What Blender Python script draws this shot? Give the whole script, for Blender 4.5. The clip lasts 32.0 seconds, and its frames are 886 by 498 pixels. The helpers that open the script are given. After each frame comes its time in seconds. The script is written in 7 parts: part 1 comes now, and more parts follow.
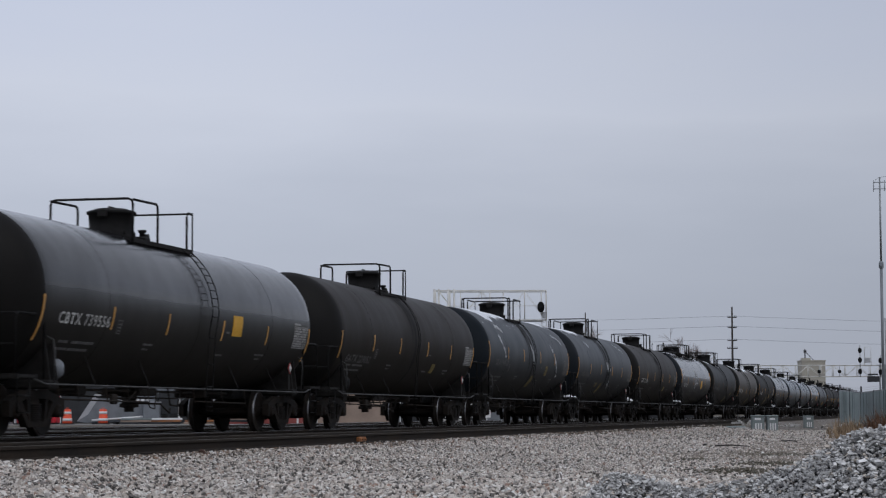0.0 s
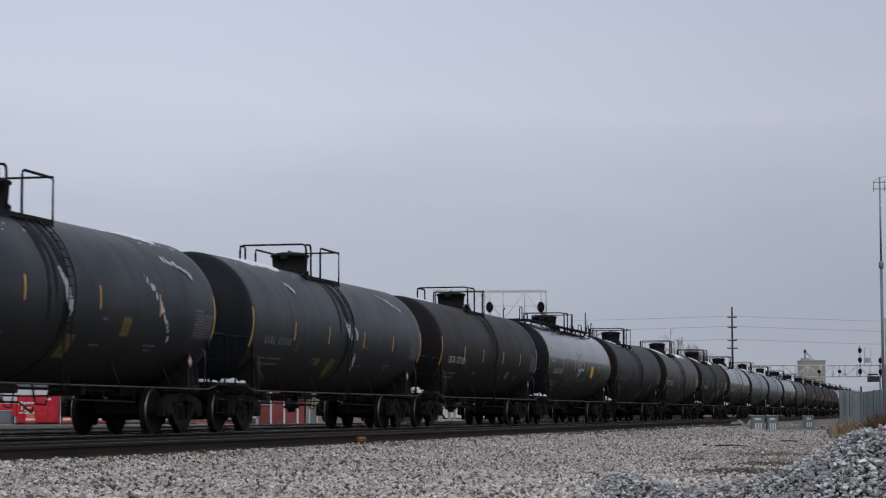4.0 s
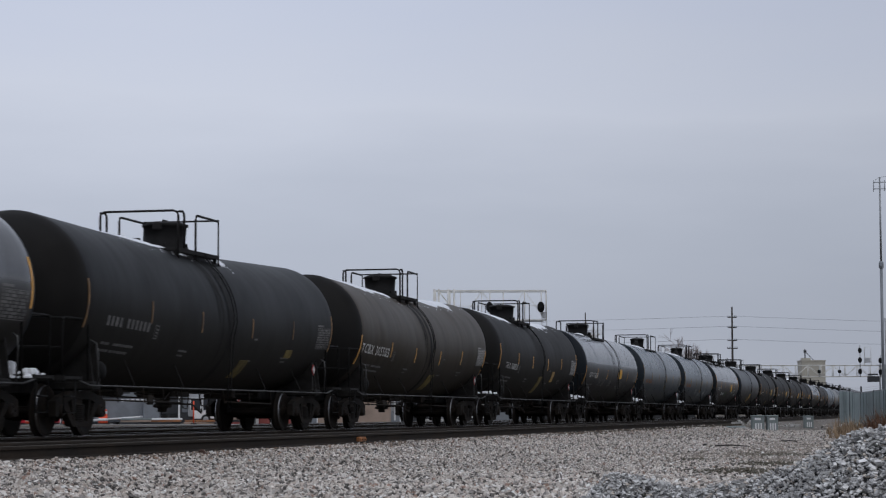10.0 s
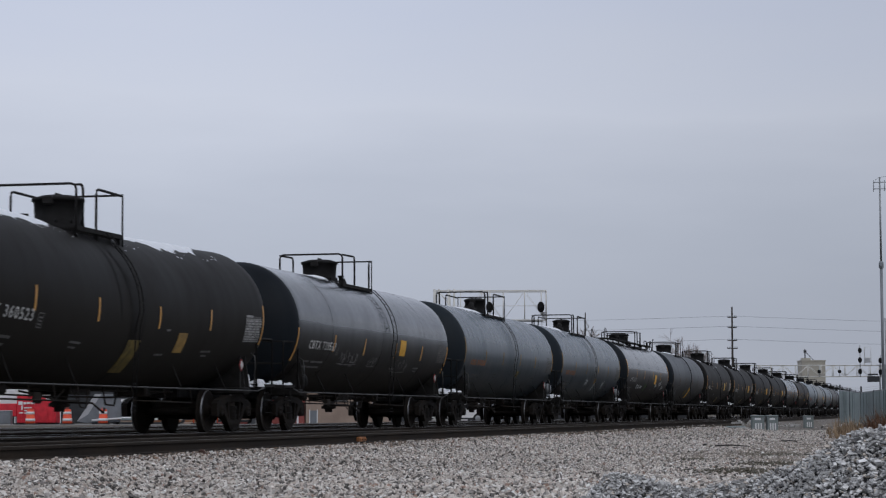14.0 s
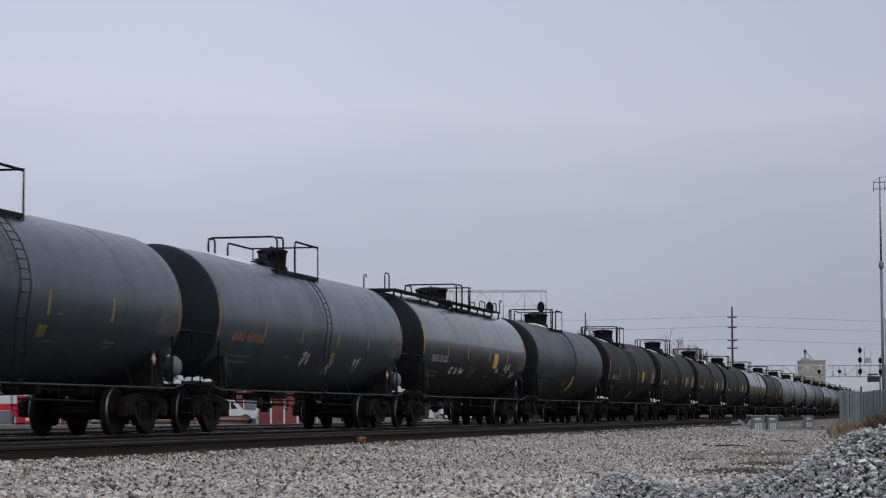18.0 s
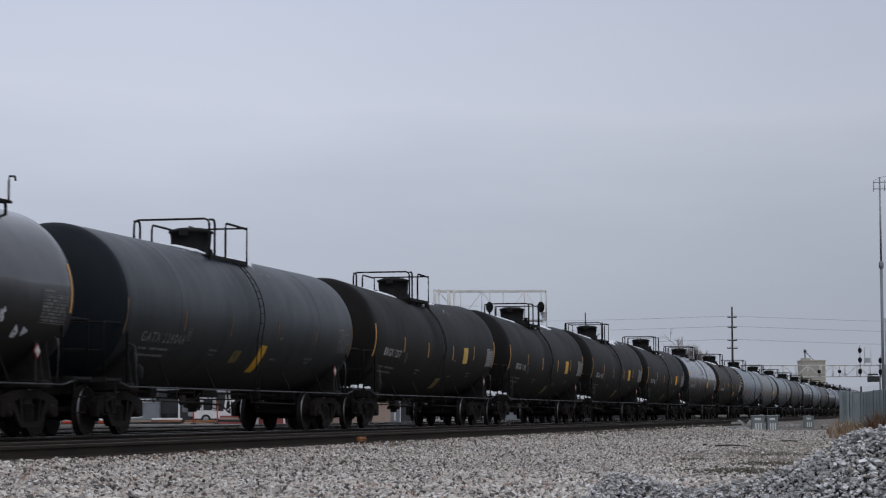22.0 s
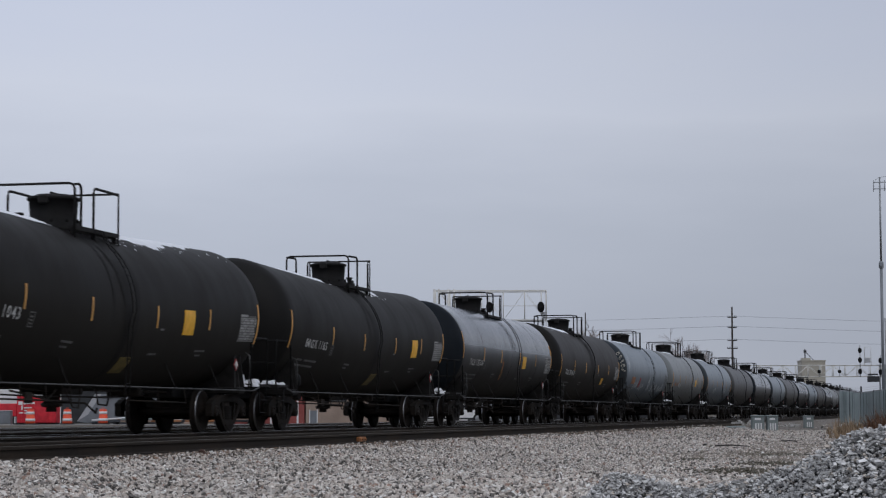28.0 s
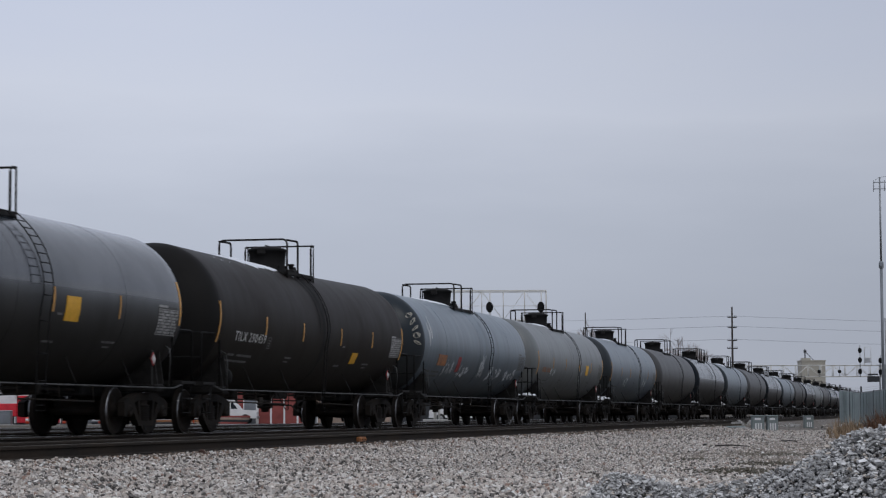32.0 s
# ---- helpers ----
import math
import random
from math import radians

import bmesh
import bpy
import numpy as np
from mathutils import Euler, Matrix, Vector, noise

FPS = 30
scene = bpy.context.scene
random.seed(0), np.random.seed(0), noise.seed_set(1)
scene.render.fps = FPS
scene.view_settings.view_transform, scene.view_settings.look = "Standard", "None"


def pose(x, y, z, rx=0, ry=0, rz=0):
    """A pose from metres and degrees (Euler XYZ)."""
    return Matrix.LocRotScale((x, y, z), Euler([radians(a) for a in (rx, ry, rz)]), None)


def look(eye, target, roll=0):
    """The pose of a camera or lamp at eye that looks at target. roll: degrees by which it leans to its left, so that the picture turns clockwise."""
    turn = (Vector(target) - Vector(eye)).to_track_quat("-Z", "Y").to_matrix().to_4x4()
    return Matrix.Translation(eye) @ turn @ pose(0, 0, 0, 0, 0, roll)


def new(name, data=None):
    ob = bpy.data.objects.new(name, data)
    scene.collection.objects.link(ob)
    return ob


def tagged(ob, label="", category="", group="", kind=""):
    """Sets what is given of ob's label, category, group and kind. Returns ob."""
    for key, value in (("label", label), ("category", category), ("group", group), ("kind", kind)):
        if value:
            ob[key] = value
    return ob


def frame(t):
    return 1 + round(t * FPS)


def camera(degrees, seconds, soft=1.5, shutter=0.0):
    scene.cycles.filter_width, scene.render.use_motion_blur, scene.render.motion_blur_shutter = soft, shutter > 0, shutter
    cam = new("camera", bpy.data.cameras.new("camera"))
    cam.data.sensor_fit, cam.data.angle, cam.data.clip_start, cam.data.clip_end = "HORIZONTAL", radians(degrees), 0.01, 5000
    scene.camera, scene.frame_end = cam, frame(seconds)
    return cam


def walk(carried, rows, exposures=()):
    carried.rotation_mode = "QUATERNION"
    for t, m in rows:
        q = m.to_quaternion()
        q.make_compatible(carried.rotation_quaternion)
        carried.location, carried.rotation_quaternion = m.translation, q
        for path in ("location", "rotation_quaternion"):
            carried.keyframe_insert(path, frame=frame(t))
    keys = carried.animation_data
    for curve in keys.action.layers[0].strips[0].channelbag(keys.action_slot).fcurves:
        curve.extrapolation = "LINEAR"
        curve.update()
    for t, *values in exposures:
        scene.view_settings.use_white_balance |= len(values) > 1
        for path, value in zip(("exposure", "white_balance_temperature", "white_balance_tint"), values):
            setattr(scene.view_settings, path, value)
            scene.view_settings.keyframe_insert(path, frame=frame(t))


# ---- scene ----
EYE = (0.0, 0.0, 0.367)
YAW, TILT, LEAN = 12.9346, 4.3751, -0.178
cam = camera(23.146, 32.0, soft=1.2, shutter=0.25)
AIM = (EYE[0] - math.sin(radians(YAW)) * math.cos(radians(TILT)),
       EYE[1] + math.cos(radians(YAW)) * math.cos(radians(TILT)),
       EYE[2] + math.sin(radians(TILT)))
CAM_POSE = look(EYE, AIM, LEAN)
walk(cam, [(0.0, CAM_POSE), (32.0, CAM_POSE)])

TRACK_X = -16.18          # centre line of the train's track; rail tops lie at z = 0
RAIL_OFF = 0.755

# ---- world, sun ----
world = bpy.data.worlds.new("overcast_world")
scene.world = world
world.use_nodes = True
wn, wl = world.node_tree.nodes, world.node_tree.links
wn.clear()
w_out = wn.new("ShaderNodeOutputWorld")
w_bg = wn.new("ShaderNodeBackground")
w_sky = wn.new("ShaderNodeTexSky")
w_sky.sky_type = "NISHITA"
w_sky.sun_disc = False
w_sky.sun_elevation = radians(32)
w_sky.sun_rotation = radians(215)
w_tc = wn.new("ShaderNodeTexCoord")
w_sep = wn.new("ShaderNodeSeparateXYZ")
wl.new(w_tc.outputs["Generated"], w_sep.inputs[0])
w_map = wn.new("ShaderNodeMapping")
w_map.inputs["Scale"].default_value = (1.0, 1.0, 4.5)
wl.new(w_tc.outputs["Generated"], w_map.inputs[0])
w_noise = wn.new("ShaderNodeTexNoise")
w_noise.inputs["Scale"].default_value = 5.0
w_noise.inputs["Detail"].default_value = 5.0
w_noise.inputs["Roughness"].default_value = 0.5
wl.new(w_map.outputs[0], w_noise.inputs["Vector"])
w_ma = wn.new("ShaderNodeMath")
w_ma.operation = "MULTIPLY_ADD"
w_ma.inputs[1].default_value = 0.07
wl.new(w_noise.outputs["Fac"], w_ma.inputs[0])
wl.new(w_sep.outputs["Z"], w_ma.inputs[2])
w_ramp = wn.new("ShaderNodeValToRGB")
els = w_ramp.color_ramp.elements
els[0].position, els[0].color = 0.0, (0.390, 0.420, 0.495, 1)
els[1].position, els[1].color = 1.0, (0.603, 0.650, 0.765, 1)
for pos, col in ((0.035, (0.439, 0.470, 0.550, 1)), (0.075, (0.400, 0.435, 0.530, 1)), (0.12, (0.449, 0.485, 0.581, 1)),
                 (0.175, (0.570, 0.605, 0.707, 1)), (0.225, (0.536, 0.580, 0.707, 1)), (0.35, (0.585, 0.630, 0.747, 1))):
    e = els.new(pos)
    e.color = col
wl.new(w_ma.outputs[0], w_ramp.inputs[0])
w_mix = wn.new("ShaderNodeMixRGB")
w_mix.blend_type = "ADD"
w_mix.inputs[0].default_value = 0.006
wl.new(w_ramp.outputs[0], w_mix.inputs[1])
wl.new(w_sky.outputs[0], w_mix.inputs[2])
# the cloud deck is thinner towards the west, thicker towards the north-east
w_dot = wn.new("ShaderNodeVectorMath")
w_dot.operation = "DOT_PRODUCT"
w_dot.inputs[1].default_value = (math.cos(radians(YAW)), math.sin(radians(YAW)), 0.0)
wl.new(w_tc.outputs["Generated"], w_dot.inputs[0])
w_side = wn.new("ShaderNodeMapRange")
w_side.interpolation_type = "SMOOTHSTEP"
for k, v in (("From Min", -0.15), ("From Max", 0.30), ("To Min", 1.0), ("To Max", 0.80)):
    w_side.inputs[k].default_value = v
wl.new(w_dot.outputs["Value"], w_side.inputs["Value"])
w_scale = wn.new("ShaderNodeVectorMath")
w_scale.operation = "SCALE"
wl.new(w_mix.outputs[0], w_scale.inputs[0])
wl.new(w_side.outputs[0], w_scale.inputs["Scale"])
wl.new(w_scale.outputs[0], w_bg.inputs[0])
w_bg.inputs[1].default_value = 1.0
wl.new(w_bg.outputs[0], w_out.inputs[0])

sun = new("sun", bpy.data.lights.new("sun", "SUN"))
sun.data.energy, sun.data.angle, sun.data.color = 0.6, radians(25), (1.0, 0.97, 0.93)
sun.matrix_world = look((0, 0, 40), (-25, 30, 0))

# ---- materials ----
def mat(name, col, rough=0.8, metal=0.0, var=0.25, scale=3.0, fine=40.0, bump=0.15, col2=None, spec=0.5, stretch=(1, 1, 1), per_object=0.0, per_island=0.0, coat=0.0):
    m = bpy.data.materials.new(name)
    m.use_nodes = True
    n, l = m.node_tree.nodes, m.node_tree.links
    b = n["Principled BSDF"]
    b.inputs["Metallic"].default_value = metal
    b.inputs["Specular IOR Level"].default_value = spec
    b.inputs["Coat Weight"].default_value = coat
    b.inputs["Coat Roughness"].default_value = 0.25
    tc = n.new("ShaderNodeTexCoord")
    mp = n.new("ShaderNodeMapping")
    mp.inputs["Scale"].default_value = stretch
    l.new(tc.outputs["Object"], mp.inputs[0])
    n1, n2 = n.new("ShaderNodeTexNoise"), n.new("ShaderNodeTexNoise")
    n1.inputs["Scale"].default_value, n1.inputs["Detail"].default_value = scale, 5
    n2.inputs["Scale"].default_value, n2.inputs["Detail"].default_value = fine, 3
    l.new(mp.outputs[0], n1.inputs["Vector"])
    l.new(mp.outputs[0], n2.inputs["Vector"])
    mx = n.new("ShaderNodeMixRGB")
    rp = n.new("ShaderNodeValToRGB")
    rp.color_ramp.elements[0].position, rp.color_ramp.elements[1].position = 0.35, 0.68
    l.new(n1.outputs["Fac"], rp.inputs[0])
    c2 = col2 or tuple(c * (1 - var) for c in col)
    mx.inputs[1].default_value, mx.inputs[2].default_value = (*col, 1), (*c2, 1)
    l.new(rp.outputs[0], mx.inputs[0])
    last = mx.outputs[0]
    hs = n.new("ShaderNodeHueSaturation")
    add = n.new("ShaderNodeMath")
    add.operation = "MULTIPLY_ADD"
    add.inputs[1].default_value, add.inputs[2].default_value = var, 1 - var / 2
    l.new(n2.outputs["Fac"], add.inputs[0])
    val = add.outputs[0]
    for k, (amount, node, sock) in enumerate(((per_object, "ShaderNodeObjectInfo", "Random"), (per_island, "ShaderNodeNewGeometry", "Random Per Island"))):
        if amount:
            inf = n.new(node)
            ma = n.new("ShaderNodeMath")
            ma.operation = "MULTIPLY_ADD"
            ma.inputs[1].default_value, ma.inputs[2].default_value = amount, 1 - amount / 2
            l.new(inf.outputs[sock], ma.inputs[0])
            mu = n.new("ShaderNodeMath")
            mu.operation = "MULTIPLY"
            l.new(val, mu.inputs[0])
            l.new(ma.outputs[0], mu.inputs[1])
            val = mu.outputs[0]
    l.new(val, hs.inputs["Value"])
    l.new(last, hs.inputs["Color"])
    l.new(hs.outputs[0], b.inputs["Base Color"])
    mr = n.new("ShaderNodeMath")
    mr.operation = "MULTIPLY_ADD"
    mr.inputs[1].default_value, mr.inputs[2].default_value = 0.25, rough - 0.12
    l.new(n1.outputs["Fac"], mr.inputs[0])
    l.new(mr.outputs[0], b.inputs["Roughness"])
    if bump:
        bp = n.new("ShaderNodeBump")
        bp.inputs["Strength"].default_value, bp.inputs["Distance"].default_value = bump, 0.02
        l.new(n2.outputs["Fac"], bp.inputs["Height"])
        l.new(bp.outputs[0], b.inputs["Normal"])
    return m


def tank_paint(name, col, dirt, rough=0.42, low=0.55, spec=0.5, flank_shade=0.0):
    """Road-worn tank paint: vertical run-off streaks, sooty mottling and a dulled lower flank that imitates the dark
    mirrored ground.
    """
    m = bpy.data.materials.new(name)
    m.use_nodes = True
    n, l = m.node_tree.nodes, m.node_tree.links
    b = n["Principled BSDF"]
    b.inputs["Specular IOR Level"].default_value = spec
    tc, inf = n.new("ShaderNodeTexCoord"), n.new("ShaderNodeObjectInfo")
    shift = n.new("ShaderNodeVectorMath")
    shift.operation = "MULTIPLY_ADD"
    l.new(inf.outputs["Random"], shift.inputs[0])
    shift.inputs[1].default_value = (31.0, 57.0, 13.0)
    l.new(tc.outputs["Object"], shift.inputs[2])
    streak_map = n.new("ShaderNodeMapping")
    streak_map.inputs["Scale"].default_value = (0.8, 2.6, 0.22)
    l.new(shift.outputs[0], streak_map.inputs[0])
    streak, cloud, fine = (n.new("ShaderNodeTexNoise") for _ in range(3))
    for node, s, d in ((streak, 1.3, 6), (cloud, 0.55, 5), (fine, 28.0, 3)):
        node.inputs["Scale"].default_value, node.inputs["Detail"].default_value = s, d
    l.new(streak_map.outputs[0], streak.inputs["Vector"])
    l.new(shift.outputs[0], cloud.inputs["Vector"])
    l.new(shift.outputs[0], fine.inputs["Vector"])
    def ramp(src, a, z):
        r = n.new("ShaderNodeMapRange")
        r.inputs["From Min"].default_value, r.inputs["From Max"].default_value = a, z
        l.new(src, r.inputs["Value"])
        return r.outputs[0]
    m1, m2 = n.new("ShaderNodeMixRGB"), n.new("ShaderNodeMixRGB")
    m1.inputs[1].default_value, m1.inputs[2].default_value = (*col, 1), (*dirt, 1)
    f1 = n.new("ShaderNodeMath")
    f1.operation = "MULTIPLY"
    f1.inputs[1].default_value = 0.65
    l.new(ramp(streak.outputs["Fac"], 0.42, 0.75), f1.inputs[0])
    l.new(f1.outputs[0], m1.inputs[0])
    m2.inputs[2].default_value = tuple(c * low for c in col) + (1,)
    l.new(m1.outputs[0], m2.inputs[1])
    f2 = n.new("ShaderNodeMath")
    f2.operation = "MULTIPLY"
    f2.inputs[1].default_value = 0.55
    l.new(ramp(cloud.outputs["Fac"], 0.42, 0.66), f2.inputs[0])
    l.new(f2.outputs[0], m2.inputs[0])
    l.new(m2.outputs[0], b.inputs["Base Color"])
    ro = n.new("ShaderNodeMath")
    ro.operation = "MULTIPLY_ADD"
    ro.inputs[1].default_value, ro.inputs[2].default_value = 0.12, rough - 0.05
    l.new(streak.outputs["Fac"], ro.inputs[0])
    gloss_out = ro.outputs[0]
    # patches polished by rain and dulled by soot
    patchy = n.new("ShaderNodeMapRange")
    for k, v in (("From Min", 0.33), ("From Max", 0.67), ("To Min", spec * 0.55), ("To Max", spec * 1.45)):
        patchy.inputs[k].default_value = v
    l.new(cloud.outputs["Fac"], patchy.inputs["Value"])
    l.new(patchy.outputs[0], b.inputs["Specular IOR Level"])
    if flank_shade:
        # dull lower flank below a wavy line, standing in for the dark mirrored ground
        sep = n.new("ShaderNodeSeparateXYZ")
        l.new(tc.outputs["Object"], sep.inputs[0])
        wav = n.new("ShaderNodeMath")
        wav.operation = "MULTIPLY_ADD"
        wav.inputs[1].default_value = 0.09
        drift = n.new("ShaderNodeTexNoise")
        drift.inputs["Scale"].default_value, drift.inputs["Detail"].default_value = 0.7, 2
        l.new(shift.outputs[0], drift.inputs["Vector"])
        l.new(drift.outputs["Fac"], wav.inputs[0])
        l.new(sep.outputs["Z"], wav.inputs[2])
        # glossy paint: sharp edge where the mirrored horizon would lie; dull paint: slow fade
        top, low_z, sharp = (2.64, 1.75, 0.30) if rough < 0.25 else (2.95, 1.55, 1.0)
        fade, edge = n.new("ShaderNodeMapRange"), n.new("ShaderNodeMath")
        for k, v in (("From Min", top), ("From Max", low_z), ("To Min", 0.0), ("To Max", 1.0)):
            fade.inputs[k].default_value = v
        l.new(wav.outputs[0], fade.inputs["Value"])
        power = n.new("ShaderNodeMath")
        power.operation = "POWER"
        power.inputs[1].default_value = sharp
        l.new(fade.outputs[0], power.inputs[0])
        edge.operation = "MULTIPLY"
        edge.inputs[1].default_value = flank_shade
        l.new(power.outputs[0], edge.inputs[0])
        # belly tone set in the colour, lifting black paint and darkening pale paint
        flank_tone = n.new("ShaderNodeMixRGB")
        flank_tone.inputs[2].default_value = (0.020, 0.0180, 0.0155, 1) if rough < 0.25 else (0.034, 0.0312, 0.0275, 1)
        l.new(edge.outputs[0], flank_tone.inputs[0])
        l.new(m2.outputs[0], flank_tone.inputs[1])
        l.new(flank_tone.outputs[0], b.inputs["Base Color"])
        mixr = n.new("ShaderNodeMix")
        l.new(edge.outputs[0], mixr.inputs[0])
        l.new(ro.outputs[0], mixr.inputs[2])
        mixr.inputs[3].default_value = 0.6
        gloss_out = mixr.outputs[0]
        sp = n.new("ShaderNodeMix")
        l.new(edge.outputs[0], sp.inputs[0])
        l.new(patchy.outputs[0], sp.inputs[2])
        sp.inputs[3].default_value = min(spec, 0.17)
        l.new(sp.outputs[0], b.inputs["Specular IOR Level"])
    l.new(gloss_out, b.inputs["Roughness"])
    bp = n.new("ShaderNodeBump")
    bp.inputs["Strength"].default_value, bp.inputs["Distance"].default_value = 0.06, 0.01
    l.new(fine.outputs["Fac"], bp.inputs["Height"])
    # shallow dents and rolling marks in the plate
    dents, bp2 = n.new("ShaderNodeTexNoise"), n.new("ShaderNodeBump")
    dents.inputs["Scale"].default_value, dents.inputs["Detail"].default_value = 1.1, 1
    l.new(shift.outputs[0], dents.inputs["Vector"])
    bp2.inputs["Strength"].default_value, bp2.inputs["Distance"].default_value = 0.25, 0.05
    l.new(dents.outputs["Fac"], bp2.inputs["Height"])
    l.new(bp.outputs[0], bp2.inputs["Normal"])
    l.new(bp2.outputs[0], b.inputs["Normal"])
    return m


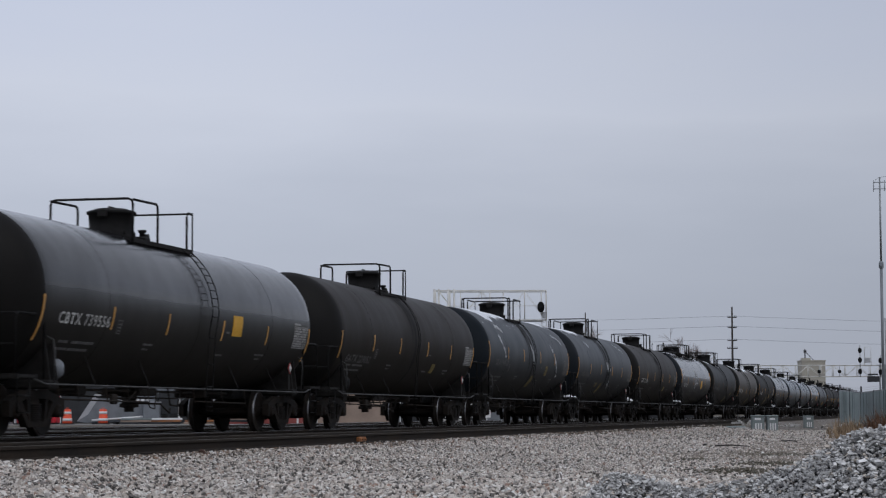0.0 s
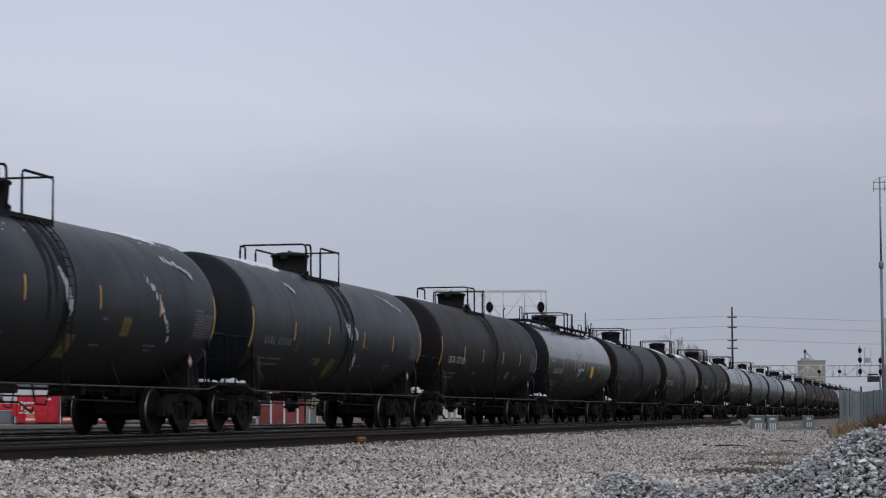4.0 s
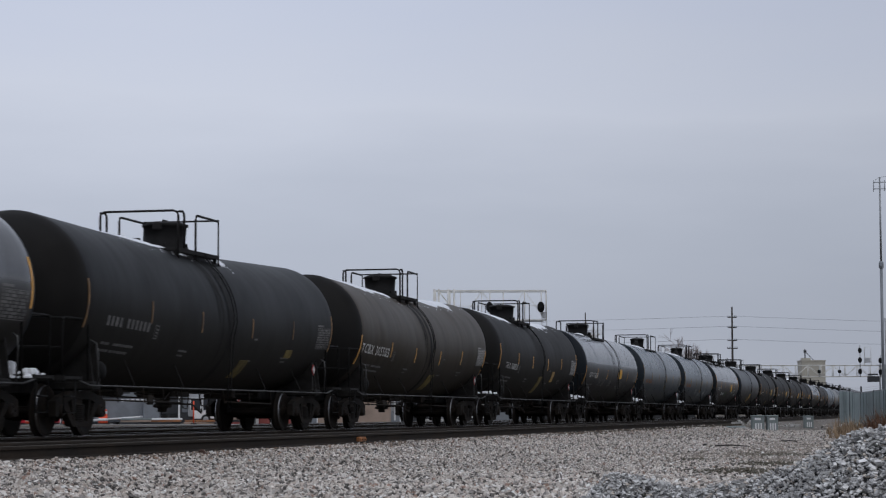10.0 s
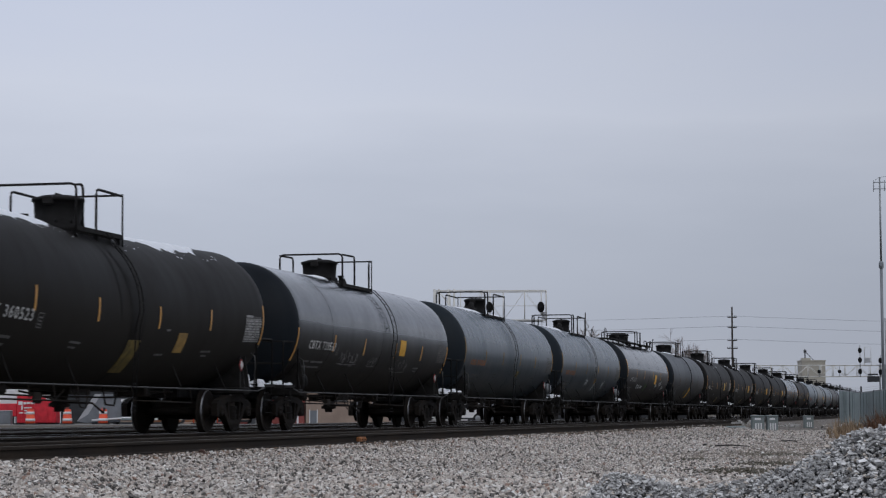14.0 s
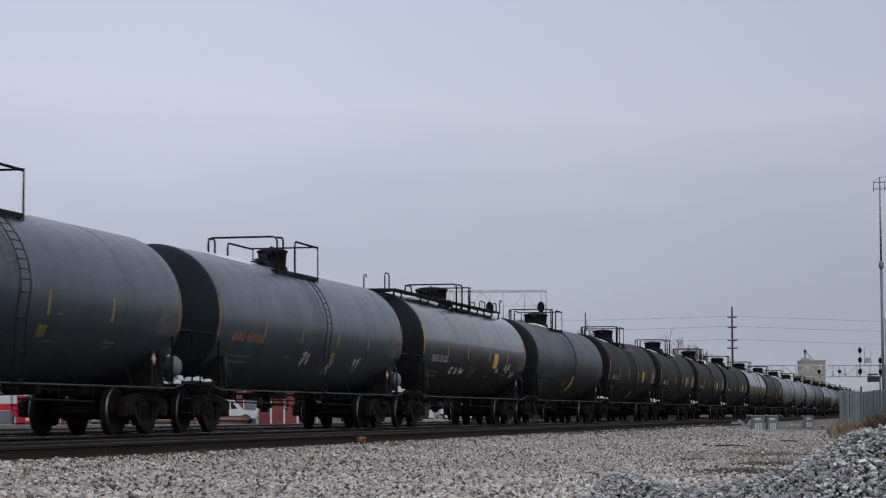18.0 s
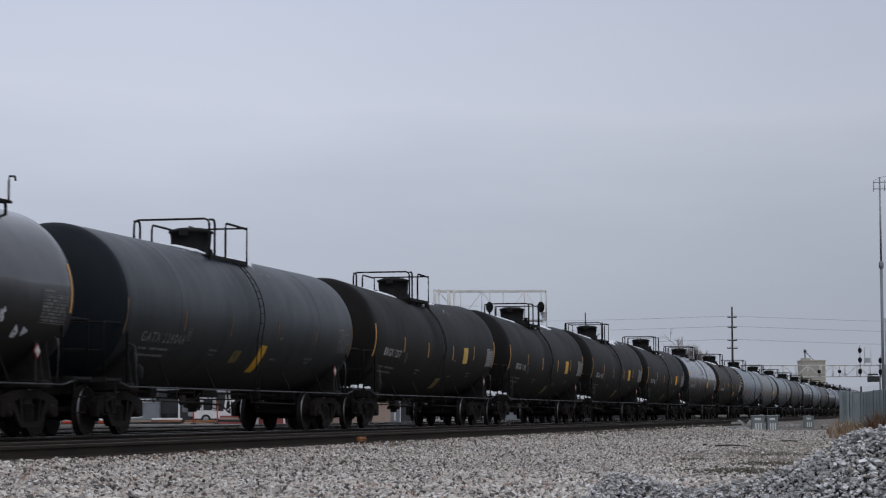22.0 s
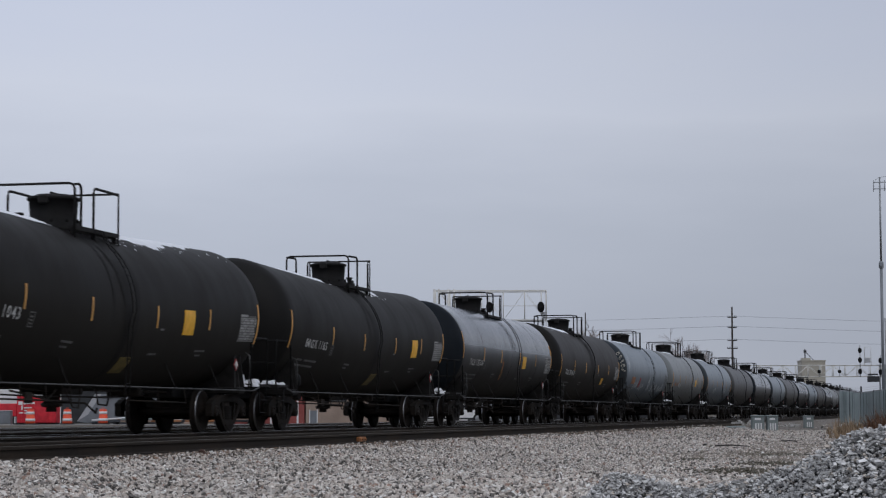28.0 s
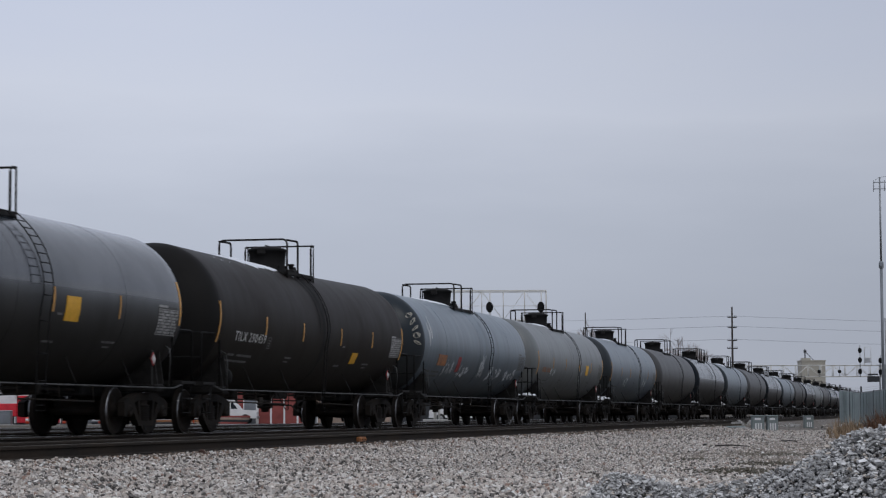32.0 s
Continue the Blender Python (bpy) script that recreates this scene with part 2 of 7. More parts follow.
MAT = dict(
    steel=mat("sooty_steel", (0.020, 0.0190, 0.0185), 0.8, 0.0, 0.4, 5, 30, spec=0.2),
    cast=mat("oily_cast_iron", (0.0125, 0.0115, 0.0108), 0.85, 0.0, 0.5, 4, 25, col2=(0.021, 0.0165, 0.0135), spec=0.12),
    under=mat("greasy_black_iron", (0.023, 0.0210, 0.0195), 0.85, 0.0, 0.5, 4, 25, col2=(0.036, 0.028, 0.022), spec=0.15),
    pipe=mat("worn_sill_pipe", (0.06, 0.06, 0.06), 0.6, 0.0, 0.5, 3, 20, col2=(0.02, 0.02, 0.02)),
    wheel=mat("wheel_iron", (0.015, 0.0135, 0.0125), 0.75, 0.0, 0.4, 6, 30, col2=(0.022, 0.0165, 0.0135), spec=0.1),
    tread=mat("polished_tread", (0.24, 0.24, 0.25), 0.35, 1.0, 0.2, 8, 50),
    railtop=mat("polished_rail_head", (0.42, 0.42, 0.42), 0.34, 0.9, 0.3, 4, 60, stretch=(1, 0.1, 1)),
    railweb=mat("rusty_rail_web", (0.026, 0.022, 0.019), 0.9, 0.0, 0.4, 3, 40, col2=(0.040, 0.031, 0.024), stretch=(1, 0.3, 1), spec=0.1),
    tie=mat("creosoted_wood", (0.068, 0.057, 0.045), 0.9, 0.0, 0.4, 2, 40, stretch=(0.3, 3, 3), per_object=0.4, spec=0.08),
    railrust=mat("rust_brown_rail_head", (0.115, 0.103, 0.086), 0.65, 0.0, 0.3, 4, 60, stretch=(1, 0.1, 1), spec=0.2),
    yellow=mat("faded_yellow_reflective", (0.64, 0.33, 0.075), 0.5, 0.0, 0.25, 5, 30, col2=(0.50, 0.26, 0.07), per_object=0.35),
    yellow_dim=mat("grimed_yellow_reflective", (0.20, 0.105, 0.03), 0.6, 0.0, 0.5, 5, 30, col2=(0.09, 0.055, 0.03), per_object=0.6),
    yellow_faded=mat("faded_pale_yellow_reflective", (0.40, 0.24, 0.055), 0.6, 0.0, 0.45, 5, 30, col2=(0.20, 0.13, 0.05), per_object=0.4),
    placard=mat("yellow_placard", (0.82, 0.43, 0.02), 0.5, 0.0, 0.18, 6, 30, per_object=0.3),
    placard_dim=mat("dull_yellow_panel", (0.20, 0.145, 0.03), 0.6, 0.0, 0.5, 5, 30, col2=(0.08, 0.06, 0.02), per_object=0.4),
    green=mat("green_spray_paint", (0.062, 0.115, 0.038), 0.7, 0.0, 0.4, 3, 20),
    placard_pale=mat("pale_yellow_panel", (0.74, 0.48, 0.09), 0.6, 0.0, 0.2, 6, 30, per_object=0.3),
    stencil=mat("worn_white_stencil", (0.66, 0.66, 0.64), 0.7, 0.0, 0.4, 6, 30, col2=(0.36, 0.36, 0.35)),
    stencil_dim=mat("grimy_white_stencil", (0.17, 0.165, 0.16), 0.8, 0.0, 0.5, 6, 30, col2=(0.08, 0.08, 0.08)),
    stencil_mid=mat("weathered_white_stencil", (0.36, 0.355, 0.345), 0.8, 0.0, 0.5, 6, 30, col2=(0.20, 0.20, 0.195)),
    decal=mat("worn_grey_decal", (0.105, 0.104, 0.100), 0.8, 0.0, 0.5, 4, 30, col2=(0.05, 0.05, 0.048), per_object=0.4),
    orange_txt=mat("faded_orange_stencil", (0.38, 0.15, 0.05), 0.7, 0.0, 0.4, 6, 30, col2=(0.2, 0.1, 0.06)),
    graffiti=mat("white_spray_paint", (0.62, 0.64, 0.65), 0.7, 0.0, 0.4, 3, 20, col2=(0.38, 0.40, 0.42)),
    snow=mat("crusted_snow", (0.80, 0.82, 0.86), 0.8, 0.0, 0.08, 6, 40, 0.5),
    red=mat("red_paint", (0.68, 0.020, 0.038), 0.5, 0.0, 0.3, 2, 20),
    hazard=mat("faded_red_placard_paint", (0.34, 0.05, 0.05), 0.6, 0.0, 0.3, 4, 30),
    white=mat("white_paint", (0.75, 0.75, 0.75), 0.5, 0.0, 0.15, 2, 20),
    orange=mat("orange_plastic", (0.78, 0.085, 0.025), 0.5, 0.0, 0.2, 3, 20),
    grey=mat("grey_sheet_metal", (0.20, 0.215, 0.235), 0.55, 0.2, 0.25, 1, 15),
    palegrey=mat("pale_grey_panel", (0.42, 0.43, 0.45), 0.6, 0.0, 0.2, 1, 15),
    dark=mat("dark_shadow_grey", (0.03, 0.032, 0.036), 0.7, 0.0, 0.3, 1, 10),
    galv=mat("galvanised_steel", (0.30, 0.31, 0.32), 0.5, 0.6, 0.25, 2, 25),
    alu=mat("aged_aluminium", (0.70, 0.69, 0.65), 0.55, 0.1, 0.25, 2, 25),
    black=mat("matt_black_paint", (0.0125, 0.0122, 0.0122), 0.7, 0.0, 0.3, 4, 25, spec=0.12),
    fence=mat("grey_green_fence_slats", (0.33, 0.39, 0.385), 0.6, 0.1, 0.35, 1.5, 20, per_object=0.35),
    fence_dark=mat("dark_grey_green_fence_slats", (0.215, 0.262, 0.262), 0.6, 0.1, 0.35, 1.5, 20, per_object=0.35),
    cabinet=mat("grey_green_cabinet_paint", (0.225, 0.262, 0.262), 0.55, 0.1, 0.25, 2, 20),
    pole=mat("weathered_pole_wood", (0.055, 0.047, 0.042), 0.9, 0.0, 0.4, 1, 20, stretch=(3, 3, 0.3)),
    brick=mat("painted_red_brick", (0.30, 0.075, 0.065), 0.85, 0.0, 0.3, 1, 8),
    tan=mat("tan_block", (0.36, 0.27, 0.215), 0.85, 0.0, 0.25, 0.7, 8),
    cream=mat("cream_cladding", (0.43, 0.405, 0.345), 0.8, 0.0, 0.25, 0.15, 2),
    grass=mat("dead_grass", (0.31, 0.225, 0.145), 0.9, 0.0, 0.4, 3, 20, col2=(0.20, 0.135, 0.08), per_island=0.6),
    weed=mat("rusty_weed_stalks", (0.16, 0.085, 0.05), 0.9, 0.0, 0.4, 3, 20, per_island=0.6),
    twig=mat("bare_twigs", (0.33, 0.29, 0.28), 0.9, 0.0, 0.4, 3, 20),
    ballast=None, bare_ballast=mat("pink_grey_ballast", (0.45, 0.41, 0.365), 0.9, 0.0, 0.3, 0.35, 30, 1.0, col2=(0.36, 0.335, 0.305), per_island=1.25, spec=0.15),
    asphalt=mat("wet_asphalt", (0.05, 0.05, 0.052), 0.6, 0.0, 0.3, 0.3, 20),
    concrete=mat("concrete", (0.42, 0.41, 0.39), 0.85, 0.0, 0.25, 1, 20),
    glass=mat("dark_glass", (0.02, 0.024, 0.03), 0.12, 0.0, 0.1, 1, 5, 0.0),
    rubber=mat("black_rubber", (0.015, 0.015, 0.015), 0.85, 0.0, 0.3, 4, 25),
    teal=mat("teal_paint", (0.04, 0.12, 0.12), 0.5, 0.0, 0.3, 2, 15),
    lens=mat("signal_lens", (0.03, 0.02, 0.02), 0.2, 0.0, 0.2, 5, 20),
)


def stone_mix(name, cols, scale=30.0):
    """Crushed stone whose pieces differ in colour, each with fine grain and a dusty coat."""
    m = bpy.data.materials.new(name)
    m.use_nodes = True
    n, l = m.node_tree.nodes, m.node_tree.links
    b = n["Principled BSDF"]
    b.inputs["Roughness"].default_value, b.inputs["Specular IOR Level"].default_value = 0.9, 0.15
    geo, tc = n.new("ShaderNodeNewGeometry"), n.new("ShaderNodeTexCoord")
    rp = n.new("ShaderNodeValToRGB")
    rp.color_ramp.interpolation = "CONSTANT"
    pos = 0.0
    for k, (w, c) in enumerate(cols):
        e = rp.color_ramp.elements[k] if k < 2 else rp.color_ramp.elements.new(pos)
        e.position, e.color = pos, (*c, 1)
        pos += w
    l.new(geo.outputs["Random Per Island"], rp.inputs[0])
    grain, big = n.new("ShaderNodeTexNoise"), n.new("ShaderNodeTexNoise")
    grain.inputs["Scale"].default_value, big.inputs["Scale"].default_value = scale, 0.4
    grain.inputs["Detail"].default_value = big.inputs["Detail"].default_value = 4
    l.new(tc.outputs["Object"], grain.inputs["Vector"])
    l.new(tc.outputs["Object"], big.inputs["Vector"])
    ad = n.new("ShaderNodeMath")
    ad.operation = "MULTIPLY_ADD"
    ad.inputs[1].default_value, ad.inputs[2].default_value = 0.5, 0.52
    l.new(grain.outputs["Fac"], ad.inputs[0])
    ad2 = n.new("ShaderNodeMath")
    ad2.operation = "MULTIPLY_ADD"
    ad2.inputs[1].default_value = 0.76
    l.new(big.outputs["Fac"], ad2.inputs[0])
    l.new(ad.outputs[0], ad2.inputs[2])
    hs = n.new("ShaderNodeHueSaturation")
    l.new(rp.outputs[0], hs.inputs["Color"])
    l.new(ad2.outputs[0], hs.inputs["Value"])
    l.new(hs.outputs[0], b.inputs["Base Color"])
    bp = n.new("ShaderNodeBump")
    bp.inputs["Strength"].default_value, bp.inputs["Distance"].default_value = 0.6, 0.01
    l.new(grain.outputs["Fac"], bp.inputs["Height"])
    l.new(bp.outputs[0], b.inputs["Normal"])
    return m


MAT["bluestone"] = stone_mix("blue_grey_crushed_stone", ((0.13, (0.21, 0.207, 0.203)), (0.25, (0.33, 0.326, 0.320)), (0.28, (0.43, 0.425, 0.418)), (0.18, (0.53, 0.524, 0.516)), (0.07, (0.65, 0.645, 0.635)), (0.06, (0.46, 0.41, 0.36)), (0.03, (0.15, 0.148, 0.145))), 45.0)
MAT["ballast"] = stone_mix("pink_grey_ballast", ((0.17, (0.114, 0.106, 0.098)), (0.12, (0.294, 0.273, 0.253)), (0.22, (0.469, 0.420, 0.376)), (0.12, (0.436, 0.376, 0.332)), (0.20, (0.534, 0.493, 0.452)), (0.11, (0.600, 0.567, 0.529)), (0.03, (0.660, 0.654, 0.632)), (0.03, (0.273, 0.191, 0.153))))
PAINT = dict(
    charcoal=tank_paint("charcoal_tank_paint", (0.0070, 0.0076, 0.0088), (0.011, 0.0106, 0.010), 0.15, spec=0.37, flank_shade=0.85),
    black=tank_paint("black_tank_paint", (0.0128, 0.0118, 0.0112), (0.0175, 0.0155, 0.0138), 0.50, spec=0.06, flank_shade=0.85),
    brown=tank_paint("brown_sooted_tank_paint", (0.0165, 0.0122, 0.0098), (0.023, 0.0165, 0.0125), 0.45, spec=0.07, flank_shade=0.75),
    taupe=tank_paint("taupe_dusty_tank_paint", (0.045, 0.0320, 0.0180), (0.022, 0.0160, 0.0102), 0.42, spec=0.13, flank_shade=0.7),
    navy=tank_paint("blue_black_tank_paint", (0.0125, 0.0195, 0.0265), (0.0175, 0.022, 0.027), 0.42, spec=0.27, flank_shade=0.7),
    dim=tank_paint("dull_dark_grey_tank_paint", (0.0105, 0.0118, 0.0134), (0.015, 0.0145, 0.014), 0.45, spec=0.08, flank_shade=0.7),
    slate=tank_paint("slate_grey_tank_paint", (0.020, 0.028, 0.035), (0.015, 0.018, 0.021), 0.38, spec=0.24, flank_shade=0.6),
    blue=tank_paint("blue_grey_tank_paint", (0.033, 0.057, 0.079), (0.026, 0.038, 0.049), 0.26, spec=0.44, flank_shade=0.35),
    paleblue=tank_paint("pale_blue_grey_tank_paint", (0.130, 0.172, 0.208), (0.098, 0.104, 0.108), 0.32, spec=0.42, flank_shade=0.4),
    palegrey=tank_paint("pale_tan_grey_tank_paint", (0.185, 0.200, 0.203), (0.115, 0.110, 0.098), 0.38, spec=0.40, flank_shade=0.4),
    dusty=tank_paint("dusty_mid_grey_tank_paint", (0.060, 0.060, 0.060), (0.045, 0.040, 0.036), 0.44, spec=0.36, flank_shade=0.5),
    silver=tank_paint("glossy_grey_tank_paint", (0.019, 0.0245, 0.032), (0.014, 0.0150, 0.0160), 0.15, 0.6, 0.80, flank_shade=0.9),
    gloss=tank_paint("glossy_black_tank_paint", (0.011, 0.0125, 0.0155), (0.013, 0.0125, 0.0120), 0.13, 0.6, 0.74, flank_shade=0.92),
    # tank-end paints: shade between coupled cars is put into these darker colours
    soot=tank_paint("shaded_head_and_stain_paint", (0.0115, 0.0108, 0.0103), (0.015, 0.0138, 0.0125), 0.60, spec=0.12),
    bluehead=tank_paint("shaded_pale_blue_tank_head_paint", (0.014, 0.020, 0.026), (0.010, 0.013, 0.016), 0.6, spec=0.14),
    navyhead=tank_paint("shaded_blue_tank_head_paint", (0.010, 0.0135, 0.018), (0.008, 0.0095, 0.012), 0.6, spec=0.14),
)


# ---- mesh helpers ----
class Mesh:
    """Collects vertices and faces of one part."""
    def __init__(self):
        self.v, self.f, self.smooth = [], [], []

    def add(self, verts, faces, smooth=False):
        o = len(self.v)
        self.v.extend(tuple(p) for p in verts)
        self.f.extend(tuple(i + o for i in q) for q in faces)
        self.smooth.extend([smooth] * len(faces))
        return self

    def box(self, a, b, bevel=0.0):
        """A box from corner a to corner b, with its vertical and horizontal edges chamfered."""
        (x0, y0, z0), (x1, y1, z1) = a, b
        if bevel <= 0:
            vs = [(x, y, z) for z in (z0, z1) for y in (y0, y1) for x in (x0, x1)]
            return self.add(vs, [(0, 2, 3, 1), (4, 5, 7, 6), (0, 1, 5, 4), (2, 6, 7, 3), (0, 4, 6, 2), (1, 3, 7, 5)])
        c = min(bevel, (x1 - x0) / 2.1, (y1 - y0) / 2.1, (z1 - z0) / 2.1)
        rings = []
        for z, i in ((z0, c), (z0 + c, 0), (z1 - c, 0), (z1, c)):
            p, q, r, s = x0 + i, x1 - i, y0 + i, y1 - i
            rings.append([(p + c, r, z), (q - c, r, z), (q, r + c, z), (q, s - c, z), (q - c, s, z), (p + c, s, z), (p, s - c, z), (p, r + c, z)])
        vs = [p for r in rings for p in r]
        fs = [tuple(range(7, -1, -1)), tuple(range(24, 32))]
        for k in range(3):
            fs += [(k * 8 + i, k * 8 + (i + 1) % 8, k * 8 + 8 + (i + 1) % 8, k * 8 + 8 + i) for i in range(8)]
        return self.add(vs, fs)

    def tube(self, path, r, n=6, closed=True, r1=None):
        """A round bar along a path of points."""
        path = [Vector(p) for p in path]
        rings = []
        up = Vector((0, 0, 1))
        for i, p in enumerate(path):
            d = (path[min(i + 1, len(path) - 1)] - path[max(i - 1, 0)]).normalized()
            a = d.cross(up if abs(d.z) < 0.95 else Vector((0, 1, 0))).normalized()
            b = a.cross(d)
            rr = r if r1 is None else r + (r1 - r) * i / (len(path) - 1)
            rings.append([p + (a * math.cos(t) + b * math.sin(t)) * rr for t in (2 * math.pi * k / n for k in range(n))])
        vs = [p for q in rings for p in q]
        fs = [(i * n + k, i * n + (k + 1) % n, (i + 1) * n + (k + 1) % n, (i + 1) * n + k) for i in range(len(path) - 1) for k in range(n)]
        self.add(vs, fs, True)
        if closed:
            self.f += [tuple(len(self.v) - len(vs) + k for k in range(n - 1, -1, -1)), tuple(len(self.v) - n + k for k in range(n))]
            self.smooth += [False, False]
        return self

    def lathe(self, profile, axis="y", n=24, at=(0, 0, 0), smooth=True):
        """Turns a profile of (place along axis, radius) round that axis."""
        vs = []
        for a, r in profile:
            for k in range(n):
                t = 2 * math.pi * k / n
                c, s = r * math.cos(t), r * math.sin(t)
                p = {"x": (a, c, s), "y": (s, a, c), "z": (c, s, a)}[axis]
                vs.append((p[0] + at[0], p[1] + at[1], p[2] + at[2]))
        m = len(profile)
        fs = [(i * n + k, i * n + (k + 1) % n, (i + 1) * n + (k + 1) % n, (i + 1) * n + k) for i in range(m - 1) for k in range(n)]
        self.add(vs, fs, smooth)
        base = len(self.v) - len(vs)
        if profile[0][1] > 1e-4:
            self.f.append(tuple(base + k for k in range(n - 1, -1, -1)))
            self.smooth.append(False)
        if profile[-1][1] > 1e-4:
            self.f.append(tuple(base + (m - 1) * n + k for k in range(n)))
            self.smooth.append(False)
        return self

    def make(self, name):
        me = bpy.data.meshes.new(name)
        me.from_pydata(self.v, [], self.f)
        me.polygons.foreach_set("use_smooth", self.smooth)
        bm = bmesh.new()
        bm.from_mesh(me)
        bmesh.ops.recalc_face_normals(bm, faces=bm.faces)
        bm.to_mesh(me)
        bm.free()
        me.update()
        return me


def part(name, mesh, material, parent=None, label="", at=None):
    """Links a mesh as one object under a thing or under a part."""
    me = mesh if isinstance(mesh, bpy.types.Mesh) else mesh.make(name)
    if not me.materials:
        me.materials.append(material)
    ob = new(name, me)
    if parent is not None:
        ob.parent = parent
    if at is not None:
        ob.matrix_basis = at if isinstance(at, Matrix) else Matrix.Translation(at)
    return tagged(ob, label)


def thing(name, label, category, at=(0, 0, 0), turn=0.0, group="", kind=""):
    ob = new(name)
    ob.empty_display_size = 0.2
    ob.matrix_basis = pose(*at, 0, 0, turn)
    return tagged(ob, label, category, group, kind)


def glyphs(text, size, name="lettering", wide=1.0, spread=1.0):
    """A flat mesh of the text in the built-in font: x along the line, y up, centred."""
    cu = bpy.data.curves.new(name, "FONT")
    cu.offset = size * 0.014
    cu.space_character = spread
    cu.body, cu.size, cu.align_x, cu.align_y, cu.resolution_u = text, size, "CENTER", "CENTER", 2
    ob = bpy.data.objects.new(name, cu)
    scene.collection.objects.link(ob)
    dg = bpy.context.evaluated_depsgraph_get()
    me = bpy.data.meshes.new_from_object(ob.evaluated_get(dg))
    bpy.data.objects.remove(ob)
    bpy.data.curves.remove(cu)
    for v in me.vertices:
        v.co.x *= wide
    return me

# ---- ground and tracks ----
def ground_z(x, y):
    """Height of the ground: ballast shoulder beside the near track, falling to the service strip."""
    if x < -38.0:
        z = -0.32
    elif x < -10.72:
        z = -0.215
    elif x < -10.5:
        z = -0.195
    elif x < -7.0:
        z = -0.195 - 0.21 * ((x + 10.5) / 3.5)
    else:
        z = -0.405 - 0.02 * min(1.0, (x + 7.0) / 6.0)
    return z - 0.05 * min(1.0, max(0.0, (y - 45) / 60.0)) * (x > -10.6)


def build_ground():
    xs = [-4000, -900, -300, -120, -70, -45, -38.05, -37.95, -30, -21, -18.8, -17.5, -13.9, -10.73, -10.71, -10.5, -9.6, -8.7, -7.8, -7.0, -5.5, -4, -2, 0, 3, 8, 20, 60, 200, 900, 4000]
    ys = [-3000, -600, -150, -40, 0, 10, 20, 30, 40, 50, 62, 75, 90, 110, 140, 180, 240, 330, 480, 800, 1600, 4500]
    m = Mesh()
    m.add([(x, y, ground_z(x, y) - (0.02 if x > -10 else 0.0)) for y in ys for x in xs],
          [(j * len(xs) + i, j * len(xs) + i + 1, (j + 1) * len(xs) + i + 1, (j + 1) * len(xs) + i) for j in range(len(ys) - 1) for i in range(len(xs) - 1)], True)
    ob = part("ground", m, MAT["ballast_ground"])
    tagged(ob, "pinkish grey crushed limestone ballast ground beside the tracks", "ground", kind="structure")


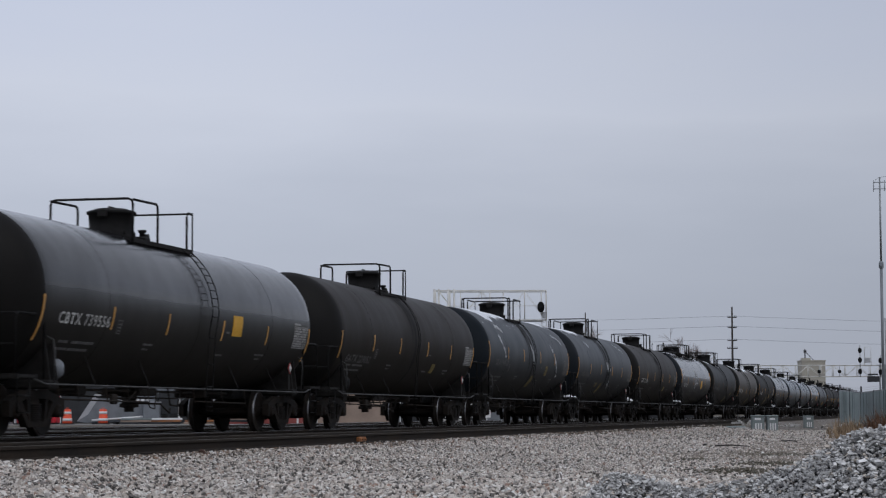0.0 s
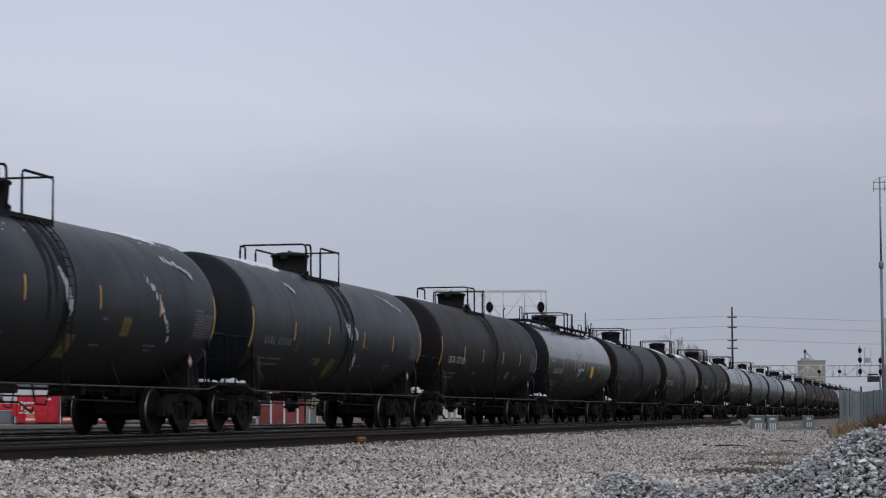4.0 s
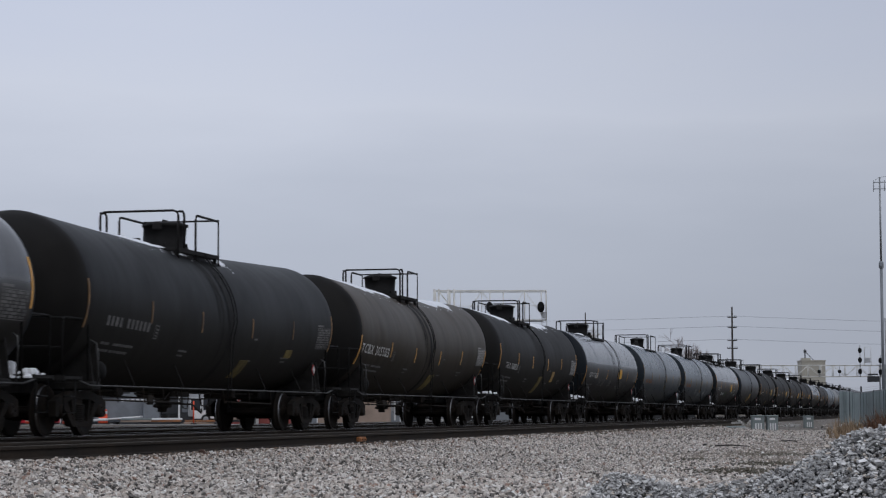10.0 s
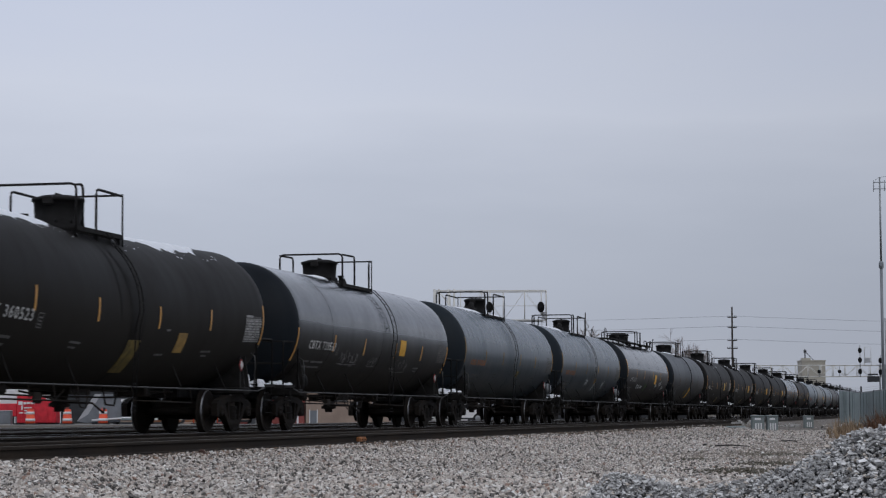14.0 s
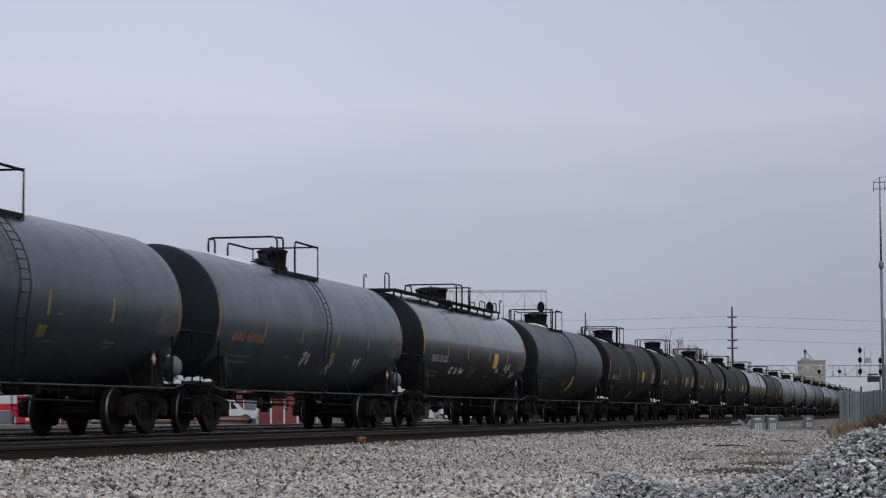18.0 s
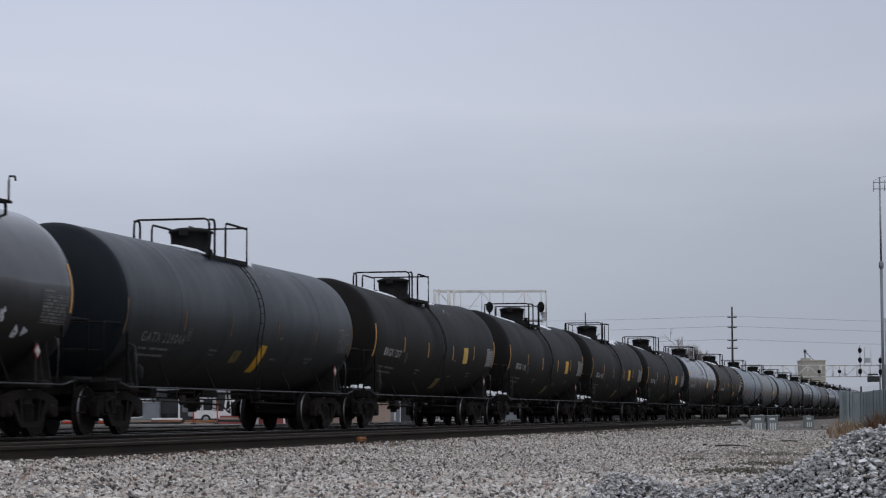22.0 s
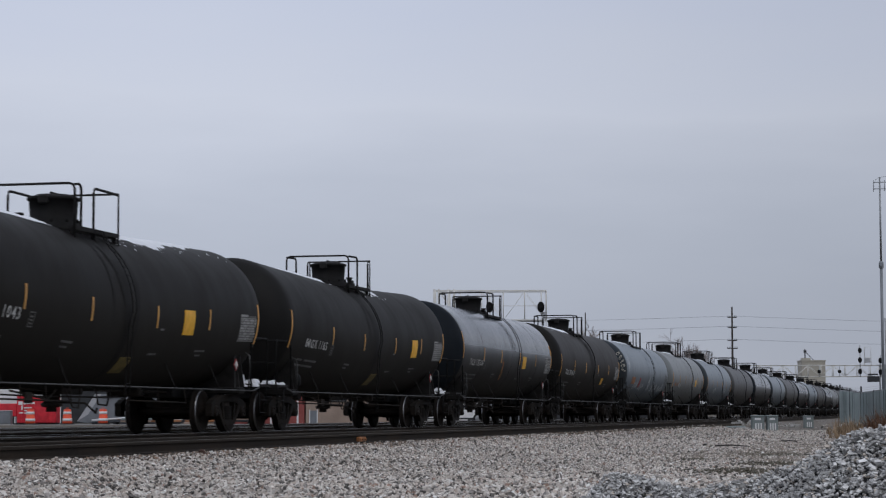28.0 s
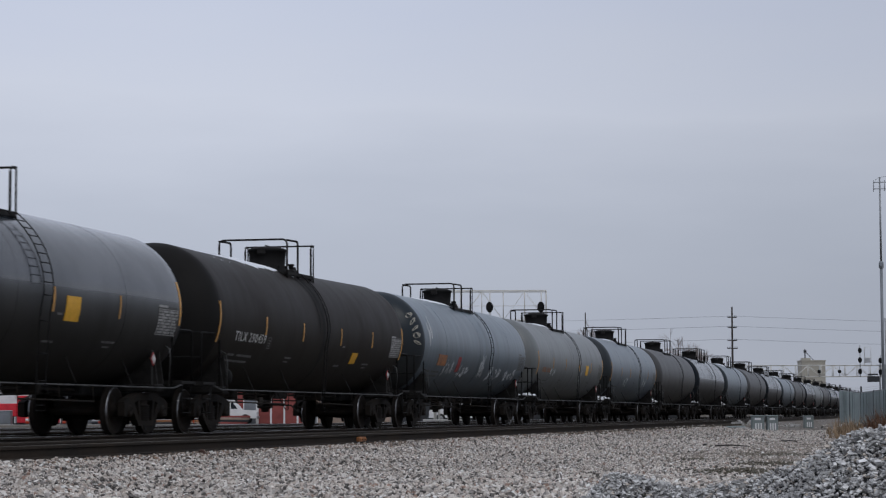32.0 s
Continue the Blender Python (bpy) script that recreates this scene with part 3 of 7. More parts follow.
def ground_material():
    """Bare ballast seen from afar: mottled limestone gravel with damp mossy patches."""
    m = bpy.data.materials.new("ballast_ground")
    m.use_nodes = True
    n, l = m.node_tree.nodes, m.node_tree.links
    b = n["Principled BSDF"]
    b.inputs["Roughness"].default_value, b.inputs["Specular IOR Level"].default_value = 0.95, 0.08
    tc = n.new("ShaderNodeTexCoord")
    vor = n.new("ShaderNodeTexVoronoi")
    vor.inputs["Scale"].default_value = 12.0
    l.new(tc.outputs["Object"], vor.inputs["Vector"])
    big = n.new("ShaderNodeTexNoise")
    big.inputs["Scale"].default_value, big.inputs["Detail"].default_value = 0.35, 6
    l.new(tc.outputs["Object"], big.inputs["Vector"])
    bw = n.new("ShaderNodeRGBToBW")
    l.new(vor.outputs["Color"], bw.inputs[0])
    mix = n.new("ShaderNodeMixRGB")
    # kept dark so that gaps between the loose stones look shaded
    mix.inputs[1].default_value, mix.inputs[2].default_value = (0.07, 0.064, 0.058, 1), (0.33, 0.30, 0.27, 1)
    l.new(bw.outputs[0], mix.inputs[0])
    mix2 = n.new("ShaderNodeMixRGB")
    mix2.blend_type = "MULTIPLY"
    mix2.inputs[0].default_value = 0.8
    rp = n.new("ShaderNodeValToRGB")
    rp.color_ramp.elements[0].position, rp.color_ramp.elements[0].color = 0.3, (0.72, 0.68, 0.62, 1)
    rp.color_ramp.elements[1].position, rp.color_ramp.elements[1].color = 0.62, (1.0, 1.0, 1.0, 1)
    l.new(big.outputs["Fac"], rp.inputs[0])
    l.new(mix.outputs[0], mix2.inputs[1])
    l.new(rp.outputs[0], mix2.inputs[2])
    # darker, browner ballast from the near rail westward, with a wavering edge
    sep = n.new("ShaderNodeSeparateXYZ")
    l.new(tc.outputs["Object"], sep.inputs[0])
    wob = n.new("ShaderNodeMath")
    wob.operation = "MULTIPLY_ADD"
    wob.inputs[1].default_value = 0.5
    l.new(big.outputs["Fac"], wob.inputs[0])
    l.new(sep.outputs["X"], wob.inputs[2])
    bed_edge = n.new("ShaderNodeMapRange")
    bed_edge.inputs["From Min"].default_value, bed_edge.inputs["From Max"].default_value = -10.60, -10.40
    l.new(wob.outputs[0], bed_edge.inputs["Value"])
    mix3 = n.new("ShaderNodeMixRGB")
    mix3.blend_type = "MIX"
    l.new(bed_edge.outputs[0], mix3.inputs[0])
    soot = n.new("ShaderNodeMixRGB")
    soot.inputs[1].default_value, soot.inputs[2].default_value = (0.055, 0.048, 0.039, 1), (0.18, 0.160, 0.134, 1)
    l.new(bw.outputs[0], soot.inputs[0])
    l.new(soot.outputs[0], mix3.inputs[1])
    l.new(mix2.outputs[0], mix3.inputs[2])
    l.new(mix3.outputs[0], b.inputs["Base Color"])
    bp = n.new("ShaderNodeBump")
    bp.inputs["Strength"].default_value, bp.inputs["Distance"].default_value = 1.0, 0.05
    l.new(vor.outputs["Distance"], bp.inputs["Height"])
    l.new(bp.outputs[0], b.inputs["Normal"])
    return m


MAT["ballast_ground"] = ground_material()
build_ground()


def rail(x, y0, y1, parent, head):
    """One running rail: a rolled section with a polished head."""
    prof = [(0.076, -0.175), (0.076, -0.160), (0.010, -0.143), (0.009, -0.052), (0.036, -0.040), (0.036, -0.006), (0.027, 0.0)]
    prof = prof + [(-a, b) for a, b in reversed(prof)]
    n = len(prof)
    ys = [y0, y1]
    m = Mesh()
    m.add([(a, y, b) for y in ys for a, b in prof], [(k, (k + 1) % n, n + (k + 1) % n, n + k) for k in range(n)])
    m.f += [tuple(range(n)), tuple(range(2 * n - 1, n - 1, -1))]
    m.smooth += [False, False]
    r = part("rail", m, MAT["railweb"], parent, at=(x, 0, 0))
    h = Mesh()
    h.add([(a, y, b) for y in ys for a, b in ((0.0365, -0.016), (0.0275, 0.0012), (-0.0275, 0.0012), (-0.0365, -0.016))],
          [(0, 1, 5, 4), (1, 2, 6, 5), (2, 3, 7, 6)])
    part("rail_head", h, MAT[head], r, "wheel-polished steel rail head" if head == "railtop" else "rust-brown rail head")
    return r


TIE_MESH = Mesh().box((-1.3, -0.115, -0.335), (1.3, 0.115, -0.178), 0.02).make("tie")
TIE_MESH.materials.append(MAT["tie"])


def track(name, x, y0, y1, ties_to, label, ties_from=8.0, head="railtop"):
    t = thing(name, label, "railway track", (x, 0, 0), kind="structure")
    for s in (-1, 1):
        rail(s * RAIL_OFF, y0, y1, t, head)
    y = ties_from
    while y < ties_to:
        o = part("tie", TIE_MESH, MAT["tie"], t, at=pose(random.uniform(-0.03, 0.03), y, random.uniform(-0.004, 0.004), 0, 0, random.uniform(-0.6, 0.6)))
        y += 0.53
    return t


track("track_1", TRACK_X, -400, 1500, 90, "main railway track under the tank train, worn steel rails on wooden ties")
near_track = track("track_2", -11.70, -400, 1500, 125, "empty railway track with dark rusty rails on wooden ties", 16, "railrust")
for k, x in enumerate((-21.0, -26.5)):
    track("track_%d" % (k + 3), x, -400, 1500, 10, "yard track with worn steel rails behind the train")

# an orange paint mark and a joint bar on the near rail
m = Mesh().box((-0.005, -0.24, -0.15), (0.075, 0.24, -0.055), 0.012)
for i in range(4):
    m.lathe([(0.07, 0.018), (0.095, 0.018)], "x", 8, (0, -0.18 + 0.12 * i, -0.10))
part("joint_bar", m, mat("orange_marking_paint", (0.36, 0.14, 0.045), 0.8, 0.0, 0.5, 8, 40, col2=(0.10, 0.05, 0.03)), near_track, "joint bar daubed with orange marking paint", at=(RAIL_OFF, 40.4, 0))

# ---- tank cars ----
R, ZC, HALF, TRUCK = 1.525, 2.46, 7.83, 7.10


def sag(y, kink):
    """Sloped-bottom tanks dip towards their middle."""
    return kink * (abs(y) / HALF - 0.68)


def shell(y, a, kink=0.0, lift=0.0):
    """A point on the tank's near side: y along the car, a radians above the equator."""
    return ((R + lift) * math.cos(a), y, ZC + sag(y, kink) + (R + lift) * math.sin(a))


def tank_mesh(kink, seams):
    m = Mesh()
    prof = []
    for i in range(9):
        t = math.pi / 2 * (1 - i / 8)
        prof.append((-HALF - 0.74 * math.sin(t), R * math.cos(t)))
    prof += [(-HALF + 0.3, R), (-0.05, R), (0.05, R), (HALF - 0.3, R)]
    for i in range(9):
        t = math.pi / 2 * i / 8
        prof.append((HALF + 0.74 * math.sin(t), R * math.cos(t)))
    prof[0], prof[-1] = (prof[0][0], 0.0005), (prof[-1][0], 0.0005)
    m.lathe(prof, "y", 56, (0, 0, ZC))
    m.v = [(x, y, z + sag(y, kink)) for x, y, z in m.v]
    return m


def ring_band(y0, y1, a0, a1, lift=0.01, kink=0.0, n=10):
    """A strip that hugs the shell, from angle a0 to a1 and from y0 to y1, with a little thickness."""
    m = Mesh()
    vs, fs = [], []
    for k in range(n + 1):
        a = a0 + (a1 - a0) * k / n
        vs += [shell(y0, a, kink, lift), shell(y1, a, kink, lift), shell(y1, a, kink, -0.005), shell(y0, a, kink, -0.005)]
    for k in range(n):
        for j in range(4):
            fs.append((k * 4 + j, k * 4 + (j + 1) % 4, k * 4 + 4 + (j + 1) % 4, k * 4 + 4 + j))
    fs += [(0, 1, 2, 3), (n * 4 + 3, n * 4 + 2, n * 4 + 1, n * 4)]
    return m.add(vs, fs)


def wrap(me, y, a, kink=0.0, lift=0.006):
    """Lays a flat mesh (x along, y up) on the shell's near side round (y, a)."""
    for v in me.vertices:
        v.co = shell(y + v.co.x, a + v.co.y / R, kink, lift)
    return me


def bars(rows, y, a, kink=0.0):
    """Small print as plain bars: rows of (y offset, z offset, length, height)."""
    m = Mesh()
    for dy, dz, w, h in rows:
        p = [shell(y + dy, a + dz / R, kink, 0.006), shell(y + dy + w, a + dz / R, kink, 0.006),
             shell(y + dy + w, a + (dz + h) / R, kink, 0.006), shell(y + dy, a + (dz + h) / R, kink, 0.006)]
        m.add(p, [(0, 1, 2, 3)])
    return m


def scrawl(strokes, y, a, width, kink=0.0):
    """Sprayed lines on the shell: strokes of points in metres round (y, a)."""
    m = Mesh()
    for pts in strokes:
        vs, fs = [], []
        for i, (u, w) in enumerate(pts):
            u0, w0 = pts[max(i - 1, 0)]
            u1, w1 = pts[min(i + 1, len(pts) - 1)]
            d = math.hypot(u1 - u0, w1 - w0) or 1
            nx, ny = -(w1 - w0) / d * width / 2, (u1 - u0) / d * width / 2
            vs += [shell(y + u + nx, a + (w + ny) / R, kink, 0.007), shell(y + u - nx, a + (w - ny) / R, kink, 0.007)]
        fs = [(2 * i, 2 * i + 1, 2 * i + 3, 2 * i + 2) for i in range(len(pts) - 1)]
        m.add(vs, fs)
    return m


def loops(seed, n, w, h):
    """Hasty, unreadable sprayed scribbles side by side."""
    rnd = random.Random(seed)
    out = []
    for k in range(n):
        cx, cw = (k + 0.5) / n * w - w / 2, w / n * 0.75
        for _ in range(2):
            p = [(cx + cw * rnd.uniform(-0.6, 0.6), h / 2 * rnd.uniform(-1, 1)) for _ in range(rnd.choice((4, 5, 6)))]
            for _ in range(2):
                p = [p[0]] + [(a[0] * f + b[0] * (1 - f), a[1] * f + b[1] * (1 - f)) for a, b in zip(p, p[1:]) for f in (0.75, 0.25)] + [p[-1]]
            out.append(p)
    if n > 3:
        out.append([(-w / 2, -h * 0.55), (-w * 0.1, -h * 0.62), (w / 2, -h * 0.5)])
    return out


def bubble(w, h):
    """Fat outlined sprayed shapes in one clump, not letters one could read."""
    lines = ["0,98 -12,50 -14,5 -10,-35 0,-42", "0,98 12,88 22,60 18,5 14,-25", "22,75 42,82 60,65 70,35 68,5", "70,50 92,50 106,25 106,-15 96,-50 80,-50 62,-30 52,-35 46,-60 36,-68",
             "40,20 42,-10 48,-35 36,-60 24,-85 8,-97 -5,-85 -2,-55 18,-42 32,-50", "26,10 38,30", "44,45 55,45", "80,5 88,20 96,-5", "4,55 8,20 20,40 28,5"]
    out = []
    for ln in lines:
        p = [tuple(float(c) for c in q.split(",")) for q in ln.split()]
        q = [p[0]]
        for a, b in zip(p, p[1:]):
            q += [((a[0] + b[0]) / 2, (a[1] + b[1]) / 2)]
        q.append(p[-1])
        out.append([((a - 46) / 60 * w / 2, b / 100 * h / 2) for a, b in q])
    return out


def head_tag():
    """Outlined shapes that follow the rim of the front head."""
    m = Mesh()
    for k in range(5):
        th0 = 0.62 - 0.155 * k
        pts = [(th0 + 0.062 * math.cos(t) * (1 if k % 2 else 0.8), 0.90 + 0.055 * math.sin(t + k)) for t in (0.0, 0.9, 1.9, 3.0, 4.0, 5.0, 6.28)] + [(th0 - 0.02, 0.93)]
        vs = []
        for i, (th, q) in enumerate(pts):
            for d in (-0.010, 0.010):
                qq = min(0.995, q + d)
                y = -HALF - 0.74 * math.sqrt(max(0.0, 1 - qq * qq)) - 0.012
                vs.append((R * qq * math.cos(th), y, ZC + R * qq * math.sin(th)))
        m.add(vs, [(2 * i, 2 * i + 1, 2 * i + 3, 2 * i + 2) for i in range(len(pts) - 1)])
    return m


def grime_streak(seed, kink):
    """Spilled cargo that ran down the flank at mid-length: ragged runs, widest under the platform."""
    r = random.Random(seed)
    m = Mesh()
    runs = [(0.0, 0.13, -1.35)] + [(r.uniform(-0.75, 0.55), r.uniform(0.03, 0.09), r.uniform(-0.7, 0.75)) for _ in range(9)]
    for k, (y, w, low) in enumerate(runs):
        n, ph = 22, r.uniform(0, 6.3)
        vs = []
        for i in range(n + 1):
            a = 1.25 + (low - 1.25) * i / n
            ww = w * (0.75 + 0.3 * math.sin(7 * a + ph) + r.uniform(-0.25, 0.25)) * min(1.0, 4 * (1 - i / n) + 0.1)
            c = y + 0.03 * math.sin(3 * a + ph)
            vs += [shell(c - ww, a, kink, 0.004 + 0.0004 * k), shell(c + ww, a, kink, 0.004 + 0.0004 * k)]
        m.add(vs, [(2 * i, 2 * i + 1, 2 * i + 3, 2 * i + 2) for i in range(n)])
    return m


def smear(seed, y, a, w, h, kink=0.0):
    """A broken slanting smear of chalky residue."""
    r = random.Random(seed)
    m = Mesh()
    for k in range(46):
        f = (k + 0.5) / 46
        cy, ca = y + (f - 0.5) * w + r.gauss(0, 0.035), a + ((0.5 - f) * h + r.gauss(0, 0.035)) / R
        n, rad = 7, r.choice((0.012, 0.02, 0.03, 0.045, 0.06)) * r.uniform(0.7, 1.2)
        m.add([shell(cy + rad * r.uniform(0.5, 1.2) * math.cos(6.283 * i / n), ca + rad * 1.4 * r.uniform(0.5, 1.2) * math.sin(6.283 * i / n) / R, kink, 0.005 + 0.0003 * k) for i in range(n)], [tuple(range(n))])
    return m


def snow_patch(seed, y0, y1, a0, a1, kink=0.0):
    """A ragged sheet of snow lying on the shell between two angles from the crown."""
    rnd = random.Random(seed)
    m = Mesh()
    nu, nv = max(14, int((y1 - y0) / 0.055)), 5
    ph = [rnd.uniform(0, 6.3) for _ in range(4)]
    vs, fs = [], []
    for i in range(nu + 1):
        u = i / nu
        y = y0 + (y1 - y0) * u
        edge = min(1.0, 3.2 * u, 3.2 * (1 - u)) ** 0.7
        w = (0.62 + 0.16 * math.sin(1.1 * y + ph[0]) + 0.10 * math.sin(2.9 * y + ph[1]) + 0.06 * math.sin(8.3 * y + ph[2]) + rnd.uniform(-0.09, 0.07)) * edge
        lo = a1 + (a0 - a1) * max(0.05, w)
        for j in range(nv + 1):
            v = j / nv
            t = 0.005 + 0.045 * math.sin(math.pi * v) ** 0.6 * edge * (0.8 + 0.3 * math.sin(9 * y + ph[3] + 3 * v))
            vs.append(shell(y, lo + (a1 - lo) * v, kink, t))
    for _ in range(int((y1 - y0) * 4)):
        # crumbs that slid below the sheet's edge
        cy, ca, cr = rnd.uniform(y0, y1), a1 + (a0 - a1) * rnd.uniform(0.66, 0.98), rnd.choice((0.008, 0.012, 0.018, 0.028))
        m.add([shell(cy + cr * rnd.uniform(0.6, 1.6) * math.cos(1.047 * q), ca + cr * rnd.uniform(0.6, 1.3) * math.sin(1.047 * q) / R, kink, 0.004) for q in range(6)] + [shell(cy, ca, kink, 0.012)], [(q, (q + 1) % 6, 6) for q in range(6)])
    fs = [(i * (nv + 1) + j, (i + 1) * (nv + 1) + j, (i + 1) * (nv + 1) + j + 1, i * (nv + 1) + j + 1) for i in range(nu) for j in range(nv)]
    return m.add(vs, fs, True)


def snow_lump(seed, w, h):
    """Broken, lumpy crusts of snow, flat below: a few thicker pieces and many crumbs."""
    r = random.Random(seed)
    m = Mesh()
    for j in range(26):
        big = j < 7
        n, cx, cy = 11 if big else 6, r.uniform(-1.9, 1.9) * w, r.uniform(-1.8, 1.8) * w
        s = r.uniform(0.45, 0.85) if big else r.uniform(0.10, 0.30)
        rim = [r.uniform(0.55, 1.3) for _ in range(n)]
        rows = ((1.0, -0.01), (1.04, 0.35), (0.75, 0.85)) if big else ((1.0, -0.01), (0.9, 0.6))
        vs, tall = [], h * (s * r.uniform(0.7, 1.6) if big else r.uniform(0.2, 0.5))
        for q, z in rows:
            vs += [(cx + w * s * q * rim[i] * math.cos(6.283 * i / n), cy + w * s * q * rim[i] * math.sin(6.283 * i / n), tall * z * r.uniform(0.8, 1.25)) for i in range(n)]
        k = len(rows) - 1
        fs = [(q * n + i, q * n + (i + 1) % n, q * n + n + (i + 1) % n, q * n + n + i) for q in range(k) for i in range(n)]
        m.add(vs + [(cx, cy, tall * r.uniform(0.9, 1.2))], fs + [(k * n + i, k * n + (i + 1) % n, k * n + n) for i in range(n)])
    return m


def cached(key, make, store={}):
    if key not in store:
        me = make()
        store[key] = me if isinstance(me, bpy.types.Mesh) else me.make(str(key[0]))
    return store[key]


def sideframe():
    """Cast truck side frame: pedestal ends, arched top, dropped middle with two windows and a spring nest."""
    m = Mesh()
    # solid frame as four bars round the windows
    def slab(pts, x0=-0.07, x1=0.07):
        k = len(pts)
        m.add([(x0, y, z) for y, z in pts] + [(x1, y, z) for y, z in pts],
              [tuple(range(k)), tuple(range(2 * k - 1, k - 1, -1))] + [(i, (i + 1) % k, k + (i + 1) % k, k + i) for i in range(k)])
    for s in (1, -1):
        q = lambda pts: slab([(s * y, z) for y, z in pts])
        q([(1.16, 0.36), (1.16, 0.62), (0.98, 0.70), (0.82, 0.73), (0.80, 0.56), (0.99, 0.52), (1.02, 0.34)])
        q([(0.82, 0.73), (0.45, 0.80), (0.0, 0.80), (0.0, 0.66), (0.45, 0.66), (0.80, 0.56)])
        q([(0.80, 0.56), (0.62, 0.60), (0.36, 0.27), (0.40, 0.17), (0.60, 0.36)])
        q([(0.40, 0.17), (0.36, 0.27), (0.0, 0.27), (0.0, 0.17)])
        q([(0.45, 0.66), (0.36, 0.66), (0.28, 0.27), (0.36, 0.27)])
    return m


def springs():
    """The coil nest between side frame and bolster."""
    prof = []
    for i in range(9):
        z = 0.26 + 0.035 * i
        prof += [(z, 0.080), (z + 0.018, 0.094), (z + 0.034, 0.070)]
    m = Mesh().lathe(prof, "z", 10)
    m.v = [(x, y * 3.1, z) for x, y, z in m.v]
    return m


def wheelset():
    m = Mesh()
    m.lathe([(-1.02, 0.08), (1.02, 0.08)], "x", 10)
    for s in (-1, 1):
        m.lathe([(s * 0.66, 0.09), (s * 0.665, 0.30), (s * 0.655, 0.40), (s * 0.655, 0.475), (s * 0.69, 0.487), (s * 0.70, 0.457), (s * 0.72, 0.4565), (s * 0.775, 0.454), (s * 0.80, 0.438), (s * 0.80, 0.40),
                 (s * 0.76, 0.30), (s * 0.745, 0.13), (s * 0.83, 0.11), (s * 0.83, 0.085)], "x", 32)
        m.lathe([(s * 0.93, 0.12), (s * 1.10, 0.12), (s * 1.13, 0.09)], "x", 12)
        for k in range(3):
            t = 2.094 * k
            m.lathe([(s * 1.11, 0.018), (s * 1.15, 0.018)], "x", 6, (0, 0.065 * math.cos(t), 0.065 * math.sin(t)))
    return m


def polished_wheelset():
    """The wheelset's mesh, its running treads and rim edges worn bright."""
    me = wheelset().make("wheelset")
    me.materials.append(MAT["wheel"])
    me.materials.append(MAT["tread"])
    for p in me.polygons:
        c = p.center
        r = math.hypot(c.y, c.z)
        if len(p.vertices) == 4 and 0.70 < abs(c.x) < 0.80 and r > 0.44 and abs(c.x) > 0.78:
            p.material_index = 1
    return me


WHEELSETS = {-1: [], 1: []}


def brake_beam():
    """Trussed beam across the truck with a head and shoe before each wheel."""
    m = Mesh().box((-0.92, -0.05, 0.31), (0.92, 0.05, 0.43), 0.015).box((-0.10, -0.14, 0.28), (0.10, 0.05, 0.47), 0.02)
    m.tube([(-0.80, 0.0, 0.36), (0.0, -0.16, 0.30), (0.80, 0.0, 0.36)], 0.022)
    for x in (-0.76, 0.76):
        m.box((x - 0.06, -0.02, 0.26), (x + 0.06, 0.09, 0.56), 0.02)
    return m


def truck(car, y):
    t = part("truck_bolster", cached(("truck_bolster",), lambda: Mesh().box((-1.05, -0.20, 0.42), (1.05, 0.20, 0.70), 0.05).box((-0.30, -0.28, 0.66), (0.30, 0.28, 0.82), 0.05)
                                     .box((-0.95, -0.62, 0.40), (0.95, -0.54, 0.50), 0.01).box((-0.95, 0.54, 0.40), (0.95, 0.62, 0.50), 0.01)
                                     .tube([(-0.4, -0.9, 0.5), (-0.4, 0.9, 0.5)], 0.03)), MAT["under"], car, at=(0, y, 0))
    for s in (-1, 1):
        part("side_frame", cached(("side_frame",), sideframe), MAT["cast"], t, at=(s * 1.02, 0, 0))
        part("spring_nest", cached(("spring_nest",), springs), MAT["cast"], t, at=(s * 1.02, 0, 0))
    for s in (-1, 1):
        w = part("wheelset", cached(("wheelset",), polished_wheelset), MAT["wheel"], t, at=(0, s * 0.889, 0.457))
        WHEELSETS[s].append(w)
        part("brake_beam", cached(("brake_beam",), brake_beam), MAT["cast"], t, at=pose(0, s * 0.36, 0, 0, 0, 0 if s > 0 else 180))
    return t


def end_gear(s, rail_kind):
    """Draft sill, end platform and saddle at one end (s = -1 front, 1 rear)."""
    sill = Mesh().box((-0.34, 5.6, 0.74), (0.34, 8.75, 0.98), 0.03).box((-0.22, 8.2, 0.66), (0.22, 8.9, 0.90), 0.02)
    sill.box((-1.38, TRUCK - 0.22, 0.82), (1.38, TRUCK + 0.22, 0.98), 0.03)
    # saddle plates up to the shell
    for y in (TRUCK - 0.18, TRUCK + 0.14):
        pts = [(-1.38, 0.98), (1.38, 0.98)] + [(1.45 * math.cos(t), ZC + 1.51 * math.sin(t)) for t in [-0.5 - 0.16 * i for i in range(14)]]
        k = len(pts)
        sill.add([(x, y, z) for x, z in pts] + [(x, y + 0.04, z) for x, z in pts],
                 [tuple(range(k)), tuple(range(2 * k - 1, k - 1, -1))] + [(i, (i + 1) % k, k + (i + 1) % k, k + i) for i in range(k)])
    return sill


def flip(m, s):
    if s < 0:
        m.v = [(x, -y, z) for x, y, z in m.v]
    return m


def end_platform():
    m = Mesh()
    for y in (8.02, 8.78):
        m.box((-1.48, y, 0.98), (1.48, y + 0.05, 1.06))
    for i in range(21):
        x = -1.46 + 2.92 * i / 20
        m.box((x - 0.014, 8.06, 1.0), (x + 0.014, 8.79, 1.05))
    return m


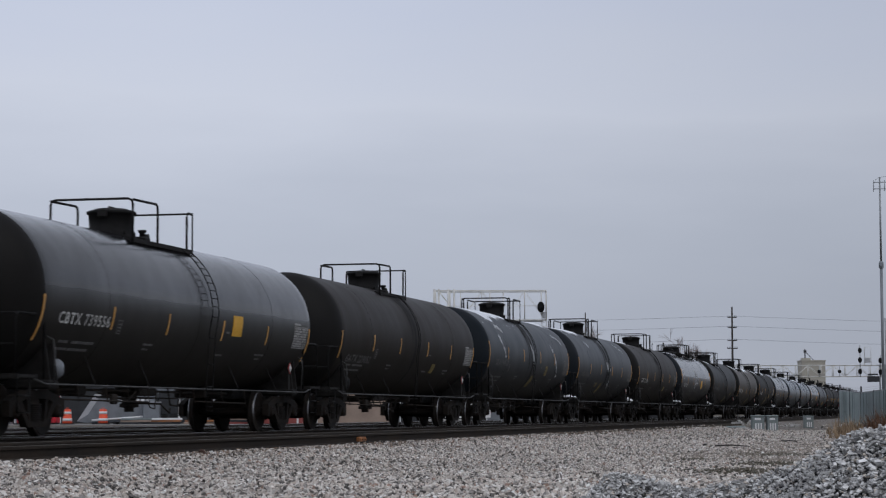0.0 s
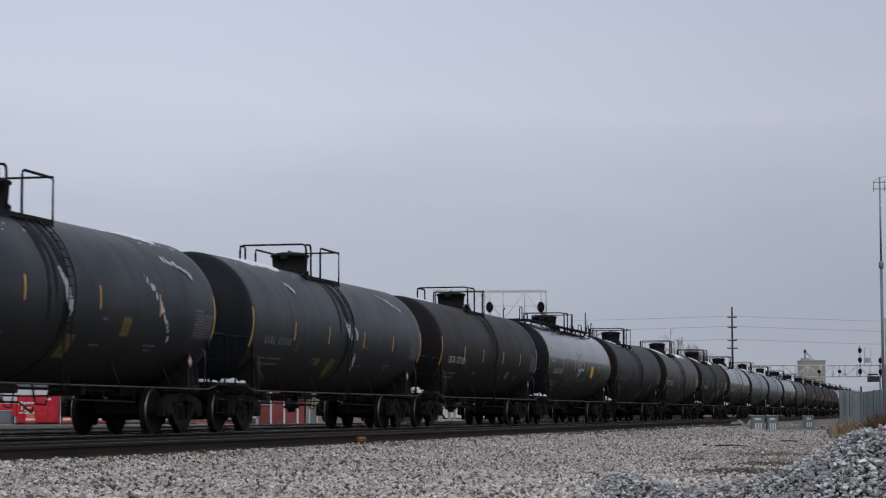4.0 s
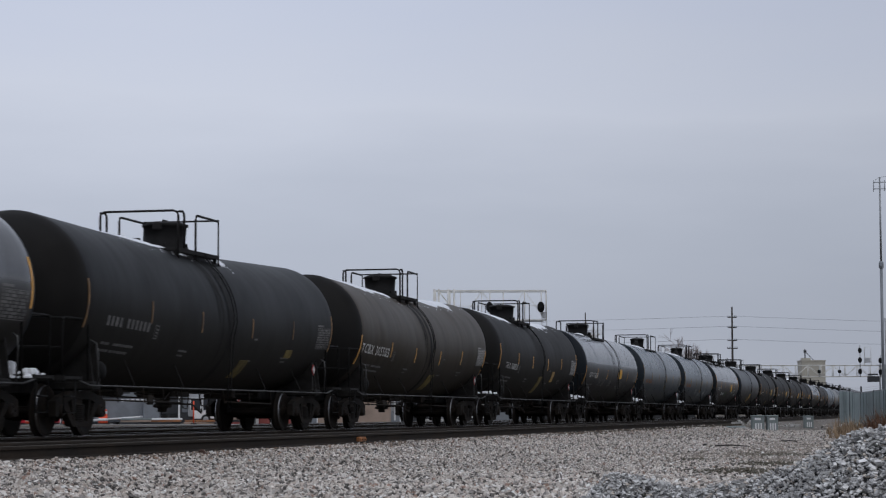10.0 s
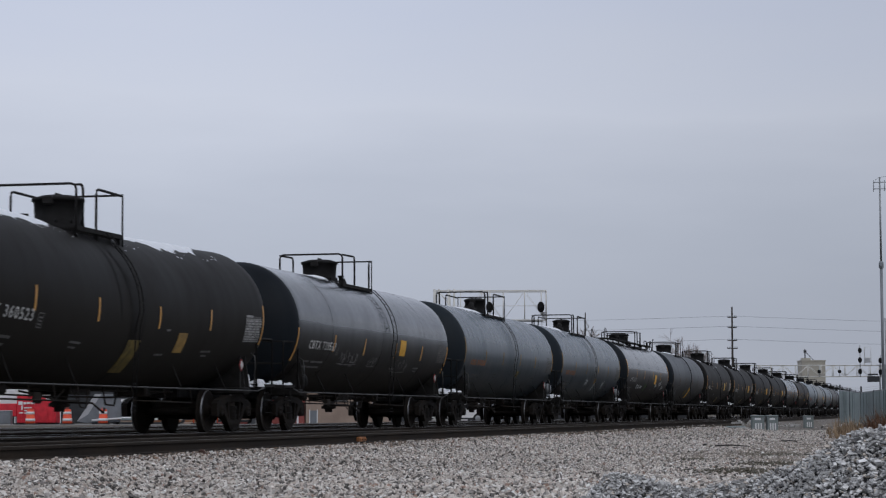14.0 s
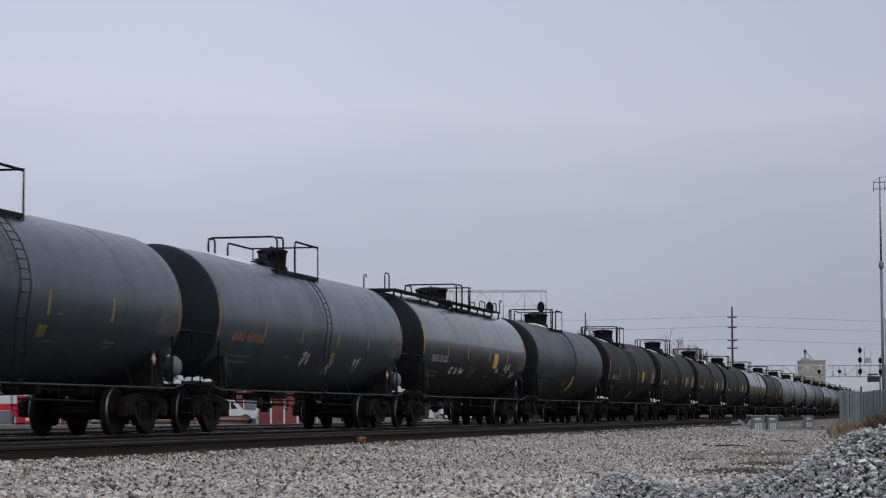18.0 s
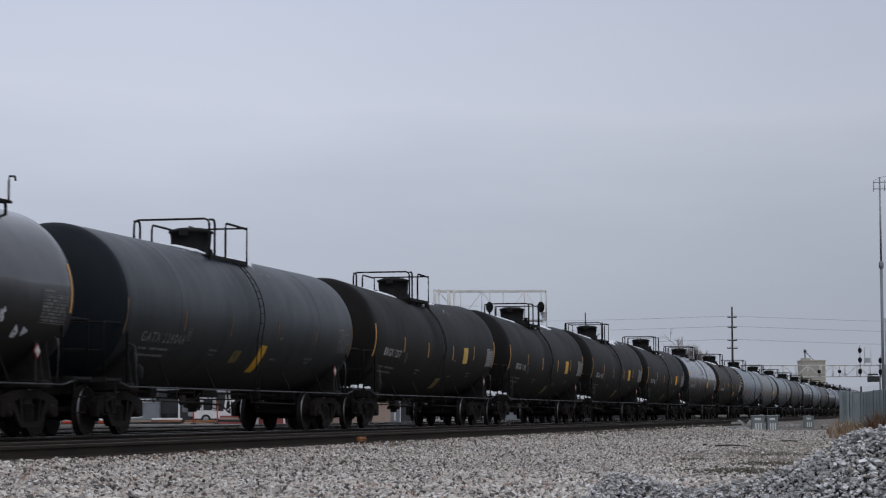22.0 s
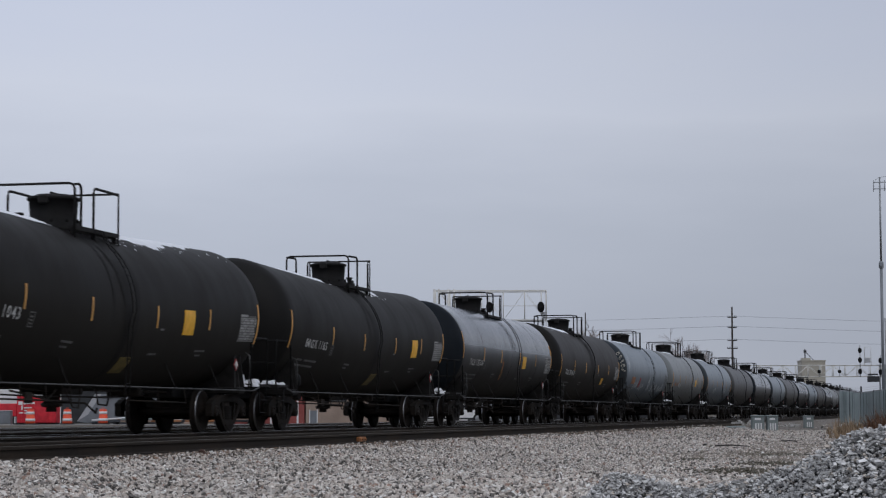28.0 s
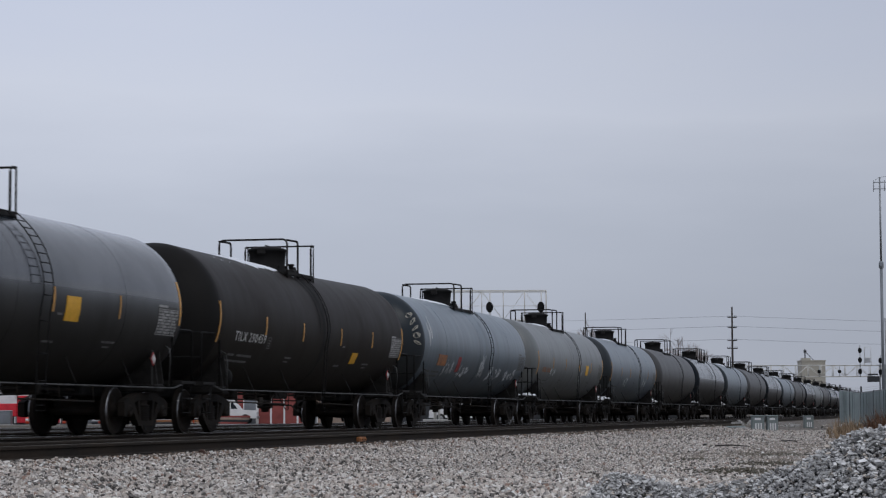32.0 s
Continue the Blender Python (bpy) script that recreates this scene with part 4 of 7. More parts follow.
def end_rails():
    """Round-cornered safety hoop over each side of the end platform, with the hanging sill step."""
    m = Mesh()
    for s in (-1, 1):
        x = s * 1.42
        m.tube([(x, 7.62, 0.98), (x, 7.62, 1.92), (x, 7.66, 2.02), (x, 7.76, 2.07), (x, 8.70, 2.07), (x, 8.76, 2.02), (x, 8.78, 1.92), (x, 8.78, 1.02)], 0.022)
        m.tube([(x, 8.2, 1.0), (x, 8.2, 0.42), (x, 8.7, 0.42), (x, 8.7, 1.0)], 0.022)
        m.tube([(x, 8.2, 0.70), (x, 8.7, 0.70)], 0.018)
    m.tube([(-1.42, 8.78, 2.02), (-1.42, 8.82, 2.06), (1.42, 8.82, 2.06), (1.42, 8.78, 2.02)], 0.02)
    m.tube([(-1.42, 8.78, 1.55), (1.42, 8.78, 1.55)], 0.018)
    return m


def grab_bar():
    """Upright bar from the sill pipe to the flank, bent in at its top."""
    return Mesh().tube([(1.47, 7.30, 0.92), (1.49, 7.32, 1.45), (1.47, 7.35, 1.66), (1.36, 7.40, 1.72)], 0.018, 6)


def coupler():
    m = Mesh().box((-0.09, 8.8, 0.70), (0.09, 9.0, 0.88), 0.03)
    m.box((-0.17, 8.98, 0.66), (0.17, 9.17, 0.92), 0.05).box((0.06, 9.10, 0.70), (0.18, 9.22, 0.88), 0.03)
    m.tube([(0.35, 8.85, 0.62), (0.35, 9.05, 0.48), (0.22, 9.19, 0.46)], 0.03)
    m.tube([(-0.9, 8.86, 0.95), (0.2, 8.86, 0.95)], 0.016)
    return m


def dome_mesh(r, h, base=3.86):
    m = Mesh()
    m.lathe([(base - 0.12, r * 1.10), (base + 0.10, r * 1.08), (base + 0.12, r * 0.94), (base + h - 0.06, r), (base + h - 0.05, r * 1.08), (base + h, r * 1.08), (base + h + 0.03, r * 0.9)], "z", 28)
    for k in range(10):
        t = 2 * math.pi * k / 10
        m.lathe([(base + 0.10, 0.025), (base + 0.17, 0.025)], "z", 6, (r * 1.04 * math.cos(t), r * 1.04 * math.sin(t), 0))
    return m


def dome_lid(r):
    """Hinged hatch on the dome: plate, hinge block and a lifting bail."""
    z = 4.44
    m = Mesh().lathe([(z, r * 0.85), (z + 0.03, r * 0.86), (z + 0.06, r * 0.7), (z + 0.07, 0.02)], "z", 20)
    m.box((-0.10, -r * 1.16, z - 0.14), (0.10, -r * 0.95, z + 0.02), 0.02)
    m.tube([(0, -0.16, z + 0.04), (0, -0.14, z + 0.10), (0, 0.14, z + 0.10), (0, 0.16, z + 0.04)], 0.016, 6)
    return m


def valves(kind):
    m = Mesh()
    if kind == "side":
        m.box((-0.2, -0.62, 3.9), (0.25, -0.25, 4.12), 0.04).lathe([(3.9, 0.10), (4.26, 0.10), (4.30, 0.06)], "z", 10, (0.1, -0.42, 0))
        m.lathe([(3.9, 0.07), (4.2, 0.07)], "z", 8, (-0.15, -0.15, 0))
        m.tube([(0.1, -0.42, 4.1), (0.1, -0.75, 4.12)], 0.05, 8)
    else:
        m.box((0.25, -0.16, 3.78), (0.55, 0.14, 3.98), 0.03).lathe([(3.85, 0.06), (4.06, 0.06), (4.08, 0.09), (4.12, 0.09)], "z", 10, (0.42, 0.0, 0))
        m.tube([(0.42, 0, 4.0), (0.42, 0.32, 4.03), (0.42, 0.36, 3.9)], 0.04, 8)
    return m


def cage(y0, y1, rear=False, w=0.86, zp=3.80, zt=4.60):
    """Handrails of the top platform: hoops across both ends, hooked rails along the sides, a gate gap on each."""
    r, c = 0.026, 0.10
    out = [[(-w, y0, zp - 0.28), (-w, y0, zt - c), (-w + 0.03, y0, zt - 0.03), (-w + c, y0, zt), (w - c, y0, zt), (w - 0.03, y0, zt - 0.03), (w, y0, zt - c), (w, y0, zp - 0.28)],
           [(-w, y1, zp - 0.28), (-w, y1, zt), (w, y1, zt), (w, y1, zp - 0.28)]]
    ym, yg = y0 + (y1 - y0) * 0.40, y1 - (y1 - y0) * 0.10
    if rear:
        ym, yg = y0 + (y1 - y0) * 0.14, y1 - (y1 - y0) * 0.58
    for x in (w, -w):
        out.append([(x, y0 + 0.02, zt - 0.02), (x, ym - c, zt), (x, ym - 0.03, zt - 0.03), (x, ym, zt - c), (x, ym, zp - 0.02)])
        out.append([(x, y1 - 0.02, zt - 0.02), (x, yg + c, zt - 0.01), (x, yg + 0.03, zt - 0.04), (x, yg, zt - c), (x, yg, zp - 0.02)])
    return [Mesh().tube(p, r) for p in out]


def platform(y0, y1, w=0.88, zp=3.80):
    m = Mesh()
    for s in (-1, 1):
        x0, x1 = sorted((s * w, s * (w - 0.36)))
        m.box((x0, y0, zp - 0.05), (x0 + 0.03, y1, zp + 0.03)).box((x1 - 0.03, y0, zp - 0.05), (x1, y1, zp + 0.03))
        n = int((y1 - y0) / 0.11)
        for i in range(n + 1):
            y = y0 + (y1 - y0) * i / n
            m.box((x0, y - 0.010, zp - 0.02), (x1, y + 0.010, zp + 0.02))
        for y in (y0 + 0.05, (y0 + y1) / 2, y1 - 0.05):
            m.box((s * w * 0.9 - 0.04, y - 0.03, zp - 0.35), (s * w * 0.9 + 0.04, y + 0.03, zp - 0.04))
    for y in (y0, y1 - 0.05):
        m.box((-w, y, zp - 0.05), (w, y + 0.05, zp + 0.03))
    return m


def ladder(y, kink, rung=None, top=3.80, wide=0.40):
    """The near-side ladder: its two stiles bent from one bar, or one of its rungs."""
    def stile(dy):
        path = [(0.95, y + dy, top)] + [shell(y + dy, 0.80 - 0.80 * i / 7, kink, 0.11) for i in range(8)]
        return path + [(1.56, y + dy, 2.0), (1.53, y + dy, 1.4), (1.50, y + dy, 0.90), (1.50, y + dy, 0.45)]
    a, b = stile(0), stile(wide)
    if rung is None:
        return Mesh().tube(a + b[::-1], 0.012, 5)
    t = rung / 13 * (len(a) - 1.2)
    k = min(int(t), len(a) - 2)
    return Mesh().tube([Vector(r[k]).lerp(Vector(r[k + 1]), t - k) for r in (a, b)], 0.010, 5)


def side_pipe(s):
    return Mesh().tube([(s * 1.46, -8.1, 0.98), (s * 1.46, -7.6, 0.90), (s * 1.46, 7.6, 0.90), (s * 1.46, 8.1, 0.98)], 0.018)


def bracket():
    return Mesh().tube([(1.46, 0, 0.90), (1.14, 0.25, 1.42)], 0.013, 5)


def outlet():
    m = Mesh().lathe([(0.98, 0.30), (0.90, 0.30), (0.86, 0.18), (0.62, 0.15), (0.60, 0.20), (0.54, 0.20), (0.52, 0.10), (0.44, 0.10)], "z", 14)
    m.box((-0.42, -0.5, 0.76), (-0.3, 0.5, 0.92), 0.02).box((0.3, -0.5, 0.76), (0.42, 0.5, 0.92), 0.02)
    m.tube([(0.0, -0.15, 0.62), (0.7, -0.1, 0.60), (0.78, 0.25, 0.42), (0.72, 0.45, 0.50)], 0.022)
    m.tube([(0.5, 0.9, 0.92), (0.5, 1.05, 0.58), (0.5, 1.5, 0.56), (0.5, 1.7, 0.9)], 0.02)
    return m


def brake_gear():
    m = Mesh()
    m.tube([(0.2, -6.2, 0.86), (0.2, 6.2, 0.86)], 0.03)
    m.tube([(-0.3, -6.2, 0.80), (0.3, -1.4, 0.72), (0.3, 1.4, 0.72), (-0.3, 6.2, 0.80)], 0.018)
    m.box((-0.5, -3.4, 0.74), (0.3, -3.0, 0.98), 0.04).box((-0.2, 3.2, 0.74), (0.5, 3.4, 0.98), 0.03)
    m.tube([(0.6, -3.2, 0.80), (0.6, -1.6, 0.66), (0.6, -1.2, 0.84)], 0.02)
    return m


def brake_rod(y0, y1, hangers):
    """Low rod on strap hangers."""
    m = Mesh().tube([(0.85, y0, 0.66), (0.85, y1, 0.63)], 0.018)
    for y in hangers:
        m.tube([(0.85, y, 0.62), (0.80, y + 0.03, 0.96)], 0.013, 5)
    return m


def bell_crank():
    return Mesh().box((0.78, -3.05, 0.58), (0.84, -2.75, 0.78), 0.02)


def brake_chain():
    return Mesh().tube([(0.6, -0.9, 0.9), (0.72, -0.7, 0.52), (0.74, -0.5, 0.50), (0.7, -0.3, 0.85)], 0.014, 5)


def reservoir():
    return Mesh().lathe([(-0.34, 0.02), (-0.32, 0.13), (-0.26, 0.17), (0.26, 0.17), (0.32, 0.13), (0.34, 0.02)], "x", 18).box((-0.20, -0.03, -0.30), (-0.12, 0.03, -0.1)).box((0.12, -0.03, -0.30), (0.20, 0.03, -0.1))


def diamond():
    return Mesh().box((-0.012, -0.10, -0.10), (0.012, 0.10, 0.10), 0.01)


def top_walk():
    """Full-length running board on the crown, with loop grips at its ends."""
    m = Mesh()
    for x in (0.50, 0.64, 0.78):
        m.box((x - 0.02, -8.5, 3.98), (x + 0.02, 6.9, 4.025))
    y = -8.5
    while y < 6.9:
        m.box((0.48, y, 3.985), (0.80, y + 0.03, 4.02))
        y += 0.16
    for x in (-0.50, -0.28, -0.06, 0.16):
        m.box((x, -8.5, 3.97), (x + 0.05, -7.85, 4.03))
    m.box((-0.52, -8.5, 3.95), (0.50, -8.45, 4.03)).box((-0.52, -7.9, 3.95), (0.50, -7.85, 4.03))
    for y in (-7.6, -4.2, -1.6, 1.6, 4.2, 6.7):
        m.box((0.50, y - 0.012, 3.74), (0.56, y + 0.012, 3.97)).box((0.74, y - 0.012, 3.66), (0.79, y + 0.012, 3.97))
    return m


def loop_grips():
    """Grip loops beside the running board, one bent bar each."""
    out = []
    hook = lambda x, y: Mesh().tube([(x, y, 3.96), (x, y, 4.36), (x, y + 0.03, 4.43), (x, y + 0.24, 4.45), (x, y + 0.27, 4.38)], 0.02)
    hoop = lambda x, y, w, h: Mesh().tube([(x, y, 3.96), (x, y, 3.96 + h - 0.08), (x, y + 0.06, 3.96 + h), (x, y + w - 0.06, 3.96 + h), (x, y + w, 3.96 + h - 0.08), (x, y + w, 3.96)], 0.02)
    out += [hook(-0.15, -8.45), hoop(0.48, -8.45, 0.5, 0.52), hoop(0.82, -4.2, 0.98, 0.26), hoop(0.46, -4.2, 0.98, 0.26), hoop(0.82, 3.2, 0.9, 0.28), hoop(0.46, 3.2, 0.9, 0.26), hoop(0.82, 5.5, 0.55, 0.32), hook(0.82, 6.7)]
    return out


def bracket_tag(y, a):
    """An open square shape with a tail, sprayed in thin lines."""
    return [[(-0.30, 0.28), (-0.33, -0.05), (-0.30, -0.28), (-0.12, -0.30), (-0.10, 0.0), (-0.12, 0.26), (-0.30, 0.28)], [(-0.02, 0.24), (-0.05, -0.25), (0.28, -0.27), (0.31, 0.05), (0.24, 0.28), (-0.02, 0.24)], [(0.06, 0.16), (0.04, -0.10)]]


STRIPES = (-4.65, -1.75, 1.55, 4.6)


# darker tank-end paint for each body paint, standing in for shade there
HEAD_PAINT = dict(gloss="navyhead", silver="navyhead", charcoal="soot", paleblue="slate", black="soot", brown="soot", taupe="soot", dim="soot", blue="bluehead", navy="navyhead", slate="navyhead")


def tank_car(spec):
    """One tank car; its origin is on the rail tops at mid-length, +x is its near side."""
    name_label, paint, kind, kink, number, numcol = spec["label"], PAINT[spec["paint"]], spec.get("kind", "cage"), spec.get("kink", 0.0), spec.get("number", ""), spec.get("numcol", "stencil")
    car = thing("tank_car", name_label, "tank car", group="tank cars of the train")
    seams = {"cage": (-4.9, 0.05, 4.9), "walk": (-3.9, 0.0, 3.9)}[kind]
    part("tank", cached(("tank", kink, kind), lambda: tank_mesh(kink, seams)), None, car).data
    tank = car.children[0]
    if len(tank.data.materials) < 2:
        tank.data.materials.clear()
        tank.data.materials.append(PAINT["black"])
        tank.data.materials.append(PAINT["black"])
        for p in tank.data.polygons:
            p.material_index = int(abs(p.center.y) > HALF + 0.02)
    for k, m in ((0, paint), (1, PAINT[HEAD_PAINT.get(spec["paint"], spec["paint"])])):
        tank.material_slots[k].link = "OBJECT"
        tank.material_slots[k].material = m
    if kink or spec["paint"] in ("brown", "navy", "dim", "taupe", "black"):
        stain_seed = hash_seed(spec["label"], 3) % 4
        tagged(part("grime_streak", cached(("grime_streak", kink, stain_seed), lambda: grime_streak(stain_seed, kink)), PAINT["soot"], car, "dark greasy spill stain below the top platform"), kind="stuff")
    if not kink:
        for y in seams:
            w = part("weld_seam", cached(("seam", y), lambda: ring_band(y - 0.010, y + 0.010, -1.4, 1.6, 0.0022, 0.0, 30)), paint, car)
            w.material_slots[0].link = "OBJECT"
            w.material_slots[0].material = paint
    drop, (e0, e1) = spec.get("drop", 0.0), spec.get("ends", (-0.40, 0.18))
    for y, a0, a1 in [(-7.84, e0, e1)] + [(y, -0.215 - drop, 0.065 - drop) for y in spec.get("marks", STRIPES)] + [(7.80, e0, e1)]:
        if spec.get("stripes", True):
            tone = "yellow_dim" if spec["paint"] in ("dim", "slate") else "yellow_faded" if spec["paint"] == "blue" else "yellow"
            part("reflector_stripe", cached(("stripe", y, a0, kink, tone), lambda: ring_band(y - 0.034, y + 0.034, a0, a1, 0.006, kink)), MAT[tone], car)
    if number.startswith("#"):
        # an unreadable number: a row of plain bars
        n = int(number[1:])
        row = [(-1.1 + 0.21 * i + (0.16 if i > 3 else 0), -0.10, 0.12, 0.18) for i in range(n)]
        ob = part("car_number", cached(("numbars", n, kink, numcol), lambda: bars(row, -5.75, -0.26, kink)), MAT[numcol], car, "faded illegible car number")
        tagged(ob, kind="stuff")
    elif number:
        me = cached(("number", number), lambda: wrap(glyphs(number, spec.get("numsize", 0.29), wide=1.12 if len(number) < 10 else 1.2, spread=1.18), spec.get("numpos", -5.65), spec.get("num_a", -0.275), kink))
        if not me.materials:
            me.materials.append(MAT[numcol])
        tagged(part("car_number", me, None, car, "stencilled white car number"), kind="stuff")
    rows = [(-1.0 + 0.02 * i, -0.20 - 0.15 * i, 0.42 + 0.1 * (i % 2), 0.055) for i in range(2)] + [(-0.4, -0.20 - 0.15 * i, 1.0 - 0.1 * i, 0.055) for i in range(2)]
    tagged(part("load_stencil", cached(("load_stencil", kink), lambda: bars(rows, -5.75, -0.44, kink)), MAT["stencil_dim"], car), kind="stuff")
    if spec.get("stripes", True):
        box = [(0, 0, 0.02, 0.26), (0.2, 0, 0.02, 0.26), (0, 0, 0.22, 0.02), (0, 0.25, 0.22, 0.02), (0.05, 0.05, 0.12, 0.03), (0.05, 0.11, 0.12, 0.03), (0.05, 0.17, 0.12, 0.03)]
        tagged(part("inspection_stencil", cached(("inspection", kink), lambda: bars(box, -4.38, -0.40, kink)), MAT["stencil_dim"], car), kind="stuff")
    rnd = random.Random(3)
    blk = []
    for i in range(8):
        x = 0.0
        while x < 0.98:
            w = min(rnd.choice((0.05, 0.08, 0.12, 0.2, 0.28)), 1.06 - x)
            blk.append((x, -0.058 * i, w, 0.043))
            x += w + rnd.uniform(0.025, 0.05)
    blk += [(0.0, 0.10, 0.5, 0.045), (-0.02, -0.44, 1.08, 0.016), (-0.02, 0.055, 1.08, 0.014)]
    if "data" in spec:
        part("data_panel", cached(("data_panel", kink), lambda: ring_band(6.58, 7.62, -0.365, 0.01, 0.004, kink, 6)), MAT["decal"], car, "pale worn data decal")
    tagged(part("data_stencil", cached(("data_stencil", kink, spec.get("data", "")), lambda: bars(blk, 6.6, -0.07, kink)), MAT["stencil_mid" if "data" in spec else "stencil_dim"], car), kind="stuff")
    if spec.get("stripes", True):
        small_print = [(-2.75, 0.0, 0.50, 0.045), (-2.70, -0.10, 0.32, 0.04), (1.55, -0.10, 0.48, 0.045), (1.75, 0.42, 0.22, 0.04), (4.15, -0.02, 0.62, 0.045), (4.3, -0.12, 0.34, 0.04)]
        tagged(part("note_stencil", cached(("small_print", kink), lambda: bars(small_print, 0.0, -0.52, kink)), MAT["stencil_dim"], car), kind="stuff")
    for y, a, w, h, mk in spec.get("placards", ((3.55, -0.17, 0.62, 0.42, "placard"),)):
        part("yellow_panel", cached(("panel", y, a, w, h, kink, mk), lambda: ring_band(y - w / 2, y + w / 2, a - h / 2 / R, a + h / 2 / R, 0.009, kink, 4)), MAT[mk], car)
    for k, (y, a, w, h, n) in enumerate(spec.get("scrawls", ())):
        part("graffiti", scrawl(bubble(w, h) if n == 0 else bracket_tag(y, a) if n == 9 else loops(hash_seed(spec["label"], k), int(n), w, h), y, a, 0.075 if n == 0 else 0.05 if n in (2, 3) else 0.035, kink), MAT["green" if n == 1.5 else "graffiti" if n < 4 or n == 9 else "stencil_dim"], car, "green spray-painted scrawl" if n == 1.5 else "white spray-painted scrawl")
    if spec.get("head_tag"):
        part("graffiti", head_tag(), MAT["cream"], car, "cream outlined letters sprayed on the tank end")
    for k, (y, a, w, h, *tint) in enumerate(spec.get("smears", ())):
        tagged(part("smear", smear(hash_seed(spec["label"], k + 31), y, a, w, h, kink), MAT[tint[0] if tint else "graffiti"], car, "sprayed paint blotch" if tint else "pale chalky smear"), kind="stuff")
    for k, (y0, y1, a0, a1) in enumerate(spec.get("snow", ())):
        part("snow_patch", snow_patch(hash_seed(spec["label"], k + 7), y0, y1, a0, a1, kink), MAT["snow"], car, "thin crust of snow")
    # top fittings
    c0, c1 = spec.get("cage", (-1.6, 1.4))
    dy, dr = spec.get("dome", (-0.15, 0.46))
    if kind == "walk":
        part("running_board", cached(("top_walk",), top_walk), MAT["steel"], car)
        for k in range(8):
            part("grip", cached(("loop_grips", k), lambda: loop_grips()[k]), MAT["steel"], car)
    part("platform", cached(("platform", c0, c1), lambda: platform(c0, c1)), MAT["steel"], car)
    for k in range(6):
        part("handrail", cached(("cage", c0, c1, k, "rear_hooks" in spec), lambda: cage(c0, c1, "rear_hooks" in spec)[k]), MAT["steel"], car)
    d = part("dome", cached(("dome", dr), lambda: dome_mesh(dr, 0.58)), MAT["black"], car, at=(0, dy, 0))
    part("dome_lid", cached(("dome_lid", dr), lambda: dome_lid(dr)), MAT["steel"], d)
    part("valve_fitting", cached(("valves", spec.get("valve", "near")), lambda: valves(spec.get("valve", "near"))), MAT["steel"], car, at=pose(0, dy + (-0.62 if "rear_hooks" in spec else 0.62), 0, 0, 0, 180 if "rear_hooks" in spec and spec.get("valve") != "side" else 0))
    if kind != "walk":
        mid = kink or spec["paint"] in ("brown", "navy", "dim", "slate", "taupe")
        ly, lw = (-0.10, 0.20) if spec["paint"] in ("black", "taupe", "dim", "brown") else (-0.15, 0.30) if mid else (c1 - spec.get("ladder_back", 0.55), 0.40)
        lad = part("ladder", cached(("ladder", ly, lw, kink), lambda: ladder(ly, kink, None, 3.80, lw)), MAT["black"], car)
        for k in range(1, 14):
            part("rung", cached(("rung", ly, lw, kink, k), lambda: ladder(ly, kink, k, 3.80, lw)), MAT["black"], lad)
    # underframe
    for s in (-1, 1):
        sill = part("draft_sill", cached(("sill", s), lambda: flip(end_gear(s, 0), s)), MAT["steel"], car)
        part("coupler", cached(("coupler", s), lambda: flip(coupler(), s)), MAT["under"], sill)
        part("end_platform", cached(("end_platform", s), lambda: flip(end_platform(), s)), MAT["steel"], car)
        part("end_handrail", cached(("end_rails", s), lambda: flip(end_rails(), s)), MAT["black"], car)
        part("grab_bar", cached(("grab_bar", s), lambda: flip(grab_bar(), s)), MAT["pipe"], car, "worn steel grab bar")
        truck(car, s * TRUCK)
    hd = part("hazard_diamond", cached(("diamond",), diamond), MAT["hazard"], car, "red and white hazard diamond", at=pose(1.40, 6.62, 1.45, 45, 0, 0))
    part("white_field", cached(("diamond_in",), lambda: Mesh().box((-0.016, -0.070, -0.070), (0.016, 0.070, 0.070))), MAT["stencil"], hd)
    part("holder", cached(("dholder",), lambda: Mesh().box((1.36, 6.57, 0.95), (1.385, 6.67, 1.62), 0.008)), MAT["steel"], car)
    for s in (-1, 1):
        part("side_pipe", cached(("side_pipe", s), lambda: side_pipe(s)), MAT["pipe"], car, "worn steel safety pipe along the sill")
    for y in (-5.4, -2.7, 2.7, 5.4):
        part("pipe_bracket", cached(("bracket",), bracket), MAT["steel"], car, at=(0, y, 0))
    part("outlet_valve", cached(("outlet",), outlet), MAT["under"], car)
    part("brake_gear", cached(("brake_gear",), brake_gear), MAT["under"], car)
    part("brake_rod", cached(("brake_rod", 0), lambda: brake_rod(-5.6, -1.1, (-5.6, -4.7, -3.3, -2.2, -1.1))), MAT["under"], car)
    part("brake_rod", cached(("brake_rod", 1), lambda: brake_rod(1.6, 5.0, (1.6, 3.4, 5.0))), MAT["under"], car)
    part("bell_crank", cached(("bell_crank",), bell_crank), MAT["under"], car)
    part("brake_chain", cached(("brake_chain",), brake_chain), MAT["under"], car)
    part("air_reservoir", cached(("reservoir", spec.get("tankcol", "")), reservoir), MAT[spec.get("tankcol", "black")], car, at=(1.05, -6.75, 1.18))
    if spec.get("rear_tank"):
        rt = part("air_tank", cached(("air_tank",), lambda: Mesh().lathe([(-0.40, 0.02), (-0.38, 0.14), (-0.31, 0.205), (0.24, 0.205), (0.25, 0.215), (0.27, 0.215), (0.28, 0.205), (0.31, 0.205), (0.38, 0.14), (0.40, 0.02)], "x", 22)), MAT["grey"], car, "grey cylindrical air tank", at=(1.0, 8.15, 1.34))
        part("snow_cap", cached(("snow_cap",), lambda: snow_lump(91, 0.09, 0.05)), MAT["snow"], rt, "cap of snow", at=(0, 0, 0.195))
